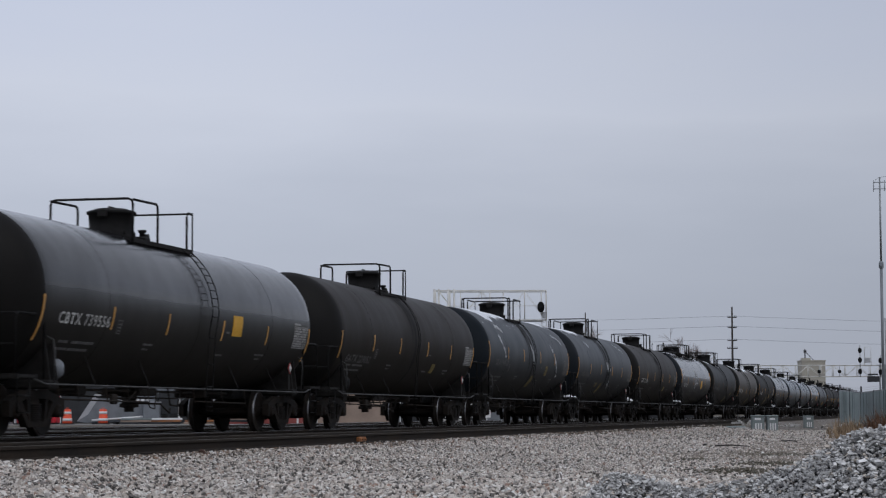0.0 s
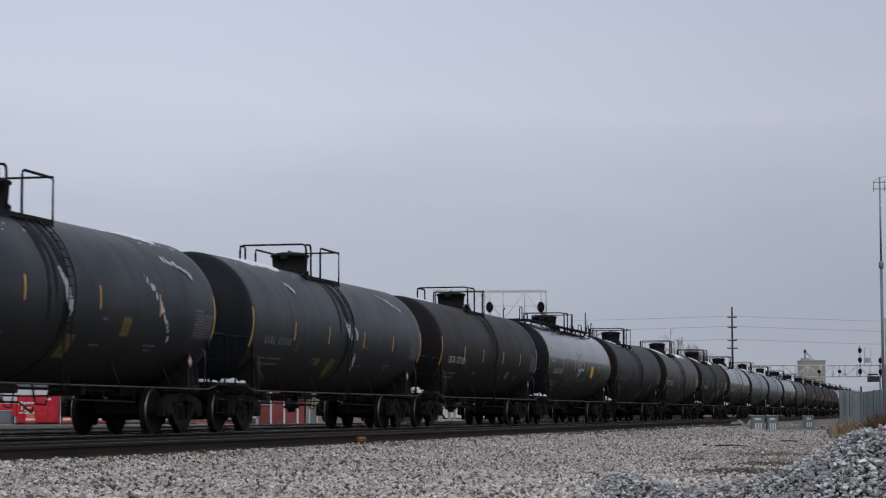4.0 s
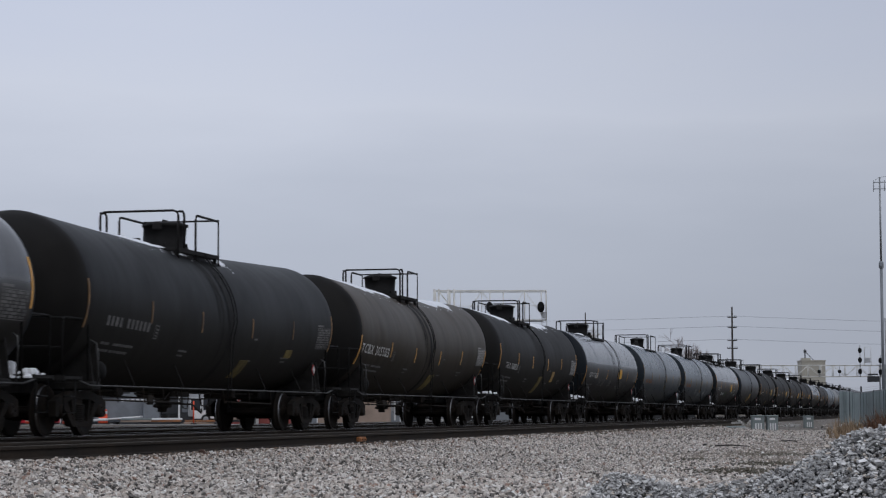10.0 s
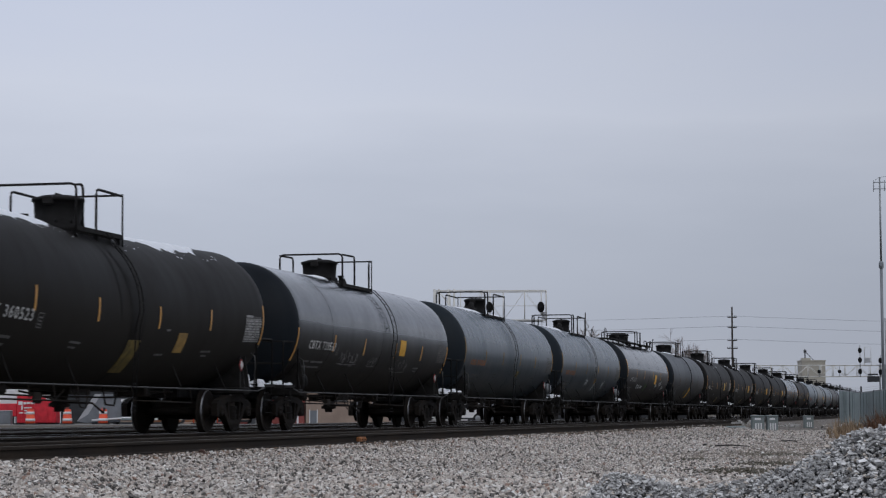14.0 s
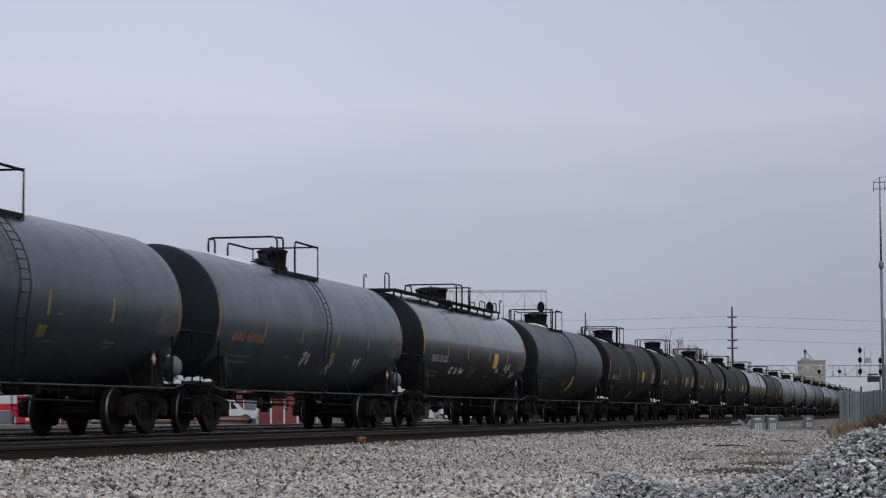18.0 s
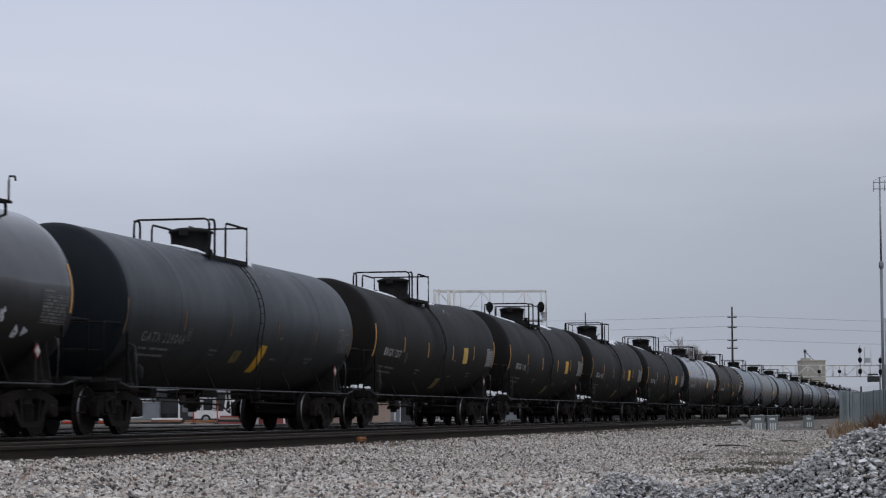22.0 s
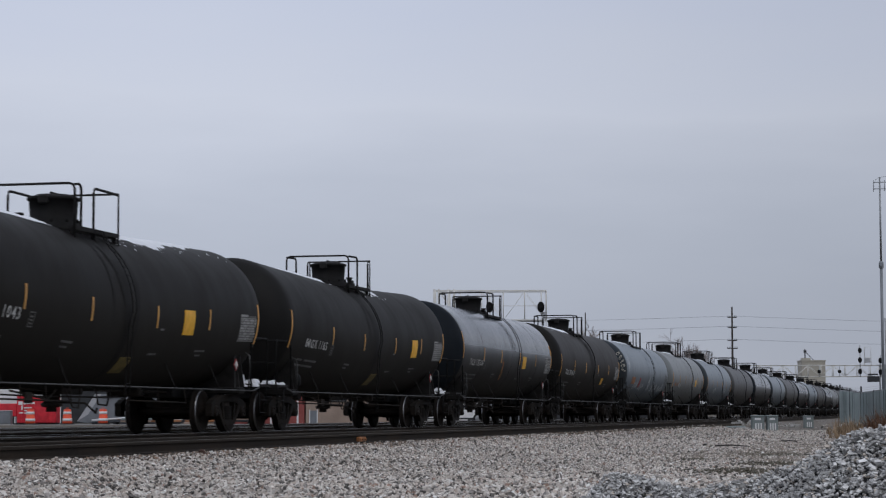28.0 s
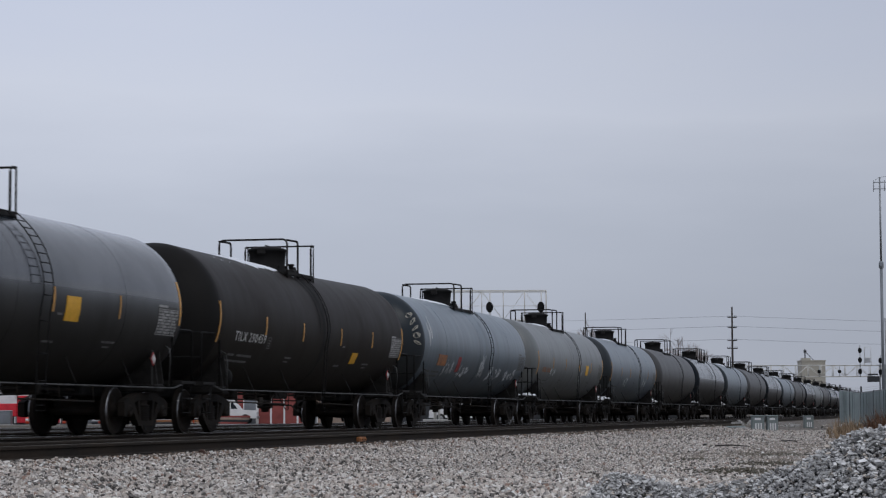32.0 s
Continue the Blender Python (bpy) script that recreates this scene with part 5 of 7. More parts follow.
        part("cradle", cached(("cradle",), lambda: Mesh().box((-0.22, -0.17, -0.30), (-0.15, 0.17, -0.14)).box((0.15, -0.17, -0.30), (0.22, 0.17, -0.14))), MAT["steel"], rt)
    if spec.get("end_snow", False):
        for k, (x, y, z, w, h) in enumerate(((1.08, 8.42, 1.06, 0.16, 0.12), (0.2, 8.5, 1.06, 0.16, 0.16), (1.12, -8.40, 1.06, 0.15, 0.10), (0.45, -8.45, 1.06, 0.16, 0.16), (1.2, 7.6, 0.99, 0.13, 0.07),
                                             (0.12, 9.02, 0.89, 0.11, 0.12), (-0.1, -9.0, 0.90, 0.11, 0.12), (0.72, 8.36, 1.06, 0.13, 0.22))):
            tagged(part("snow_clump", cached(("end_snow", k), lambda: snow_lump(k + 5, w, h)), MAT["snow"], car, "clump of snow on the end platform", at=pose(x, y, z, 0, 0, 40 * k)), kind="stuff")
    return car


def hash_seed(text, k):
    return sum(ord(c) * (i + 3) for i, c in enumerate(text)) % 9973 + 101 * k
# the train, from its front to its far end: place of each car's rear shell end along the track at 0 s, and its look
K = 0.19
CARS = [
    (12.8, dict(label="sooty black tank car with a top platform", paint="black")),
    (31.2, dict(label="sooty black tank car with a top platform", paint="black")),
    (49.6, dict(label="charcoal tank car with white number and yellow panel", paint="charcoal", drop=0.14, ends=(-0.57, -0.03), data="stencil", numpos=-5.95, ladder_back=0.9, number="CBTX 739556", cage=(-2.1, 1.35), dome=(-1.05, 0.46), placards=((2.45, -0.13, 0.62, 0.44, "placard"),), tankcol="grey")),
    (68.2, dict(label="brown sooted tank car with white number", paint="brown", num_a=-0.44, drop=0.05, ends=(-0.45, 0.02), data="stencil", numpos=-5.85, number="GATX 229052", numcol="stencil_dim", placards=((2.7, -0.50, 0.4, 0.3, "placard_dim"),))),
    (86.5, dict(label="blue-black tank car with snow and white graffiti", paint="navy", rear_hooks=True, num_a=-0.22, drop=-0.09, ends=(-0.34, 0.24), number="TILX 190860", numcol="stencil_dim", smears=((-5.5, 0.16, 0.7, 0.7), (-5.2, 0.62, 0.8, 0.2), (-0.05, 0.08, 0.3, 0.7), (0.1, 0.0, 0.25, 0.5), (4.6, 0.02, 1.3, 1.15), (6.2, 0.62, 1.2, 0.3)), snow=((-7.6, -0.3, 0.62, 1.5), (4.6, 7.4, 0.95, 1.5)), cage=(-1.4, 0.9), placards=((0.55, -0.62, 0.45, 0.5, "placard_dim"), (2.95, -0.30, 0.42, 0.36, "placard_dim")))),
    (104.75, dict(label="blue-black tank car with sprayed white marks", paint="navy", drop=0.02, num_a=-0.26, number="#9", numcol="stencil_dim", kink=0.0, rear_hooks=True, smears=((-0.1, 0.05, 0.35, 0.4), (0.15, 0.02, 0.3, 0.35), (0.75, -0.02, 0.15, 0.25), (1.05, -0.52, 0.2, 0.35), (-4.2, 0.62, 0.25, 0.25), (5.6, 0.72, 1.5, 0.55)), snow=((-7.4, -2.0, 0.95, 1.5),), end_snow=True, placards=((-0.9, -0.66, 0.5, 0.55, "placard_dim"), (-2.2, -0.55, 0.35, 0.2, "placard_dim")))),
    (123.2, dict(label="brown-black tank car with white number", paint="brown", drop=0.03, number="CBTX 737938", kink=0.0, snow=((-6.6, -3.5, 1.15, 1.5),), placards=((2.9, -0.5, 0.4, 0.25, "placard_dim"),), cage=(-1.2, 1.45), dome=(0.1, 0.46))),
    (141.55, dict(label="glossy grey-black tank car with full running board and graffiti", paint="gloss", ends=(-0.21, 0.36), kind="walk", number="SIOX 31057", smears=((4.95, -0.28, 0.5, 0.6, "green"), (5.1, -0.36, 0.6, -0.3, "placard_dim")), placards=((2.7, -0.20, 0.62, 0.5, "placard"),), scrawls=((-0.3, 0.0, 1.7, 1.15, 0), (-6.9, 0.16, 1, 1, 9), (-2.6, -0.42, 2.6, 0.55, 6), (0.2, -0.42, 2.2, 0.22, 5)), snow=((-6.8, -1.0, 1.0, 1.45),), cage=(-0.6, 1.5), dome=(-0.5, 0.5), end_snow=True)),
    (159.65, dict(label="dark grey tank car with raised centre band", paint="dim", rear_hooks=True, kink=K, number="#10", numcol="stencil_dim", snow=((-4.6, 1.0, 0.95, 1.5), (1.0, 2.2, 0.8, 1.45)), placards=((1.6, -0.72, 0.6, 0.5, "placard_dim"), (4.6, -0.45, 0.5, 0.2, "placard_dim")), cage=(-1.45, 1.1), dome=(0.1, 0.46))),
    (178.2, dict(label="dusty taupe tank car with raised centre band", paint="taupe", rear_hooks=True, drop=0.13, ends=(-0.58, -0.05), kink=K, numpos=-6.25, numsize=0.35, number="TCBX 305503", snow=((-7.4, 0.6, 0.85, 1.5), (1.0, 7.6, 0.85, 1.5)), marks=(-4.6, -1.8, 1.3, 4.3), placards=((1.0, -0.75, 0.7, 0.6, "placard_dim"),), data="stencil", cage=(-1.15, 1.0))),
    (196.46, dict(label="black tank car with snow on its crown", paint="black", rear_hooks=True, kink=K, number="TILX 360523", snow=((-7.4, -0.6, 0.9, 1.5), (0.5, 6.8, 0.85, 1.5)), marks=(-4.6, -1.8, 1.3, 4.3), placards=((0.2, -0.62, 0.62, 0.75, "placard_dim"), (2.75, -0.40, 0.5, 0.42, "yellow_faded")), data="stencil", end_snow=True, cage=(-1.35, 0.95))),
    (214.86, dict(label="glossy grey tank car with yellow panel", paint="silver", drop=0.14, ends=(-0.57, -0.03), number="CBTX 739563", placards=((2.3, -0.16, 0.62, 0.44, "placard"),), scrawls=((-3.0, -0.42, 1.8, 0.35, 5), (2.6, -0.48, 1.6, 0.4, 4), (-0.6, -0.46, 0.8, 0.25, 4)), snow=((-3.0, -0.8, 1.15, 1.5),), cage=(-1.7, 1.3), dome=(-0.9, 0.46), end_snow=True)),
    (233.2, dict(label="blue-grey tank car with faded orange number", paint="blue", rear_hooks=True, drop=0.04, ends=(-0.29, 0.24), ladder_back=1.8, marks=(-4.65, -1.75, 1.35, 4.25), number="#10", numcol="orange_txt", cage=(-1.75, 1.7), dome=(0.6, 0.36), valve="side", placards=((1.3, -0.45, 0.34, 0.22, "placard_dim"),), snow=((-4.5, -0.5, 1.0, 1.5), (1.8, 2.8, 0.8, 1.4)), rear_tank=True, end_snow=True)),
    (251.26, dict(label="blue-grey tank car with faded orange number and scrawls", paint="blue", rear_hooks=True, drop=0.04, ends=(-0.29, 0.24), ladder_back=1.8, marks=(-4.65, -1.75, 1.35, 4.25), number="#10", numcol="orange_txt", cage=(-1.75, 1.7), dome=(0.6, 0.36), valve="side", placards=((1.2, -0.45, 0.34, 0.25, "yellow_faded"),), scrawls=((-1.0, -0.50, 0.7, 0.5, 2), (1.3, -0.62, 0.6, 0.55, 2), (3.6, -0.58, 0.6, 0.5, 2)), snow=((-6.0, -1.0, 1.0, 1.5),), rear_tank=True, end_snow=True)),
    (269.66, dict(label="glossy grey tank car with full running board", paint="gloss", ends=(-0.21, 0.36), kind="walk", number="SIOX 31120", smears=((-0.8, -0.50, 0.5, 0.35, "green"), (-0.75, -0.52, 0.5, -0.3, "green"), (-0.6, -0.46, 0.6, 0.05, "green")), numcol="stencil", placards=((2.65, -0.2, 0.62, 0.5, "placard"),), scrawls=((-3.0, -0.50, 2.3, 0.3, 3), (-0.9, -0.52, 0.7, 0.35, 1.5), (3.2, -0.42, 0.7, 0.25, 2), (4.8, -0.36, 1.0, 0.45, 3), (6.0, -0.5, 0.7, 0.3, 2)), snow=((-6.8, -0.5, 1.05, 1.45),), cage=(-0.6, 1.5), dome=(-0.5, 0.5))),
    (287.98, dict(label="dull slate-grey tank car with yellow angled panel", paint="slate", rear_hooks=True, drop=0.06, ends=(-0.38, 0.06), num_a=-0.40, kink=0.0, number="GATX 226048", numcol="stencil_dim", placards=((-0.9, -0.58, 0.5, 0.3, "placard_dim"), (0.75, -0.60, 0.45, 0.72, "placard"),), snow=((1.2, 2.6, 0.8, 1.4), (-3.0, 0.6, 1.0, 1.5)), cage=(-1.4, 1.2))),
    (306.08, dict(label="black tank car with white number and pale yellow panel", paint="black", rear_hooks=True, kink=K, numpos=-5.85, number="BRGX 1217", placards=((3.35, -0.13, 0.62, 0.5, "placard_pale"), (0.6, -0.75, 0.6, 0.4, "placard_dim")), snow=((-5.5, 0.2, 1.2, 1.5), (0.5, 3.6, 0.8, 1.5)), data="stencil", cage=(-1.45, 1.0), dome=(0.0, 0.46), end_snow=True)),
    (324.58, dict(label="black tank car with white number and yellow panel", paint="black", kink=K, number="BRGX 1196", marks=(-4.5, -1.5, 1.8, 4.8), placards=((3.9, -0.13, 0.62, 0.5, "placard"), (0.6, -0.75, 0.6, 0.4, "placard_dim")), snow=((-5.5, 0.2, 1.2, 1.5), (0.6, 2.4, 0.95, 1.5), (3.5, 5.5, 1.0, 1.5)), data="stencil", cage=(-0.85, 1.35), dome=(0.2, 0.46), end_snow=True)),
    (343.0, dict(label="black tank car with white number and yellow panel", paint="black", rear_hooks=True, kink=K, number="BRGX 1043", placards=((3.35, -0.13, 0.62, 0.5, "placard"), (0.6, -0.75, 0.6, 0.4, "placard_dim")), snow=((-6.5, 0.2, 1.2, 1.5), (0.6, 7.4, 0.9, 1.5)), data="stencil", cage=(-1.05, 1.1), dome=(0.0, 0.46), end_snow=True)),
    (361.22, dict(label="black tank car with white number and yellow panel", paint="black", kink=K, number="BRGX 1165", marks=(-4.3, -1.3, 2.0, 5.0), placards=((4.2, -0.13, 0.62, 0.5, "placard"), (0.6, -0.75, 0.6, 0.4, "placard_dim")), snow=((-6.0, 0.0, 1.2, 1.5), (1.0, 3.2, 0.8, 1.5)), data="stencil", cage=(-0.55, 1.65), dome=(0.5, 0.46), end_snow=True)),
    (379.8, dict(label="glossy grey tank car with white number", paint="silver", ends=(-0.21, 0.34), number="TILX 192107", smears=((-1.3, -0.40, 0.25, 0.7, "orange_txt"), (-1.2, -0.45, 0.4, 0.3, "placard_dim")), placards=((2.4, -0.16, 0.62, 0.44, "placard"),), data="stencil", cage=(-1.0, 1.4), dome=(-0.2, 0.46))),
    (397.92, dict(label="brown-black tank car with white number", paint="brown", number="TILX 290459", kink=K * 0.4, placards=((3.1, -0.42, 0.5, 0.3, "placard"),), snow=((-6.0, 0.8, 1.0, 1.5),), data="stencil", cage=(-1.0, 1.25), dome=(0.15, 0.46))),
    (416.3, dict(label="pale blue-grey tank car with large graffiti", paint="paleblue", scrawls=((-7.0, 0.28, 0.7, 1.0, 2), (-4.2, -0.45, 1.4, 0.6, 3), (-2.0, -0.50, 1.6, 0.5, 3), (0.6, -0.35, 0.8, 0.9, 3), (3.0, -0.50, 2.2, 0.55, 3), (5.6, -0.50, 2.0, 0.5, 3)), placards=((-5.3, -0.30, 1.1, 0.34, "orange_txt"), (-2.9, -0.36, 0.4, 0.5, "hazard")), snow=((-4.5, 1.4, 1.2, 1.5),), cage=(-1.0, 1.8), dome=(0.3, 0.46), stripes=False, head_tag=True)),
    (434.7, dict(label="pale grey tank car with sprayed tag", paint="palegrey", scrawls=((2.2, -0.35, 0.8, 0.6, 1), (-4.6, -0.3, 1.2, 0.3, 2)), number="#8", numcol="orange_txt", cage=(-1.2, 1.4), snow=((-3.0, 0.6, 1.0, 1.5),), end_snow=True)),
    (453.2, dict(label="pale blue-grey tank car with white scribbles", paint="paleblue", scrawls=((-3.0, -0.4, 1.4, 0.5, 2), (3.6, -0.4, 1.4, 0.6, 2)), placards=(), cage=(-1.2, 1.4), snow=((-3.0, 0.6, 1.0, 1.5),), end_snow=True)),
    (471.6, dict(label="dusty mid-grey tank car with dull streaks", paint="dusty", stripes=False, placards=(), cage=(-1.4, 1.2))),
]
FAR = ["silver", "paleblue", "dusty", "silver", "paleblue", "dusty", "silver", "palegrey", "dusty", "silver", "silver", "taupe", "silver", "blue", "dusty", "black", "silver", "dim", "brown", "black"]
WORDS = dict(palegrey="pale tan-grey", dusty="dusty mid-grey", silver="glossy grey", blue="blue-grey", brown="brown sooted", taupe="dusty taupe", paleblue="pale blue-grey", charcoal="charcoal", black="sooty black", dim="dull dark grey")
TRAIN = []
for rear, spec in CARS:
    car = tank_car(spec)
    car.matrix_basis = pose(TRACK_X, rear - 7.85, 0)
    TRAIN.append((car, rear - 7.85))
for k in range(20):
    p = FAR[k]
    rear = 471.6 + 18.4 * (k + 1)
    car = tank_car(dict(label=WORDS[p] + " tank car far down the train", paint=p, kink=K if p in ("brown", "taupe", "black") else 0.0, stripes=False, end_snow=k % 2 == 0, snow=((-4.0, 1.0, 1.0, 1.5),) if k % 3 == 1 else (), placards=()))
    car.matrix_basis = pose(TRACK_X, rear - 7.85, 0)
    TRAIN.append((car, rear - 7.85))
# ---- loose stone ----
def ico():
    p = (1 + 5 ** 0.5) / 2
    v = np.array([(-1, p, 0), (1, p, 0), (-1, -p, 0), (1, -p, 0), (0, -1, p), (0, 1, p), (0, -1, -p), (0, 1, -p), (p, 0, -1), (p, 0, 1), (-p, 0, -1), (-p, 0, 1)], float)
    f = [(0, 11, 5), (0, 5, 1), (0, 1, 7), (0, 7, 10), (0, 10, 11), (1, 5, 9), (5, 11, 4), (11, 10, 2), (10, 7, 6), (7, 1, 8), (3, 9, 4), (3, 4, 2), (3, 2, 6), (3, 6, 8), (3, 8, 9), (4, 9, 5), (2, 4, 11), (6, 2, 10), (8, 6, 7), (9, 8, 1)]
    return v / np.linalg.norm(v[0]), np.array(f)


def shard():
    """A split stone: a block whose corners are pushed about."""
    v = np.array([(x, y, z) for z in (-1, 1) for y in (-1, 1) for x in (-1, 1)], float) * 0.64
    f = [(0, 2, 3), (0, 3, 1), (4, 5, 7), (4, 7, 6), (0, 1, 5), (0, 5, 4), (2, 6, 7), (2, 7, 3), (0, 4, 6), (0, 6, 2), (1, 3, 7), (1, 7, 5)]
    return v, np.array(f)


def octa():
    v = np.array([(1, 0, 0), (-1, 0, 0), (0, 1, 0), (0, -1, 0), (0, 0, 1), (0, 0, -1)], float)
    f = [(0, 2, 4), (2, 1, 4), (1, 3, 4), (3, 0, 4), (2, 0, 5), (1, 2, 5), (3, 1, 5), (0, 3, 5)]
    return v, np.array(f)


def stones(name, pts, sizes, base, material, seed, flat=0.7):
    """One mesh of many crushed stones at the given places."""
    rng = np.random.default_rng(seed)
    bv, bf = base
    n, k = len(pts), len(bv)
    q = rng.normal(size=(n, 4))
    q /= np.linalg.norm(q, axis=1)[:, None]
    w, x, y, z = q.T
    rot = np.stack([np.stack([1 - 2 * (y * y + z * z), 2 * (x * y - w * z), 2 * (x * z + w * y)], 1),
                    np.stack([2 * (x * y + w * z), 1 - 2 * (x * x + z * z), 2 * (y * z - w * x)], 1),
                    np.stack([2 * (x * z - w * y), 2 * (y * z + w * x), 1 - 2 * (x * x + y * y)], 1)], 1)
    shape = bv[None] * rng.uniform(0.55, 1.3, (n, k, 1)) * rng.uniform([0.8, 0.5, 0.4], [1.3, 1.0, 0.8], (n, 3))[:, None, :]
    v = np.einsum("nij,nkj->nki", rot, shape) * (sizes / 2)[:, None, None]
    v[:, :, 2] *= flat + 0.2
    v += pts[:, None, :]
    f = (bf[None] + (np.arange(n) * k)[:, None, None]).reshape(-1, 3)
    me = bpy.data.meshes.new(name)
    me.vertices.add(n * k)
    me.vertices.foreach_set("co", v.reshape(-1).astype(np.float32))
    me.loops.add(f.size)
    me.loops.foreach_set("vertex_index", f.reshape(-1).astype(np.int32))
    me.polygons.add(len(f))
    me.polygons.foreach_set("loop_start", (np.arange(len(f)) * 3).astype(np.int32))
    me.polygons.foreach_set("use_smooth", np.zeros(len(f), dtype=bool))
    me.update(calc_edges=True)
    me.materials.append(material)
    return new(name, me)


# ---- far side of the tracks ----
def slab(name, label, category, pts, z0, z1, material, kind=""):
    """A flat slab over a polygon on the ground."""
    k = len(pts)
    m = Mesh().add([(x, y, z0) for x, y in pts] + [(x, y, z1) for x, y in pts],
                   [tuple(range(k - 1, -1, -1)), tuple(range(k, 2 * k))] + [(i, (i + 1) % k, k + (i + 1) % k, k + i) for i in range(k)])
    return tagged(part(name, m, material), label, category, kind=kind)


slab("pavement", "pale concrete pavement strip along the yard", "pavement", [(-90, 141.5), (-28, 156.2), (-28.4, 157.8), (-90.4, 143.1)], -0.40, -0.285, MAT["concrete"], "structure")
slab("road", "wet grey asphalt road behind the yard", "road", [(-150, 133), (-20, 163.5), (-24, 180), (-154, 150)], -0.40, -0.30, MAT["asphalt"], "structure")
ROW = math.degrees(math.atan2(0.66, 2.85))     # the row of things stands square to this bearing


def facing(x, y, z=-0.30):
    return (x, y, z)


def barrel(x, y):
    t = thing("traffic_barrel", "orange traffic barrel with white reflective bands", "traffic barrel", facing(x, y), group="traffic barrels")
    t.matrix_basis = t.matrix_basis @ Matrix.Diagonal((1.25, 1.25, 1.14, 1))
    part("body", cached(("barrel",), lambda: Mesh().lathe([(0.06, 0.30), (0.30, 0.29), (0.31, 0.27), (0.55, 0.265), (0.56, 0.25), (0.80, 0.245), (0.81, 0.23), (0.98, 0.225), (1.0, 0.18)], "z", 20)), MAT["orange"], t)
    for z, r in ((0.22, 0.296), (0.68, 0.252)):
        part("white_band", cached(("band", z), lambda: Mesh().lathe([(z, r), (z + 0.18, r - 0.004)], "z", 20)), MAT["white"], t, "white reflective band")
    part("rubber_base", cached(("bbase",), lambda: Mesh().lathe([(0, 0.42), (0.05, 0.42), (0.08, 0.34)], "z", 16)), MAT["rubber"], t)
    part("handle", cached(("bhandle",), lambda: Mesh().tube([(-0.09, 0, 0.99), (-0.09, 0, 1.09), (0.09, 0, 1.09), (0.09, 0, 0.99)], 0.02)), MAT["orange"], t)


for bx, by in ((-67.3, 153.2), (-64.6, 153.9), (-61.95, 154.5)):
    barrel(bx, by)


def red_box():
    t = thing("waste_compactor", "red steel compactor box with worn white lettering", "compactor", facing(-67.7, 155.5, -0.31), ROW)
    part("body", Mesh().box((-1.5, -0.6, 0.12), (1.48, 1.4, 2.22), 0.05), MAT["red"], t)
    part("front_hopper", Mesh().box((-2.9, -0.5, 0.62), (-1.52, 1.2, 1.62), 0.06), MAT["red"], t)
    for x in (-1.2, -0.2, 0.8, 1.3):
        part("rib", Mesh().box((x - 0.05, -0.66, 0.14), (x + 0.05, -0.605, 2.2), 0.01), MAT["red"], t)
    part("skid", Mesh().box((-2.8, -0.4, 0.0), (1.45, -0.2, 0.12)), MAT["dark"], t)
    part("skid", Mesh().box((-2.8, 1.0, 0.0), (1.45, 1.2, 0.12)), MAT["dark"], t)
    m = Mesh()
    for i, (x, z, w, h) in enumerate(((-1.38, 1.52, 0.34, 0.26), (-0.98, 1.55, 0.22, 0.18), (-0.72, 1.57, 0.26, 0.16), (-0.42, 1.58, 0.30, 0.15), (-1.15, 1.12, 0.12, 0.34), (-0.95, 1.24, 0.62, 0.10), (-0.95, 1.04, 0.5, 0.08), (-1.3, 0.86, 0.3, 0.08), (-0.9, 0.84, 0.6, 0.08), (0.72, 1.86, 0.42, 0.16))):
        m.box((x, -0.675, z), (x + w, -0.668, z + h))
    tagged(part("lettering", m, MAT["white"], t, "worn white lettering"), kind="stuff")
    return t


red_box()


def cabinet_box(name, label, x, y, z, w, d, h, material, turn):
    t = thing(name, label, "cabinet", (x, y, z), turn)
    part("body", Mesh().box((-w / 2, -d / 2, 0.05), (w / 2, d / 2, h - 0.06), 0.03), material, t)
    part("lid", Mesh().box((-w / 2 - 0.05, -d / 2 - 0.05, h - 0.06), (w / 2 + 0.05, d / 2 + 0.05, h), 0.02), MAT["palegrey"], t, "pale overhanging lid")
    part("door", Mesh().box((-w / 2 + 0.08, -d / 2 - 0.03, 0.12), (w / 2 - 0.08, -d / 2 - 0.004, h - 0.3), 0.01), material, t)
    part("plinth", Mesh().box((-w / 2 - 0.04, -d / 2 - 0.04, 0), (w / 2 + 0.04, d / 2 + 0.04, 0.05)), MAT["concrete"], t)
    return t


cabinet_box("switch_cabinet", "grey steel electrical cabinet on a concrete plinth", -69.2, 152.6, -0.30, 1.2, 0.8, 1.08, MAT["grey"], ROW)


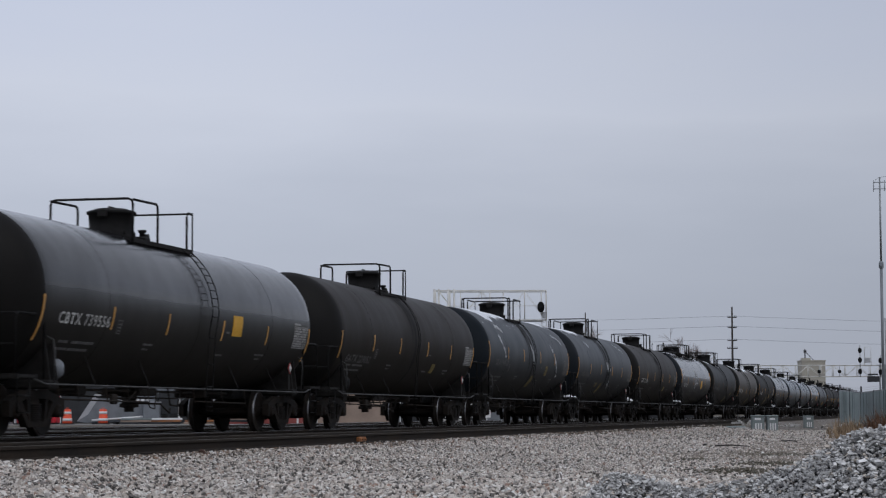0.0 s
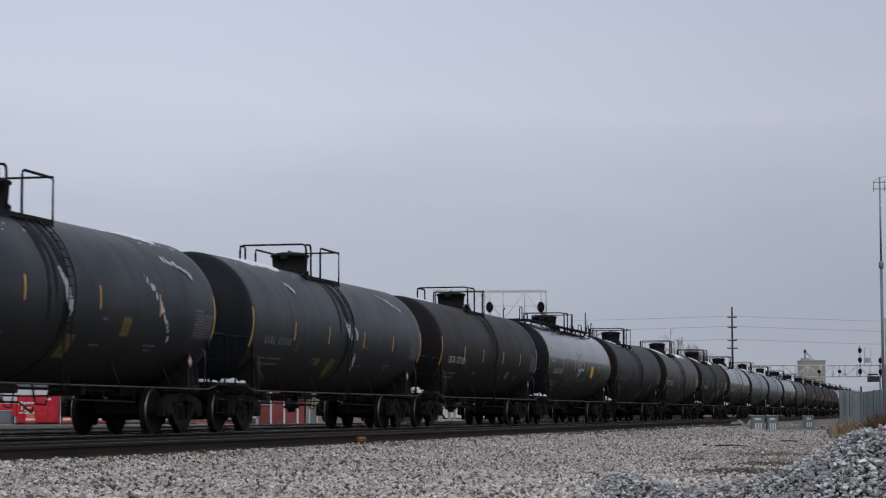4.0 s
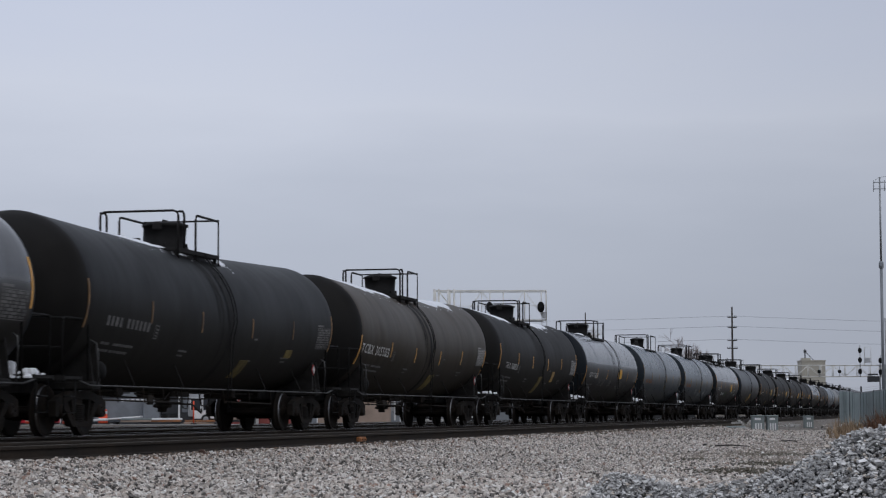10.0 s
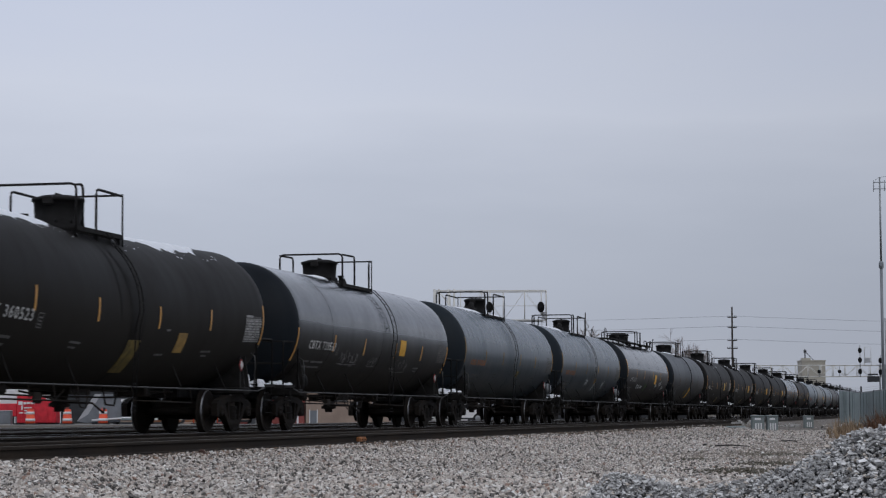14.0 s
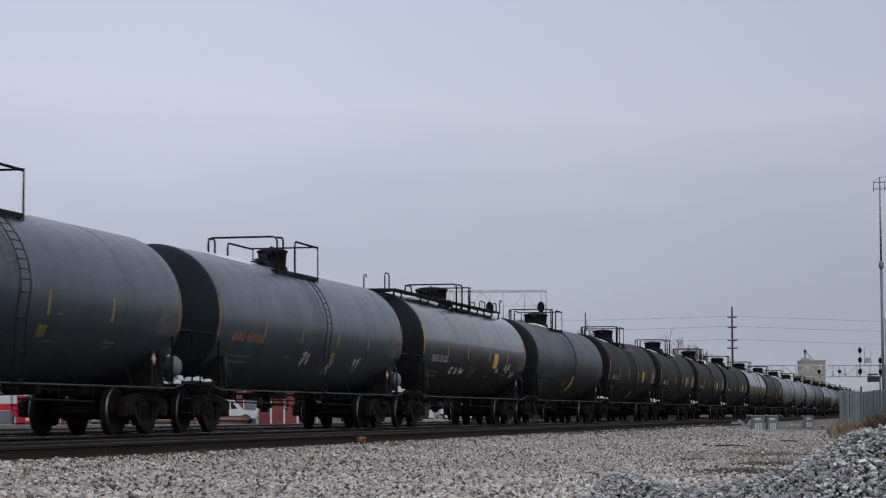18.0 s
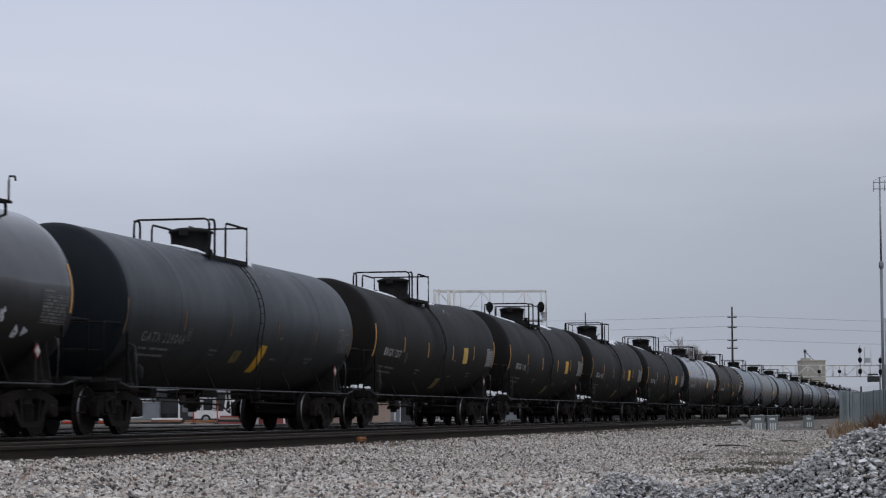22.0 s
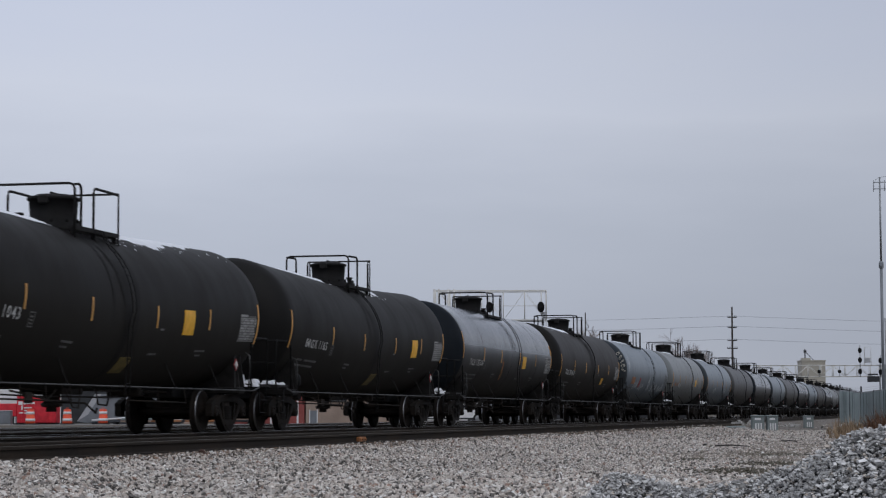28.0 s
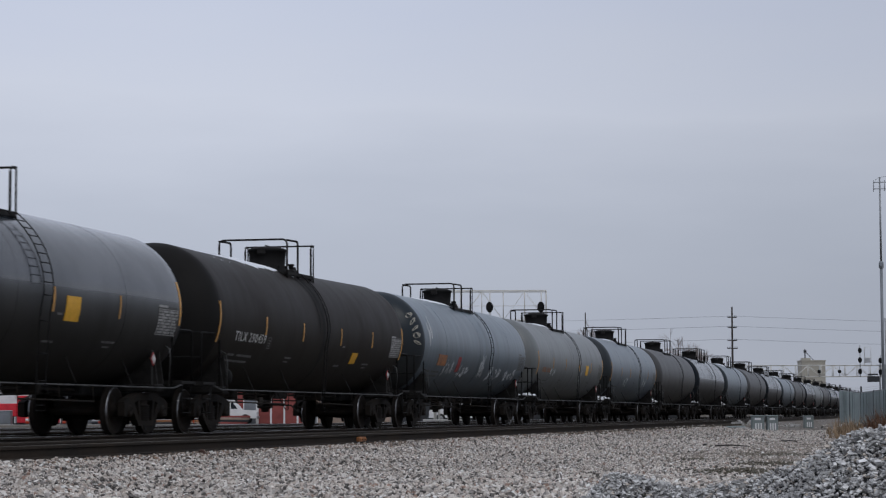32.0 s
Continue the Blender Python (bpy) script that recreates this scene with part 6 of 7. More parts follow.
def vehicle(label, x, y, z, turn, length, height, paint, bed, name="pickup_truck", category="truck"):
    """A parked vehicle seen side on: shaped body, cab, glass, lamps, wheels."""
    t = thing(name, label, category, (x, y, z), turn)
    L, H, W = length / 2, height, 0.95
    side = [(-L, 0.42), (-L, 0.95), (-L + 0.12, 1.02), (-L + 1.25, 1.08)]
    if bed:
        side += [(L * 0.05, 1.10), (L * 0.05, 0.98), (L - 0.05, 0.98), (L, 0.92), (L, 0.42)]
    else:
        side += [(L - 0.15, 1.08), (L, 0.95), (L, 0.42)]
    cabp = [(-L + 1.15, 1.06), (-L + 1.85, H), (L * 0.0 if bed else L - 0.25, H), (L * 0.05 if bed else L - 0.05, 1.06)]

    def ex(pts, w, inset=0.0):
        k = len(pts)
        return Mesh().add([(a, -w, b) for a, b in pts] + [(a, w, b) for a, b in pts], [tuple(range(k)), tuple(range(2 * k - 1, k - 1, -1))] + [(i, (i + 1) % k, k + (i + 1) % k, k + i) for i in range(k)])
    part("body", ex(side, W), paint, t)
    part("cab", ex(cabp, W - 0.1), paint, t)
    a, b = cabp[1][0] - 0.1, cabp[2][0] - 0.12
    part("side_window", ex([(cabp[0][0] + 0.32, 1.14), (a + 0.14, H - 0.1), ((a + b) / 2 - 0.04, H - 0.1), ((a + b) / 2 - 0.04, 1.14)], W - 0.09), MAT["glass"], t)
    part("side_window", ex([((a + b) / 2 + 0.05, 1.14), ((a + b) / 2 + 0.05, H - 0.1), (b, H - 0.1), (b + 0.05, 1.14)], W - 0.09), MAT["glass"], t)
    for s in (-1, 1):
        part("headlight", Mesh().box((-L - 0.02, s * 0.62 - 0.16, 0.74), (-L + 0.05, s * 0.62 + 0.16, 0.90), 0.02), MAT["palegrey"], t)
        part("tail_light", Mesh().box((L - 0.05, s * 0.75 - 0.08, 0.68), (L + 0.02, s * 0.75 + 0.08, 0.94), 0.02), MAT["red"], t)
        for wx in (-L + 0.85, L - 0.95):
            w = part("wheel", cached(("vwheel",), lambda: Mesh().lathe([(-0.12, 0.22), (-0.12, 0.34), (-0.07, 0.37), (0.07, 0.37), (0.12, 0.34), (0.12, 0.22)], "y", 20)), MAT["rubber"], t, at=(wx, s * (W - 0.08), 0.37))
            part("rim", cached(("vrim",), lambda: Mesh().lathe([(-0.125, 0.05), (-0.13, 0.2), (-0.10, 0.225), (0.10, 0.225), (0.13, 0.2), (0.125, 0.05)], "y", 14)), MAT["galv"], w)
    part("bumper", Mesh().box((-L - 0.08, -W, 0.40), (-L + 0.02, W, 0.58), 0.03), MAT["galv"], t)
    return t


vehicle("white car parked beyond the tracks", -35.4, 159.6, -0.30, ROW, 4.6, 1.5, MAT["white"], False, "car", "car")


def hopper():
    """Grey steel bin with sloped front, standing on the road."""
    t = thing("steel_bin", "grey sheet-steel bin with a pale sloping end", "bin", facing(-61.55, 156.7, -0.3), ROW)
    pts = [(-3.0, 0.22), (-1.65, 2.30), (2.95, 2.36), (2.95, 0.30), (-2.4, 0.12)]
    k = len(pts)
    m = Mesh().add([(a, -1.0, b) for a, b in pts] + [(a, 1.1, b) for a, b in pts], [tuple(range(k)), tuple(range(2 * k - 1, k - 1, -1))] + [(i, (i + 1) % k, k + (i + 1) % k, k + i) for i in range(k)])
    part("body", m, MAT["grey"], t)
    part("sloping_end", Mesh().add([(-3.02, -1.02, 0.26), (-1.67, -1.02, 2.30), (-1.2, -1.03, 2.30), (-2.2, -1.03, 0.75)], [(0, 1, 2, 3)]).add([(-3.03, -1.02, 0.24), (-1.68, -1.02, 2.32), (-1.68, 1.12, 2.32), (-3.03, 1.12, 0.24)], [(3, 2, 1, 0)]), MAT["palegrey"], t, "pale worn sloping plate")
    part("bottom_rail", Mesh().tube([(-1.9, -1.08, 0.28), (2.9, -1.08, 0.62)], 0.09, 8), MAT["white"], t, "white pipe rail")
    m = Mesh()
    for i in range(6):
        m.box((0.3 + 0.38 * i, -1.03, 1.72), (0.56 + 0.38 * i, -1.008, 1.92))
    tagged(part("lettering", m, MAT["white"], t, "unreadable white lettering"), kind="stuff")
    part("top_rail", Mesh().box((-1.6, -1.06, 2.0), (2.97, -1.01, 2.08)), MAT["dark"], t)
    for x in (-1.8, -0.2, 1.4, 2.7):
        part("skid", Mesh().box((x - 0.12, -0.9, 0.0), (x + 0.12, 1.0, 0.16)), MAT["dark"], t)


hopper()


def trailer(x, y, w, h, z0, material, label, name="trailer"):
    t = thing(name, label, "trailer", (x, y, -0.30), ROW)
    part("box", Mesh().box((-w / 2, -1.2, z0), (w / 2, 1.2, h), 0.04), material, t)
    part("corner_post", Mesh().box((w / 2 - 0.02, -1.26, 0.2), (w / 2 + 0.12, -1.1, h), 0.02), MAT["white"], t)
    for wx in (-w / 4, w / 4):
        part("wheel", cached(("twheel",), lambda: Mesh().lathe([(-0.14, 0.2), (-0.14, 0.40), (0.14, 0.40), (0.14, 0.2)], "y", 18)), MAT["rubber"], t, at=(wx, -1.0, 0.40))
    return t


trailer(-71.2, 160.4, 5.6, 2.75, 1.0, MAT["white"], "white box trailer parked behind the compactor")
trailer(-57.8, 157.9, 1.5, 2.5, 0.75, MAT["dark"], "dark blue-black box trailer")
trailer(-59.5, 166.5, 9.0, 3.2, 0.9, MAT["grey"], "long grey semi-trailer parked on the road")
trailer(-48.0, 171.0, 9.0, 3.1, 0.9, MAT["palegrey"], "pale grey semi-trailer beyond the brick shed")


# separate meshes so that each colour stays its own
def barrier_stack(x, y, cols, label):
    t = thing("barrier_stack", label, "barriers", (x, y, -0.30), ROW)
    for k, c in enumerate(cols):
        part("beam", Mesh().box((-1.15, -0.12, 0), (1.15, 0.12, 0.15), 0.02), MAT[c], t, at=pose(0.08 * k, 0, 0.16 * k, 0, 0, 3 * (-1) ** k))


barrier_stack(-57.4, 155.6, ("dark", "orange_txt", "white"), "stack of faded orange and white barrier boards")
barrier_stack(-54.9, 156.2, ("tan", "orange_txt"), "low stack of weathered boards")
barrier_stack(-52.4, 156.6, ("brick", "dark", "tan", "brick"), "stack of red-brown timber boards")
barrier_stack(-59.6, 155.0, ("dark", "tan", "cabinet"), "stack of grey weathered boards")
cabinet_box("switch_cabinet", "tall grey steel cabinet beside the board stacks", -58.6, 156.0, -0.30, 1.25, 0.8, 1.7, MAT["grey"], ROW)
for px, py in ((-55.15, 155.7), (-53.4, 156.1)):
    t = thing("marker_post", "slim orange marker post with a rubber foot", "marker post", (px, py, -0.30), group="marker posts")
    part("post", Mesh().tube([(0, 0, 0.05), (0, 0, 1.75)], 0.055, 10), MAT["orange"], t)
    part("rubber_foot", Mesh().lathe([(0, 0.25), (0.05, 0.25), (0.09, 0.1)], "z", 12), MAT["rubber"], t)


def site_trailer(x, y):
    """White site trailer: clad box, windows with frames, door, wheels, steps."""
    t = thing("site_trailer", "white site office trailer with dark windows", "trailer", (x, y, -0.30), ROW)
    part("box", Mesh().box((-2.1, -1.1, 0.55), (2.1, 1.1, 2.75), 0.05), MAT["palegrey"], t)
    part("roof", Mesh().box((-2.18, -1.18, 2.75), (2.18, 1.18, 2.85), 0.02), MAT["white"], t)
    for wx in (-1.5, -0.55, 1.35):
        w = part("window", Mesh().box((wx - 0.36, -1.125, 1.05), (wx + 0.36, -1.105, 1.95), 0.005), MAT["glass"], t)
        part("frame", Mesh().box((wx - 0.42, -1.14, 0.98), (wx - 0.362, -1.104, 2.02)).box((wx + 0.362, -1.14, 0.98), (wx + 0.42, -1.104, 2.02)).box((wx - 0.36, -1.14, 1.952), (wx + 0.36, -1.104, 2.02)).box((wx - 0.36, -1.14, 0.98), (wx + 0.36, -1.104, 1.048)), MAT["white"], w)
    part("door", Mesh().box((0.1, -1.135, 0.6), (0.8, -1.104, 2.45), 0.01), MAT["dark"], t)
    part("skirt", Mesh().box((-2.05, -1.04, 0.0), (2.05, 1.04, 0.55)), MAT["dark"], t)
    part("step", Mesh().box((0.05, -1.75, 0.0), (0.85, -1.14, 0.28), 0.02), MAT["galv"], t)


site_trailer(-55.5, 162.0)
vehicle("white parked pickup truck behind the board stacks", -53.3, 157.9, -0.30, ROW + 180, 4.8, 1.82, MAT["white"], True)


def building(name, label, corners, z0, h, material, roof, doors=(), pilasters=0, windows=()):
    """A plain block with parapet, on a front line from a to b and a depth."""
    (ax, ay), (bx, by), depth = corners
    t = thing(name, label, "building", (ax, ay, z0), math.degrees(math.atan2(by - ay, bx - ax)))
    w = math.hypot(bx - ax, by - ay)
    part("wall", Mesh().box((0, 0, 0), (w, depth, h), 0.02), material, t)
    part("roof", Mesh().box((-0.15, -0.15, h), (w + 0.15, depth + 0.15, h + 0.22), 0.03), roof, t)
    for i in range(pilasters):
        x = w * (i + 0.5) / pilasters
        part("pilaster", Mesh().box((x - 0.07, -0.08, 0), (x + 0.07, -0.004, h), 0.01), MAT["white"], t, "narrow white strip")
    for x, ww, hh in doors:
        d = part("door", Mesh().box((x, -0.09, 0), (x + ww, -0.01, hh), 0.02), MAT["grey"], t)
        part("door_frame", Mesh().box((x - 0.08, -0.06, 0), (x - 0.005, -0.004, hh + 0.08)).box((x + ww + 0.005, -0.06, 0), (x + ww + 0.08, -0.004, hh + 0.08)), MAT["white"], d)
    for x, z, ww, hh in windows:
        p = part("window", Mesh().box((x, -0.05, z), (x + ww, -0.01, z + hh), 0.01), MAT["glass"], t)
        part("sill", Mesh().box((x - 0.06, -0.14, z - 0.08), (x + ww + 0.06, -0.004, z - 0.01)), MAT["concrete"], p)
    return t


building("brick_shed", "low red-painted brick shed with white strips", ((-53.0, 159.75), (-48.0, 160.95), 6), -0.30, 3.0, MAT["brick"], MAT["palegrey"], ((0.5, 0.9, 2.05),), 5, ((1.8, 1.5, 0.9, 0.8),))
building("block_building", "low tan block building", ((-47.9, 161.0), (-41.6, 162.5), 7), -0.30, 2.9, MAT["tan"], MAT["concrete"], ((0.35, 0.5, 1.0),), 0, ((1.6, 1.75, 1.6, 0.5),))
# added backdrops that hide bright sky in the gaps under the cars
building("warehouse", "long dull grey warehouse behind the road", ((-120, 172), (-62, 186), 25), -0.30, 5.2, MAT["dark"], MAT["grey"], ((10, 4, 4), (24, 4, 4), (40, 4, 4)))
building("warehouse", "long dark grey warehouse behind the yard", ((-58, 190), (-22, 199), 20), -0.30, 5.0, MAT["dark"], MAT["grey"], ((6, 4, 4), (18, 4, 4)))

# ---- signal structures ----
def truss(parent, p0, p1, depth_vec, height, bays, r, material):
    """A box truss between two ends: four chords, posts and diagonals."""
    a, b, dv, hv = Vector(p0), Vector(p1), Vector(depth_vec), Vector((0, 0, height))
    for o in (Vector(), dv):
        for h in (Vector(), hv):
            part("chord", Mesh().tube([a + o + h, b + o + h], r * 1.3, 6), material, parent)
        for i in range(bays + 1):
            q = a.lerp(b, i / bays) + o
            part("post", Mesh().tube([q, q + hv], r, 5), material, parent)
            if i < bays:
                q2 = a.lerp(b, (i + 1) / bays) + o
                part("brace", Mesh().tube([q + hv, q2] if i % 2 == 0 else [q, q2 + hv], r * 0.55, 5), material, parent)
    for i in range(bays + 1):
        q = a.lerp(b, i / bays) + hv
        part("cross_tie", Mesh().tube([q, q + dv], r * 0.8, 5), material, parent)


def oval(r):
    """Upright oval target plate with a rolled rim."""
    m = Mesh().lathe([(-0.07, r * 0.80), (-0.03, r * 0.84), (0.03, r * 0.84), (0.05, r * 0.6), (0.16, r * 0.55)], "y", 22)
    m.v = [(x, y, z * 1.5) for x, y, z in m.v]
    return m


def signal_head(parent, x, y, z, r=0.34, shape="round"):
    h = part("signal_head", cached(("shead", r, shape), lambda: Mesh().lathe([(-0.05, r), (0.03, r)], "y", 22) if shape == "round" else
                                   oval(r)), MAT["black"], parent, at=(x, y, z))
    part("hood", cached(("hood",), lambda: Mesh().lathe([(-0.30, 0.125), (-0.05, 0.115)], "y", 14)), MAT["black"], h)
    part("lens", cached(("slens",), lambda: Mesh().lathe([(-0.08, 0.09), (-0.06, 0.10)], "y", 14)), MAT["lens"], h)


def cantilever():
    """Aluminium cantilever signal structure over the yard tracks."""
    t = thing("signal_cantilever", "aged aluminium cantilever signal bridge with two black signal heads", "signal bridge", (-33.4, 142.0, -0.2))
    d = Vector((7.05, 1.65, 0))
    side = Vector((-0.25, 1.1, 0))
    truss(t, (0.5, 0, 6.92), (0.5 + d.x, d.y, 6.92), side, 1.93, 5, 0.022, MAT["alu"])
    for o in ((0.18, -0.05), (0.48, 0.0), (1.12, 0.14), (1.50, 0.2), (0.0, 1.05), (0.95, 1.25)):
        part("mast_leg", Mesh().tube([(o[0], o[1], 0), (o[0], o[1], 9.0)], 0.07, 8), MAT["alu"], t)
    for i in range(9):
        z = 0.6 + i * 0.93
        part("mast_brace", Mesh().tube([(0.48, 0.0, z), (1.12, 0.14, z + 0.85)] if i % 2 else [(1.12, 0.14, z), (0.48, 0.0, z + 0.85)], 0.03, 5), MAT["alu"], t)
    part("mid_rail", Mesh().tube([(0.5, -0.03, 7.86), (0.5 + d.x, d.y - 0.03, 7.86)], 0.018, 5), MAT["alu"], t)
    part("top_rail", Mesh().box((0.3, -0.09, 8.84), (7.75, 0.03, 8.94), 0.01), MAT["alu"], t, at=pose(0, 0, 0, 0, 0, math.degrees(math.atan2(d.y, d.x))))
    part("footing", Mesh().box((-0.5, -0.6, -0.1), (2.1, 1.7, 0.25), 0.03), MAT["concrete"], t)
    part("walkway", Mesh().box((0.6, 0.15, 6.82), (7.5, 0.9, 6.88)), MAT["galv"], t, at=pose(0, 0, 0, 0, 0, math.degrees(math.atan2(d.y, d.x))))
    for f in (0.478, 0.955):
        p = Vector((0.5, 0, 0)) + d * f
        signal_head(t, p.x, p.y - 0.25, 7.76, 0.29, "tall")
        part("hanger", Mesh().tube([(p.x, p.y - 0.12, 7.2), (p.x, p.y - 0.12, 8.8)], 0.04, 6), MAT["alu"], t)
    x, y = 0.5 + d.x, d.y
    m = part("ladder", Mesh().tube([(x + 0.02, y, 6.4), (x + 0.02, y, 8.85)], 0.02).tube([(x - 0.30, y - 0.07, 6.4), (x - 0.30, y - 0.07, 8.2)], 0.02), MAT["alu"], t)
    for i in range(6):
        part("rung", Mesh().tube([(x - 0.30, y - 0.07, 6.45 + 0.3 * i), (x + 0.02, y, 6.45 + 0.3 * i)], 0.016, 5), MAT["alu"], m)
    part("cable_box", Mesh().box((x - 0.25, y - 0.2, 7.0), (x - 0.02, y - 0.02, 7.45), 0.02), MAT["palegrey"], t)


cantilever()


def far_bridge():
    t = thing("signal_bridge", "pale steel signal bridge spanning all tracks", "signal bridge", (-31.6, 342.0, -0.3))
    e = (22.7, 5.25)
    truss(t, (0, 0, 6.45), (e[0], e[1], 6.42), (-0.25, 1.2, 0), 1.75, 12, 0.06, MAT["alu"])
    for q in ((0, 0), (e[0], e[1])):
        for o in ((-0.4, 0), (0.4, 0.1), (-0.5, 1.2), (0.3, 1.3)):
            part("leg", Mesh().tube([(q[0] + o[0], q[1] + o[1], 0), (q[0] + o[0], q[1] + o[1], 8.4)], 0.11, 8), MAT["galv"], t)
    for f in (0.572, 0.709):
        signal_head(t, e[0] * f, e[1] * f - 0.4, 7.2, 0.28)
        part("hanger", Mesh().tube([(e[0] * f, e[1] * f - 0.2, 6.4), (e[0] * f, e[1] * f - 0.2, 8.2)], 0.05, 6), MAT["galv"], t)
    for f, zs in ((0.848, (10.5, 9.0, 7.2)), (0.985, (8.9, 7.1))):
        x, y = e[0] * f, e[1] * f
        part("signal_mast", Mesh().tube([(x, y - 0.2, 6.3), (x, y - 0.2, max(zs) + 0.8)], 0.07, 8), MAT["galv"], t)
        for z in zs:
            signal_head(t, x, y - 0.4, z, 0.36, "tall")
    x, y = e[0] * 0.90, e[1] * 0.9
    part("cage_frame", Mesh().tube([(x - 0.5, y, 8.2), (x - 0.5, y, 11.0), (x + 0.5, y, 11.0), (x + 0.5, y, 8.2)], 0.05, 6).tube([(x - 0.5, y, 9.4), (x + 0.5, y, 9.4)], 0.04, 6), MAT["alu"], t)
    part("relay_box", Mesh().box((x - 0.5, y - 0.3, 8.6), (x + 0.4, y + 0.2, 9.3), 0.03), MAT["palegrey"], t)
    part("sign_board", Mesh().box((20.3, 4.6, 5.55), (22.2, 4.68, 6.45), 0.02), MAT["dark"], t, "dark sign panel")
    part("sign_board", Mesh().box((20.4, 4.6, 6.6), (22.0, 4.66, 6.85), 0.02), MAT["dark"], t, "dark sign panel")


far_bridge()

# ---- poles, mast and wires ----
def utility_pole(x, y, h, arms, label, turn=12.0, r=0.17):
    t = thing("utility_pole", label, "utility pole", (x, y, -0.4), turn, group="utility poles")
    part("shaft", Mesh().tube([(0, 0, 0), (0, 0, h * 0.5), (0, 0, h)], r, 10, r1=r * 0.6), MAT["pole"], t)
    for z, w in arms:
        a = part("crossarm", Mesh().box((-w, -0.07, z - 0.07), (w, 0.07, z + 0.07), 0.01), MAT["pole"], t)
        for s in (-0.92, -0.5, 0.5, 0.92):
            part("insulator", cached(("insul",), lambda: Mesh().lathe([(0, 0.03), (0.05, 0.07), (0.09, 0.05), (0.13, 0.075), (0.18, 0.03)], "z", 8)), MAT["grey"], a, at=(s * w, 0, z + 0.07))
    return t


ARMS = ((14.08, 0.62), (12.67, 0.62), (10.87, 0.66), (9.78, 0.7))
utility_pole(-28.1, 301.4, 15.55, ARMS, "tall weathered wooden utility pole with four crossarms", r=0.19)
utility_pole(38.0, 317.0, 15.4, ARMS, "tall wooden utility pole with crossarms", r=0.19)
utility_pole(-100.0, 284.0, 15.4, ARMS, "tall wooden utility pole with crossarms", r=0.19)
utility_pole(-47.9, 296.6, 14.8, (), "thin distant wooden pole", r=0.13)


def wire(a, b, sag, r=0.008):
    pts = [Vector(a).lerp(Vector(b), i / 16) - Vector((0, 0, sag * 4 * (i / 16) * (1 - i / 16))) for i in range(17)]
    tagged(part("overhead_wire", Mesh().tube(pts, r, 4), MAT["grey"]), "thin dark overhead wire between utility poles", "wire", group="overhead wires")


for z in (13.68, 12.27, 10.47):
    for s in (-0.5, 0.5):
        wire((-28.1 + s, 301.4, z + 0.2), (38.0 + s, 317.0, z - 1.0), 0.5)
        wire((-28.1 + s, 301.4, z + 0.2), (-100.0 + s, 284.0, z - 0.4), 0.5)


def radio_mast():
    t = thing("radio_mast", "tall slim grey steel radio mast with small antenna", "radio mast", (-2.60, 102.0, -0.46))
    part("lower_tube", Mesh().tube([(0, 0, 0), (0, 0, 7.75)], 0.066, 12), MAT["grey"], t)
    part("collar", Mesh().lathe([(7.5, 0.07), (7.55, 0.11), (7.78, 0.11), (7.85, 0.06)], "z", 12), MAT["grey"], t)
    part("upper_tube", Mesh().tube([(0, 0, 7.8), (0, 0, 11.75)], 0.05, 10, r1=0.035), MAT["galv"], t)
    for z in (11.22, 11.53):
        part("boom", Mesh().tube([(-0.28, 0, z), (0.5, 0.1, z)], 0.02, 6), MAT["galv"], t)
    for x in (-0.28, 0.22, 0.5):
        part("antenna_rod", Mesh().tube([(x, 0.02, 11.1), (x, 0.02, 11.62)], 0.018, 6), MAT["galv"], t)
    part("whip", Mesh().tube([(-0.2, 0, 11.62), (-0.05, 0, 11.75), (0.2, 0, 11.78), (0.45, 0.05, 11.80)], 0.008, 4), MAT["galv"], t)
    part("base", Mesh().box((-0.4, -0.4, -0.02), (0.4, 0.4, 0.18), 0.03), MAT["concrete"], t)
    part("conduit", Mesh().tube([(0.13, -0.03, 0.1), (0.13, -0.03, 5.2)], 0.025, 6), MAT["galv"], t)


radio_mast()

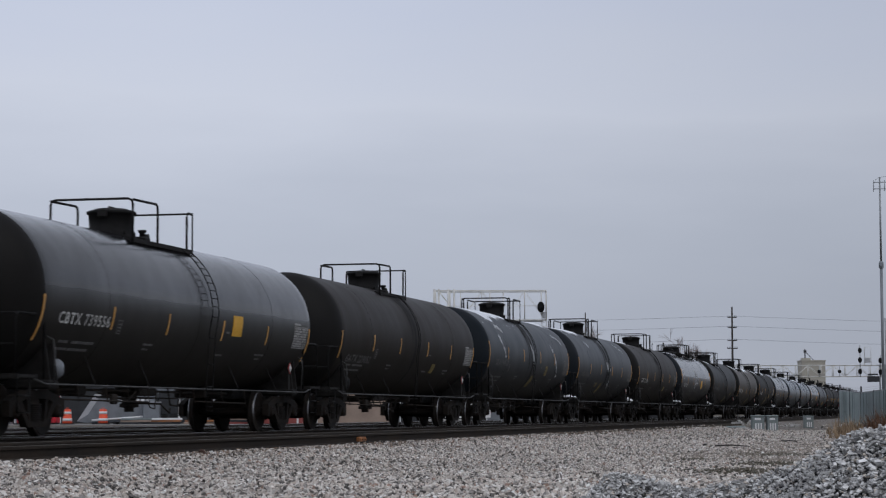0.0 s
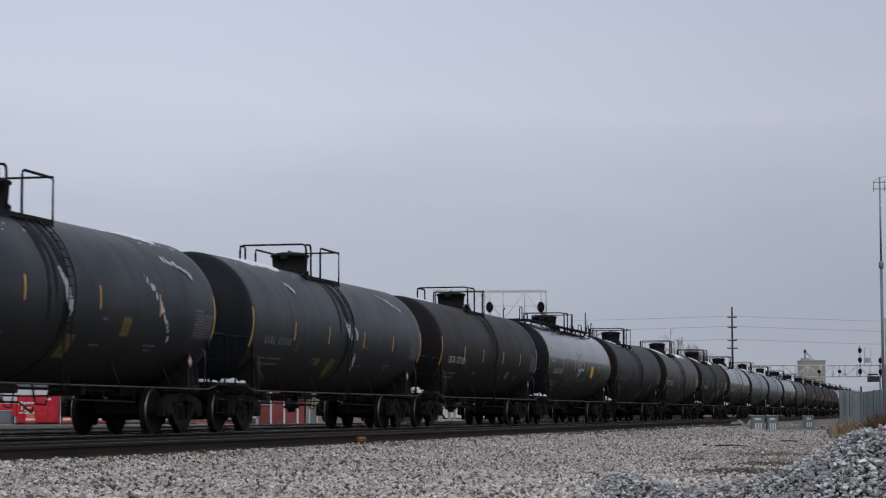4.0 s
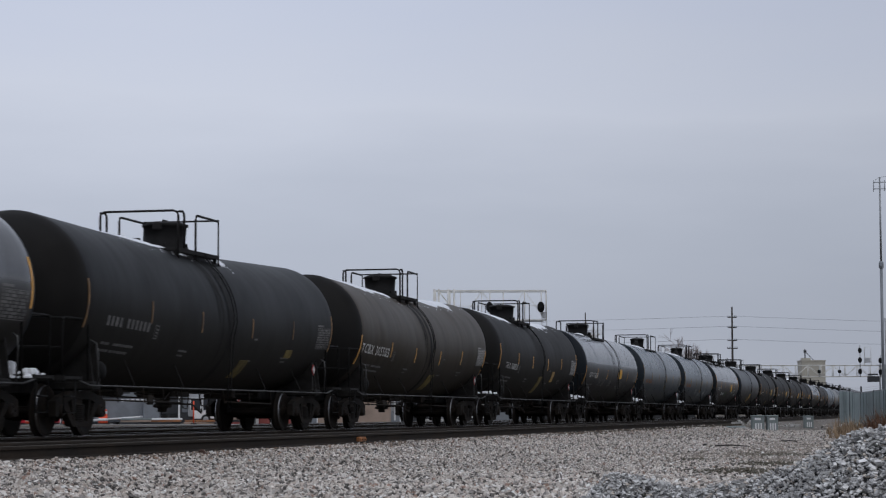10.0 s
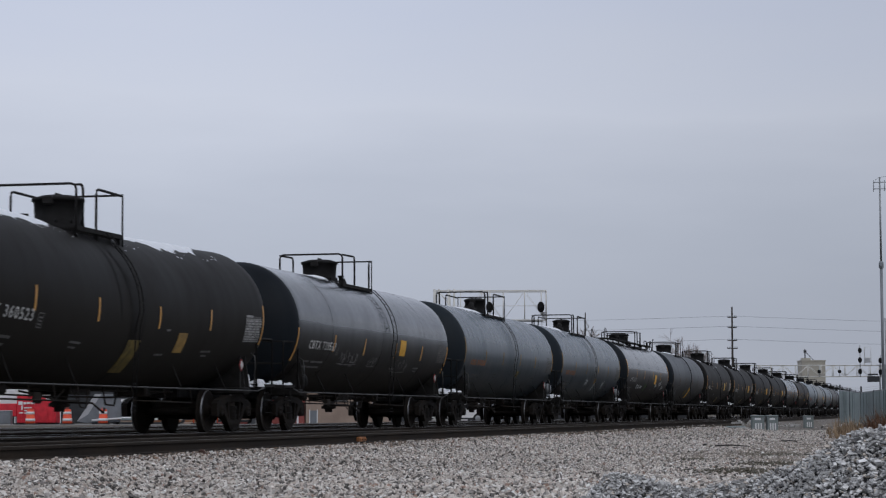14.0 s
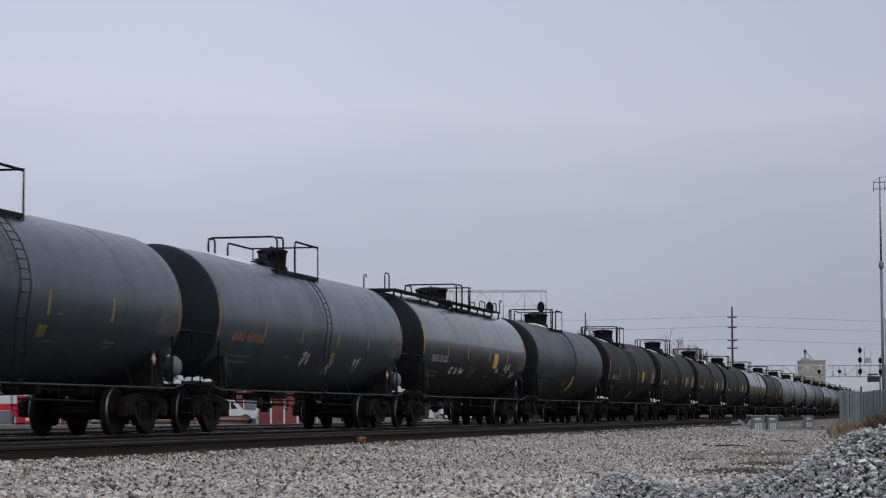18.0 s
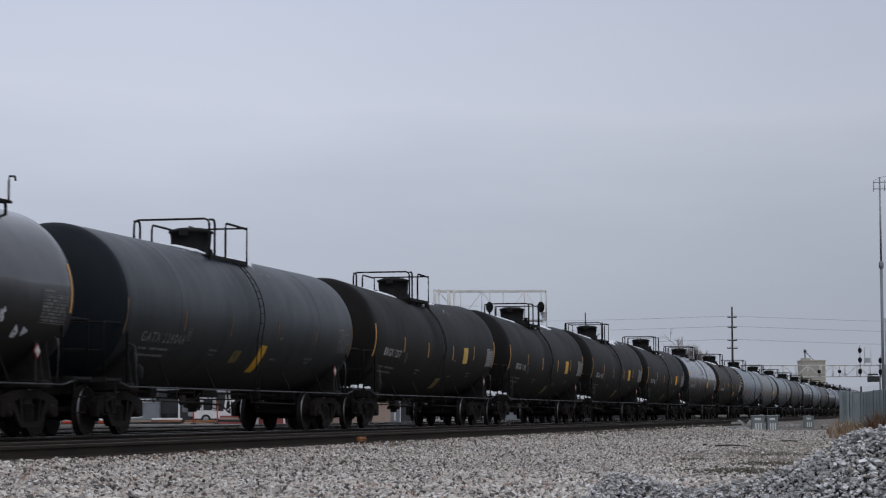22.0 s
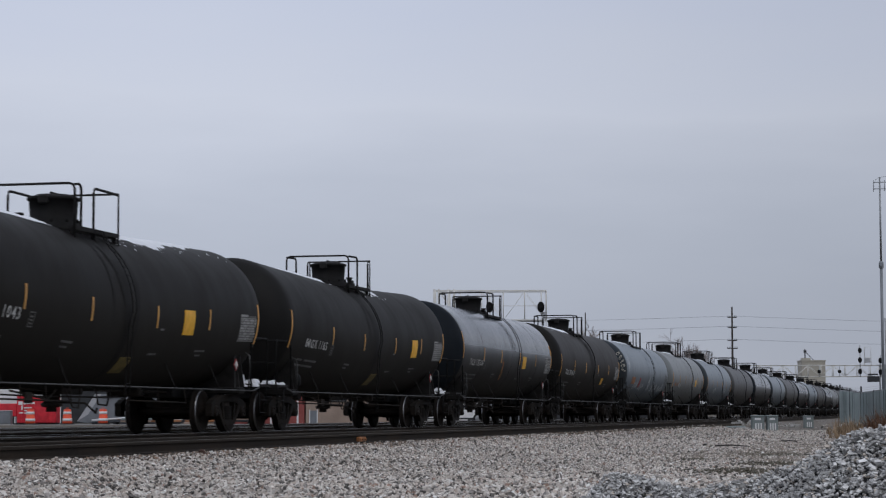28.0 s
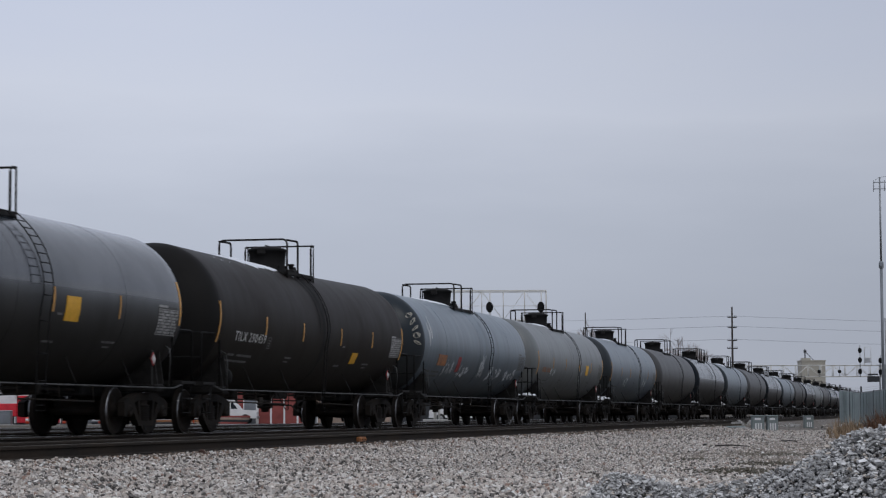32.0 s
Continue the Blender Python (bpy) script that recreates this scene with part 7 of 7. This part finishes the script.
# ---- fence, boxes and scrub on the near side ----
def fence():
    t = thing("slatted_fence", "grey-green slatted chain-link fence with steel posts", "fence")
    runs = [((-5.71, 127.3), (-4.05, 114.3), 1.66, 1.40, 20), ((-4.05, 114.3), (-2.22, 97.2), 1.40, 1.40, 26), ((-2.22, 97.2), (0.6, 72.0), 1.40, 1.45, 30)]
    slat = Mesh().box((-0.34, -0.025, 0), (0.34, 0.025, 1.0), 0.012).make("slat")
    slat.materials.append(MAT["fence"])
    # the second and third runs use a darker slat colour
    dark_slat = slat.copy()
    dark_slat.materials[0] = MAT["fence_dark"]
    for (ax, ay), (bx, by), h0, h1, n in runs:
        yaw = math.degrees(math.atan2(by - ay, bx - ax))
        ln = math.hypot(bx - ax, by - ay)
        for i in range(n):
            f = (i + 0.5) / n
            o = part("slat", slat if ay > 120 else dark_slat, MAT["fence"], t)
            top = h0 + (h1 - h0) * f
            o.matrix_basis = pose(ax + (bx - ax) * f, ay + (by - ay) * f, -0.55, 0, 0, yaw + random.uniform(-9, 9)) @ Matrix.Diagonal((ln / n / 0.66, 1, top + 0.55, 1))
        for f in (0, 0.5):
            part("post", Mesh().tube([(0, 0, 0), (0, 0, h0 + 0.9 if f == 0 else h0 + 0.62)], 0.05, 8), MAT["dark"], t, at=(ax + (bx - ax) * f, ay + (by - ay) * f, -0.55))
        part("top_rail", Mesh().tube([(ax, ay, h0 + 0.03), (bx, by, h1 + 0.03)], 0.03, 6), MAT["galv"], t)
        for dz in (0.14, 0.24):
            part("barbed_wire", Mesh().tube([(ax, ay, h0 + dz), (bx, by, h1 + dz)], 0.006, 4), MAT["galv"], t)
    part("brace", Mesh().tube([(-4.0, 113.8, -0.5), (-3.2, 106.4, 1.3)], 0.03, 6), MAT["galv"], t)


fence()


def utility_box(x, y, w, h):
    t = thing("utility_box", "grey-green trackside utility box with pale louvres", "utility box", (x, y, -0.475), 10, group="trackside utility boxes")
    part("body", Mesh().box((-w / 2, 0, 0), (w / 2, 0.7, h - 0.05), 0.02), MAT["cabinet"], t)
    part("lid", Mesh().box((-w / 2 - 0.02, -0.04, h - 0.05), (w / 2 + 0.02, 0.74, h + 0.02), 0.02), MAT["cabinet"], t)
    for i in range(3):
        part("louvre", Mesh().box((-w * 0.26 + i * w * 0.22, -0.03, 0.08), (-w * 0.26 + i * w * 0.22 + w * 0.13, -0.004, h - 0.34), 0.008), MAT["white"], t, "pale louvre strip")
    part("label_plate", Mesh().box((-w * 0.28, -0.02, h - 0.2), (w * 0.22, -0.004, h - 0.1)), MAT["white"], t)


for x, y, w, h in ((-8.28, 101.0, 0.57, 0.74), (-7.63, 101.2, 0.50, 0.74), (-7.25, 123.0, 0.50, 0.70)):
    utility_box(x, y, w, h)
for k, (x, y, w, d, h) in enumerate(((-9.35, 101.3, 0.9, 0.5, 0.26), (-8.9, 100.4, 0.5, 0.4, 0.2), (-8.1, 123.4, 0.6, 0.5, 0.22), (-10.1, 104.0, 0.8, 0.4, 0.2))):
    tagged(part("concrete_block", Mesh().box((-w / 2, -d / 2, 0), (w / 2, d / 2, h), 0.04), MAT["cabinet"] if k == 0 else MAT["concrete"], at=pose(x, y, -0.47, 0, 0, 17 * k)), "broken concrete block on the gravel", "block", group="concrete blocks")


def grass_tuft(name, label, spots, h, material, seed, lean=0.35):
    """Dry stalks, many thin blades from a common foot."""
    r = random.Random(seed)
    m = Mesh()
    for x, y, z, n, rad in spots:
        for _ in range(n):
            a, d = r.uniform(0, 6.28), rad * math.sqrt(r.random())
            bx, by = x + d * math.cos(a), y + d * math.sin(a)
            hh = h * r.uniform(0.45, 1.1) * (1 - 0.5 * d / rad)
            lx, ly = r.gauss(0, lean) * hh, r.gauss(0, lean) * hh
            w = 0.012 + 0.010 * r.random()
            t = r.uniform(0, 3.14)
            cx, cy = w * math.cos(t), w * math.sin(t)
            m.add([(bx - cx, by - cy, z), (bx + cx, by + cy, z), (bx + lx * 0.4 + cx * 0.7, by + ly * 0.4 + cy * 0.7, z + hh * 0.6), (bx + lx * 0.4 - cx * 0.7, by + ly * 0.4 - cy * 0.7, z + hh * 0.6), (bx + lx, by + ly, z + hh * 0.95)],
                  [(0, 1, 2, 3), (3, 2, 4)])
    ob = part(name, m, material)
    return tagged(ob, label, "dry grass", kind="stuff")


grass_tuft("dry_grass", "tuft of rusty brown dead grass before the fence", [(-3.35, 80.0, -0.5, 110, 0.5), (-3.0, 76.0, -0.5, 150, 0.45), (-2.7, 72.0, -0.5, 150, 0.4), (-3.9, 84, -0.5, 50, 0.4), (-2.75, 66.0, -0.5, 90, 0.35), (-3.2, 70, -0.5, 50, 0.4), (-2.45, 62, -0.5, 80, 0.3)], 0.92, MAT["grass"], 3, 0.24)
grass_tuft("dry_weeds", "clump of tall reddish brown dead weeds by the fence", [(-2.0, 70.5, -0.5, 420, 0.4), (-1.6, 69.5, -0.5, 380, 0.5), (-1.0, 69.0, -0.5, 300, 0.5)], 1.3, MAT["weed"], 4, 0.25)


def bare_tree(x, y, z, h, spread, seed, label, stout=1.0):
    """A leafless tree: tapered trunk, forking limbs and fine twigs."""
    r = random.Random(seed)
    t = thing("bare_tree", label, "tree", (x, y, z), group="bare trees")
    trunk, twigs = Mesh(), Mesh()
    trunk.tube([(0, 0, 0), (0.1, 0, h * 0.3), (0.0, 0.1, h * 0.55)], h * 0.022, 8, r1=h * 0.012)

    def grow(p, d, ln, rad, k):
        q = p + d * ln
        (trunk if k < 2 else twigs).tube([p, p.lerp(q, 0.5) + Vector((r.gauss(0, 0.05), r.gauss(0, 0.05), 0)) * ln, q], rad, 5 if k < 2 else 3, r1=rad * 0.6)
        if k < 4:
            for _ in range(4 if k < 2 else 3):
                nd = (d + Vector((r.gauss(0, 0.55), r.gauss(0, 0.55), r.gauss(0.15, 0.35))) * spread).normalized()
                grow(p.lerp(q, r.uniform(0.55, 1.0)), nd, ln * r.uniform(0.55, 0.8), rad * 0.68, k + 1)
    for _ in range(5):
        grow(Vector((0, 0, h * r.uniform(0.28, 0.55))), Vector((r.gauss(0, 0.6), r.gauss(0, 0.6), 0.9)).normalized(), h * 0.22, h * 0.008 * stout, 0)
    part("trunk", trunk, MAT["twig"], t)
    tagged(part("twig_crown", twigs, MAT["twig"], t, "fine leafless twigs"), kind="stuff")


bare_tree(-54.2, 325.5, -0.4, 13.6, 1.3, 2, "leafless grey-brown tree beyond the train", 1.9)
bare_tree(-40.6, 352.0, -0.4, 14.2, 0.8, 5, "sparse leafless tree with thin twigs")
bare_tree(-39.2, 350.0, -0.4, 13.4, 0.8, 8, "sparse leafless tree with thin twigs")
bare_tree(-22.6, 509.0, -0.4, 7.5, 1.1, 9, "small leafless tree far down the line")
for k, (x, y) in enumerate(((-20.0, 512.0), (-17.6, 515.0), (-14.8, 516.0))):
    bare_tree(x, y, -0.4, 5.0, 1.2, 20 + k, "low leafless shrub far down the line")


def elevator():
    t = thing("grain_elevator", "tall cream-clad elevator building with rooftop hoist", "building", (-34.4, 608.5, -0.4), 13)
    part("tower", Mesh().box((-3.3, 0, 0), (3.3, 7, 15.2), 0.05), MAT["cream"], t)
    part("parapet", Mesh().box((-3.4, -0.1, 15.2), (3.4, 7.1, 15.5), 0.04), MAT["cream"], t)
    part("penthouse", Mesh().box((-2.9, 1, 15.5), (-0.6, 4, 16.1), 0.03), MAT["cream"], t)
    part("leg_spout", Mesh().tube([(-2.0, 2, 16.0), (-2.0, 2, 18.6)], 0.16, 8).tube([(-2.0, 2, 18.0), (0.3, 2, 15.6)], 0.10, 6).box((-2.35, 1.7, 17.6), (-1.6, 2.4, 18.3), 0.05), MAT["dark"], t)
    for k in range(3):
        part("joint_line", Mesh().box((-3.31, -0.02, 3.6 * (k + 1)), (3.31, -0.004, 3.6 * (k + 1) + 0.08)), MAT["grey"], t)


elevator()

# ---- marks on the gravel strip ----
def patch(x, y, w, d, seed, material, label, name="moss_patch"):
    """Low crumbs of moss and mud among the stones, thinning out towards the patch's edge."""
    r = np.random.default_rng(seed)
    n = int(w * d * 640)
    px, py = x + r.normal(0, w * 0.26, n), y + r.normal(0, d * 0.26, n)
    pz = np.array([ground_z(a, b) for a, b in zip(px, py)]) + r.uniform(-0.005, 0.018, n)
    ob = stones(name, np.stack([px, py, pz], 1), r.uniform(0.03, 0.085, n), octa(), material, seed, 0.4)
    tagged(ob, label, "moss", kind="stuff")


MOSS = mat("dark_olive_moss", (0.060, 0.058, 0.038), 0.95, 0.0, 0.5, 6, 40, 1.0, col2=(0.13, 0.11, 0.085))
SOIL = mat("brown_damp_soil", (0.20, 0.165, 0.13), 0.95, 0.0, 0.4, 3, 30, 1.0, col2=(0.30, 0.27, 0.24))
MOSS_SPOTS = ((-2.6, 29.5, 1.2, 2.6), (-2.6, 33.8, 1.1, 2.8), (-3.25, 41.4, 1.4, 4.0), (-3.2, 53.2, 0.6, 2.0), (-4.1, 36.5, 0.5, 1.4))
for k, (x, y, w, d) in enumerate(MOSS_SPOTS):
    patch(x, y, w, d, 40 + k, MOSS, "dark mossy patch on the gravel")
for k, (x, y, w, d) in enumerate(((-3.1, 46.0, 1.6, 6.0), (-2.6, 36.5, 1.0, 4.0), (-4.2, 60.0, 1.6, 8.0), (-4.0, 41.0, 2.4, 8.0), (-3.4, 52.0, 2.0, 9.0))):
    patch(x, y, w, d, 60 + k, SOIL, "brown damp soil among the stones", "soil_patch")
for k, (a, b) in enumerate((((-5.15, 50.7), (-4.35, 50.0)), ((-4.3, 60.0), (-3.8, 59.2)), ((-5.55, 51.8), (-5.42, 51.5)))):
    za, zb = ground_z(*a) + 0.04, ground_z(*b) + 0.04
    tagged(part("stick", Mesh().tube([(*a, za), ((a[0] + b[0]) / 2, (a[1] + b[1]) / 2 + 0.1, (za + zb) / 2 + 0.02), (*b, zb)], 0.024, 6, r1=0.012), MAT["pole"]), "dark weathered stick lying on the gravel", "stick")
CLOD = mat("rusty_clod", (0.07, 0.035, 0.025), 0.95, 0.0, 0.4, 8, 40, 0.8)
for k, (x, y, s) in enumerate(((-8.08, 22.1, 0.07), (-10.43, 29.8, 0.10), (-9.39, 22.9, 0.035), (-10.1, 33.3, 0.05), (-8.64, 32.0, 0.045))):
    m = Mesh().lathe([(-0.5, 0.02), (-0.4, 0.34), (-0.1, 0.52), (0.2, 0.44), (0.42, 0.2), (0.48, 0.02)], "z", 9, smooth=False)
    rnd = random.Random(k)
    m.v = [(a * s * rnd.uniform(0.8, 1.2), b * s * rnd.uniform(0.8, 1.2), c * s) for a, b, c in m.v]
    tagged(part("rust_clod", m, CLOD, at=(x, y, ground_z(x, y) + s * 0.35)), "rusty brown clod among the stones", "clod", group="rusty clods")

# broken concrete and stones dumped beside the equipment boxes
for k, (x, y, n, sp, sz) in enumerate(((-10.9, 117.0, 60, 0.9, 0.16), (-9.9, 119.0, 50, 1.1, 0.12), (-8.3, 121.0, 40, 0.7, 0.13), (-5.6, 122.0, 50, 0.8, 0.12))):
    r = np.random.default_rng(70 + k)
    px, py = x + r.normal(0, sp * 0.6, n), y + r.normal(0, sp, n)
    pz = np.array([ground_z(a, b) for a, b in zip(px, py)]) + np.abs(r.normal(0.02, sz * 0.5, n))
    ob = stones("rubble_pile", np.stack([px, py, pz], 1), r.uniform(sz * 0.5, sz * 1.8, n), ico(), MAT["concrete"] if k % 2 == 0 else MAT["ballast"], 80 + k)
    tagged(ob, "low pile of broken pale concrete beside the equipment boxes", "rubble", kind="stuff")
def wedge_points(rng, d0, d1, density, xlo, xhi):
    """Random places on the ground within the camera's view wedge, between two distances from it."""
    half = math.tan(radians(13.0))
    area = half * (d1 * d1 - d0 * d0)
    n = int(area * density)
    d = np.sqrt(rng.uniform(d0 * d0, d1 * d1, n))
    r = rng.uniform(-half, half, n) * d
    s, c = math.sin(radians(YAW)), math.cos(radians(YAW))
    x, y = r * c - d * s, r * s + d * c
    keep = (x > xlo) & (x < xhi)
    return x[keep], y[keep]


rng = np.random.default_rng(5)
for nm, d0, d1, dens, base, s0, s1, seed in (("ballast_stones", 13.5, 19, 700, shard(), 0.022, 0.078, 1), ("ballast_stones", 19, 27, 480, shard(), 0.028, 0.082, 7), ("ballast_stones", 27, 40, 250, octa(), 0.028, 0.070, 2), ("ballast_stones", 40, 62, 150, octa(), 0.034, 0.078, 9), ("ballast_stones", 62, 104, 30, octa(), 0.05, 0.09, 6)):
    x, y = wedge_points(rng, d0, d1, dens, -10.92, 1.0)
    bare = np.zeros(len(x), dtype=bool)
    for mx, my, mw, md in MOSS_SPOTS:
        bare |= ((x - mx) / (mw / 2)) ** 2 + ((y - my) / (md / 2)) ** 2 < 1.0
    keep = ~bare | (rng.random(len(x)) < 0.22)
    x, y = x[keep], y[keep]
    sz = s0 + (s1 - s0) * rng.random(len(x)) ** 1.25
    z = np.array([ground_z(a, b) for a, b in zip(x, y)]) + sz * rng.uniform(-0.15, 0.42, len(x))
    ob = stones(nm, np.stack([x, y, z], 1), sz, base, MAT["ballast"], seed)
    tagged(ob, "loose pinkish grey limestone ballast stones", "ballast", kind="stuff")
# stones between the rails and the ballast behind the near rail
x = np.concatenate([rng.uniform(-14.3, -10.95, 9000)])
y = rng.uniform(18, 75, len(x))
sz = rng.uniform(0.035, 0.07, len(x))
ob = stones("ballast_stones", np.stack([x, y, np.full(len(x), -0.16)], 1), sz, octa(), MAT["ballast"], 3)
tagged(ob, "ballast stones between the ties", "ballast", kind="stuff")

# rusty, oil-browned stones along the foot of the near rail
MAT["browned"] = stone_mix("rust_browned_ballast", ((0.35, (0.10, 0.082, 0.068)), (0.30, (0.20, 0.160, 0.130)), (0.20, (0.27, 0.190, 0.145)), (0.15, (0.36, 0.30, 0.255))))
n = 5200
x, y = -10.93 + np.abs(rng.normal(0, 0.55, n)), 19 + 60 * rng.random(n) ** 1.4
sz = rng.uniform(0.028, 0.07, n)
ob = stones("browned_stones", np.stack([x, y, np.array([ground_z(a, b) for a, b in zip(x, y)]) + sz * 0.3], 1), sz, octa(), MAT["browned"], 13)
tagged(ob, "rust-browned ballast stones along the near rail", "ballast", kind="stuff")

# heap of blue-grey crushed stone
HEAP_X = [-3.2, -2.35, -2.0, -1.85, -1.35, -1.05, -0.85, -0.67, -0.50, -0.30, 0.1, 0.9, 2.2, 3.6]
HEAP_Z = [-0.44, -0.42, -0.16, -0.03, -0.03, -0.01, 0.065, 0.13, 0.195, 0.245, 0.30, 0.42, 0.30, -0.44]


def heap_z(x, y):
    top = np.interp(x, HEAP_X, HEAP_Z)
    crest = 12.2
    fall = np.where(y > crest, (y - crest) * 0.65, (crest - y) * 0.52)
    lump = 0.03 * np.sin(4.1 * x + 1.3 * y) + 0.02 * np.sin(9.7 * x - 5.2 * y)
    return np.maximum(top - np.maximum(fall - 0.04, 0) + lump - 0.02, -0.46)


gx, gy = np.linspace(-3.2, 3.6, 60), np.linspace(9.8, 13.9, 44)
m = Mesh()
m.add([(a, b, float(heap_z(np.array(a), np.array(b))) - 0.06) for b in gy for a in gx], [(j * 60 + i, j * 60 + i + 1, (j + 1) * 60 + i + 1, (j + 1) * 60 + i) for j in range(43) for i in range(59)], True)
# dark sheet under the stones paints the shade seen between them
heap = part("gravel_mound", m, mat("shaded_heap_gaps", (0.05, 0.05, 0.053), 0.95, 0.0, 0.4, 12, 60, 1.0))
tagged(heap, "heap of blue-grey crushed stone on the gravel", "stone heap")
rng = np.random.default_rng(11)
n = 20000
hx, hy = rng.uniform(-2.9, 3.2, n), rng.uniform(10.3, 13.6, n)
extra = 20000
hx, hy = np.concatenate([hx, rng.uniform(-2.4, 0.4, extra)]), np.concatenate([hy, rng.uniform(11.0, 12.7, extra)])
hz = heap_z(hx, hy)
keep = hz > -0.43
hx, hy, hz = hx[keep], hy[keep], hz[keep]
hs = rng.uniform(0.017, 0.042, len(hx)) * np.where(rng.random(len(hx)) < 0.12, 1.4, 1.0)
hz = hz + rng.uniform(-0.035, 0.030, len(hx))
near = np.argsort(np.hypot(hx + 0.75, (hy - 11.9) * 1.2))
pick, rest = near[:300], near[300:]
ob = stones("crushed_stone", np.stack([hx, hy, hz + 0.01], 1)[rest], hs[rest], shard(), MAT["bluestone"], 4, 0.5)
ob.parent = heap
tagged(ob, "many blue-grey crushed stones", kind="stuff")
# strays that rolled off the heap
n = 4200
sx, sy = rng.normal(-2.2, 0.85, n), rng.normal(12.6, 1.5, n)
sx, sy = sx[sx < 0.5], sy[sx < 0.5]
sz = np.maximum(heap_z(sx, sy), np.array([ground_z(a, b) for a, b in zip(sx, sy)])) + 0.01
ob = stones("stray_stone", np.stack([sx, sy, sz], 1), rng.uniform(0.014, 0.036, len(sx)), shard(), MAT["bluestone"], 12, 0.5)
tagged(ob, "blue-grey crushed stones strewn round the heap", "stones", kind="stuff")
protos = []
for k in range(12):
    tmp = stones("stone", np.zeros((1, 3)), np.array([1.0]), shard(), MAT["bluestone"], 100 + k, 0.5)
    protos.append(tmp.data)
    bpy.data.objects.remove(tmp)
for i in pick:
    o = new("stone", protos[int(i) % 12])
    o.parent = heap
    o.matrix_basis = pose(hx[i], hy[i], hz[i] + 0.012, rng.uniform(0, 360), rng.uniform(0, 360), rng.uniform(0, 360)) @ Matrix.Scale(float(hs[i]), 4)


# ---- motion ----
def travelled(t):
    """Metres that the train has rolled by t seconds: it slows gently from 11.1 to 10.4 metres a second."""
    return 10.44 * t + 5.2 * (1 - math.exp(-t / 8))


def motions():
    """The train rolls past towards -y; its wheels turn as they roll."""
    for car, y0 in TRAIN:
        walk(car, [(float(t), pose(TRACK_X, y0 - travelled(t), 0)) for t in range(0, 33, 2)])
    for s, sets in WHEELSETS.items():
        first = sets[0]
        walk(first, [(k / FPS, pose(0, s * 0.889, 0.457, math.degrees(travelled(k / FPS) / 0.457))) for k in range(32 * FPS + 1)])
        keys = first.animation_data
        for w in sets[1:]:
            w.rotation_mode = "QUATERNION"
            w.animation_data_create()
            w.animation_data.action = keys.action
            w.animation_data.action_slot = keys.action_slot


motions()
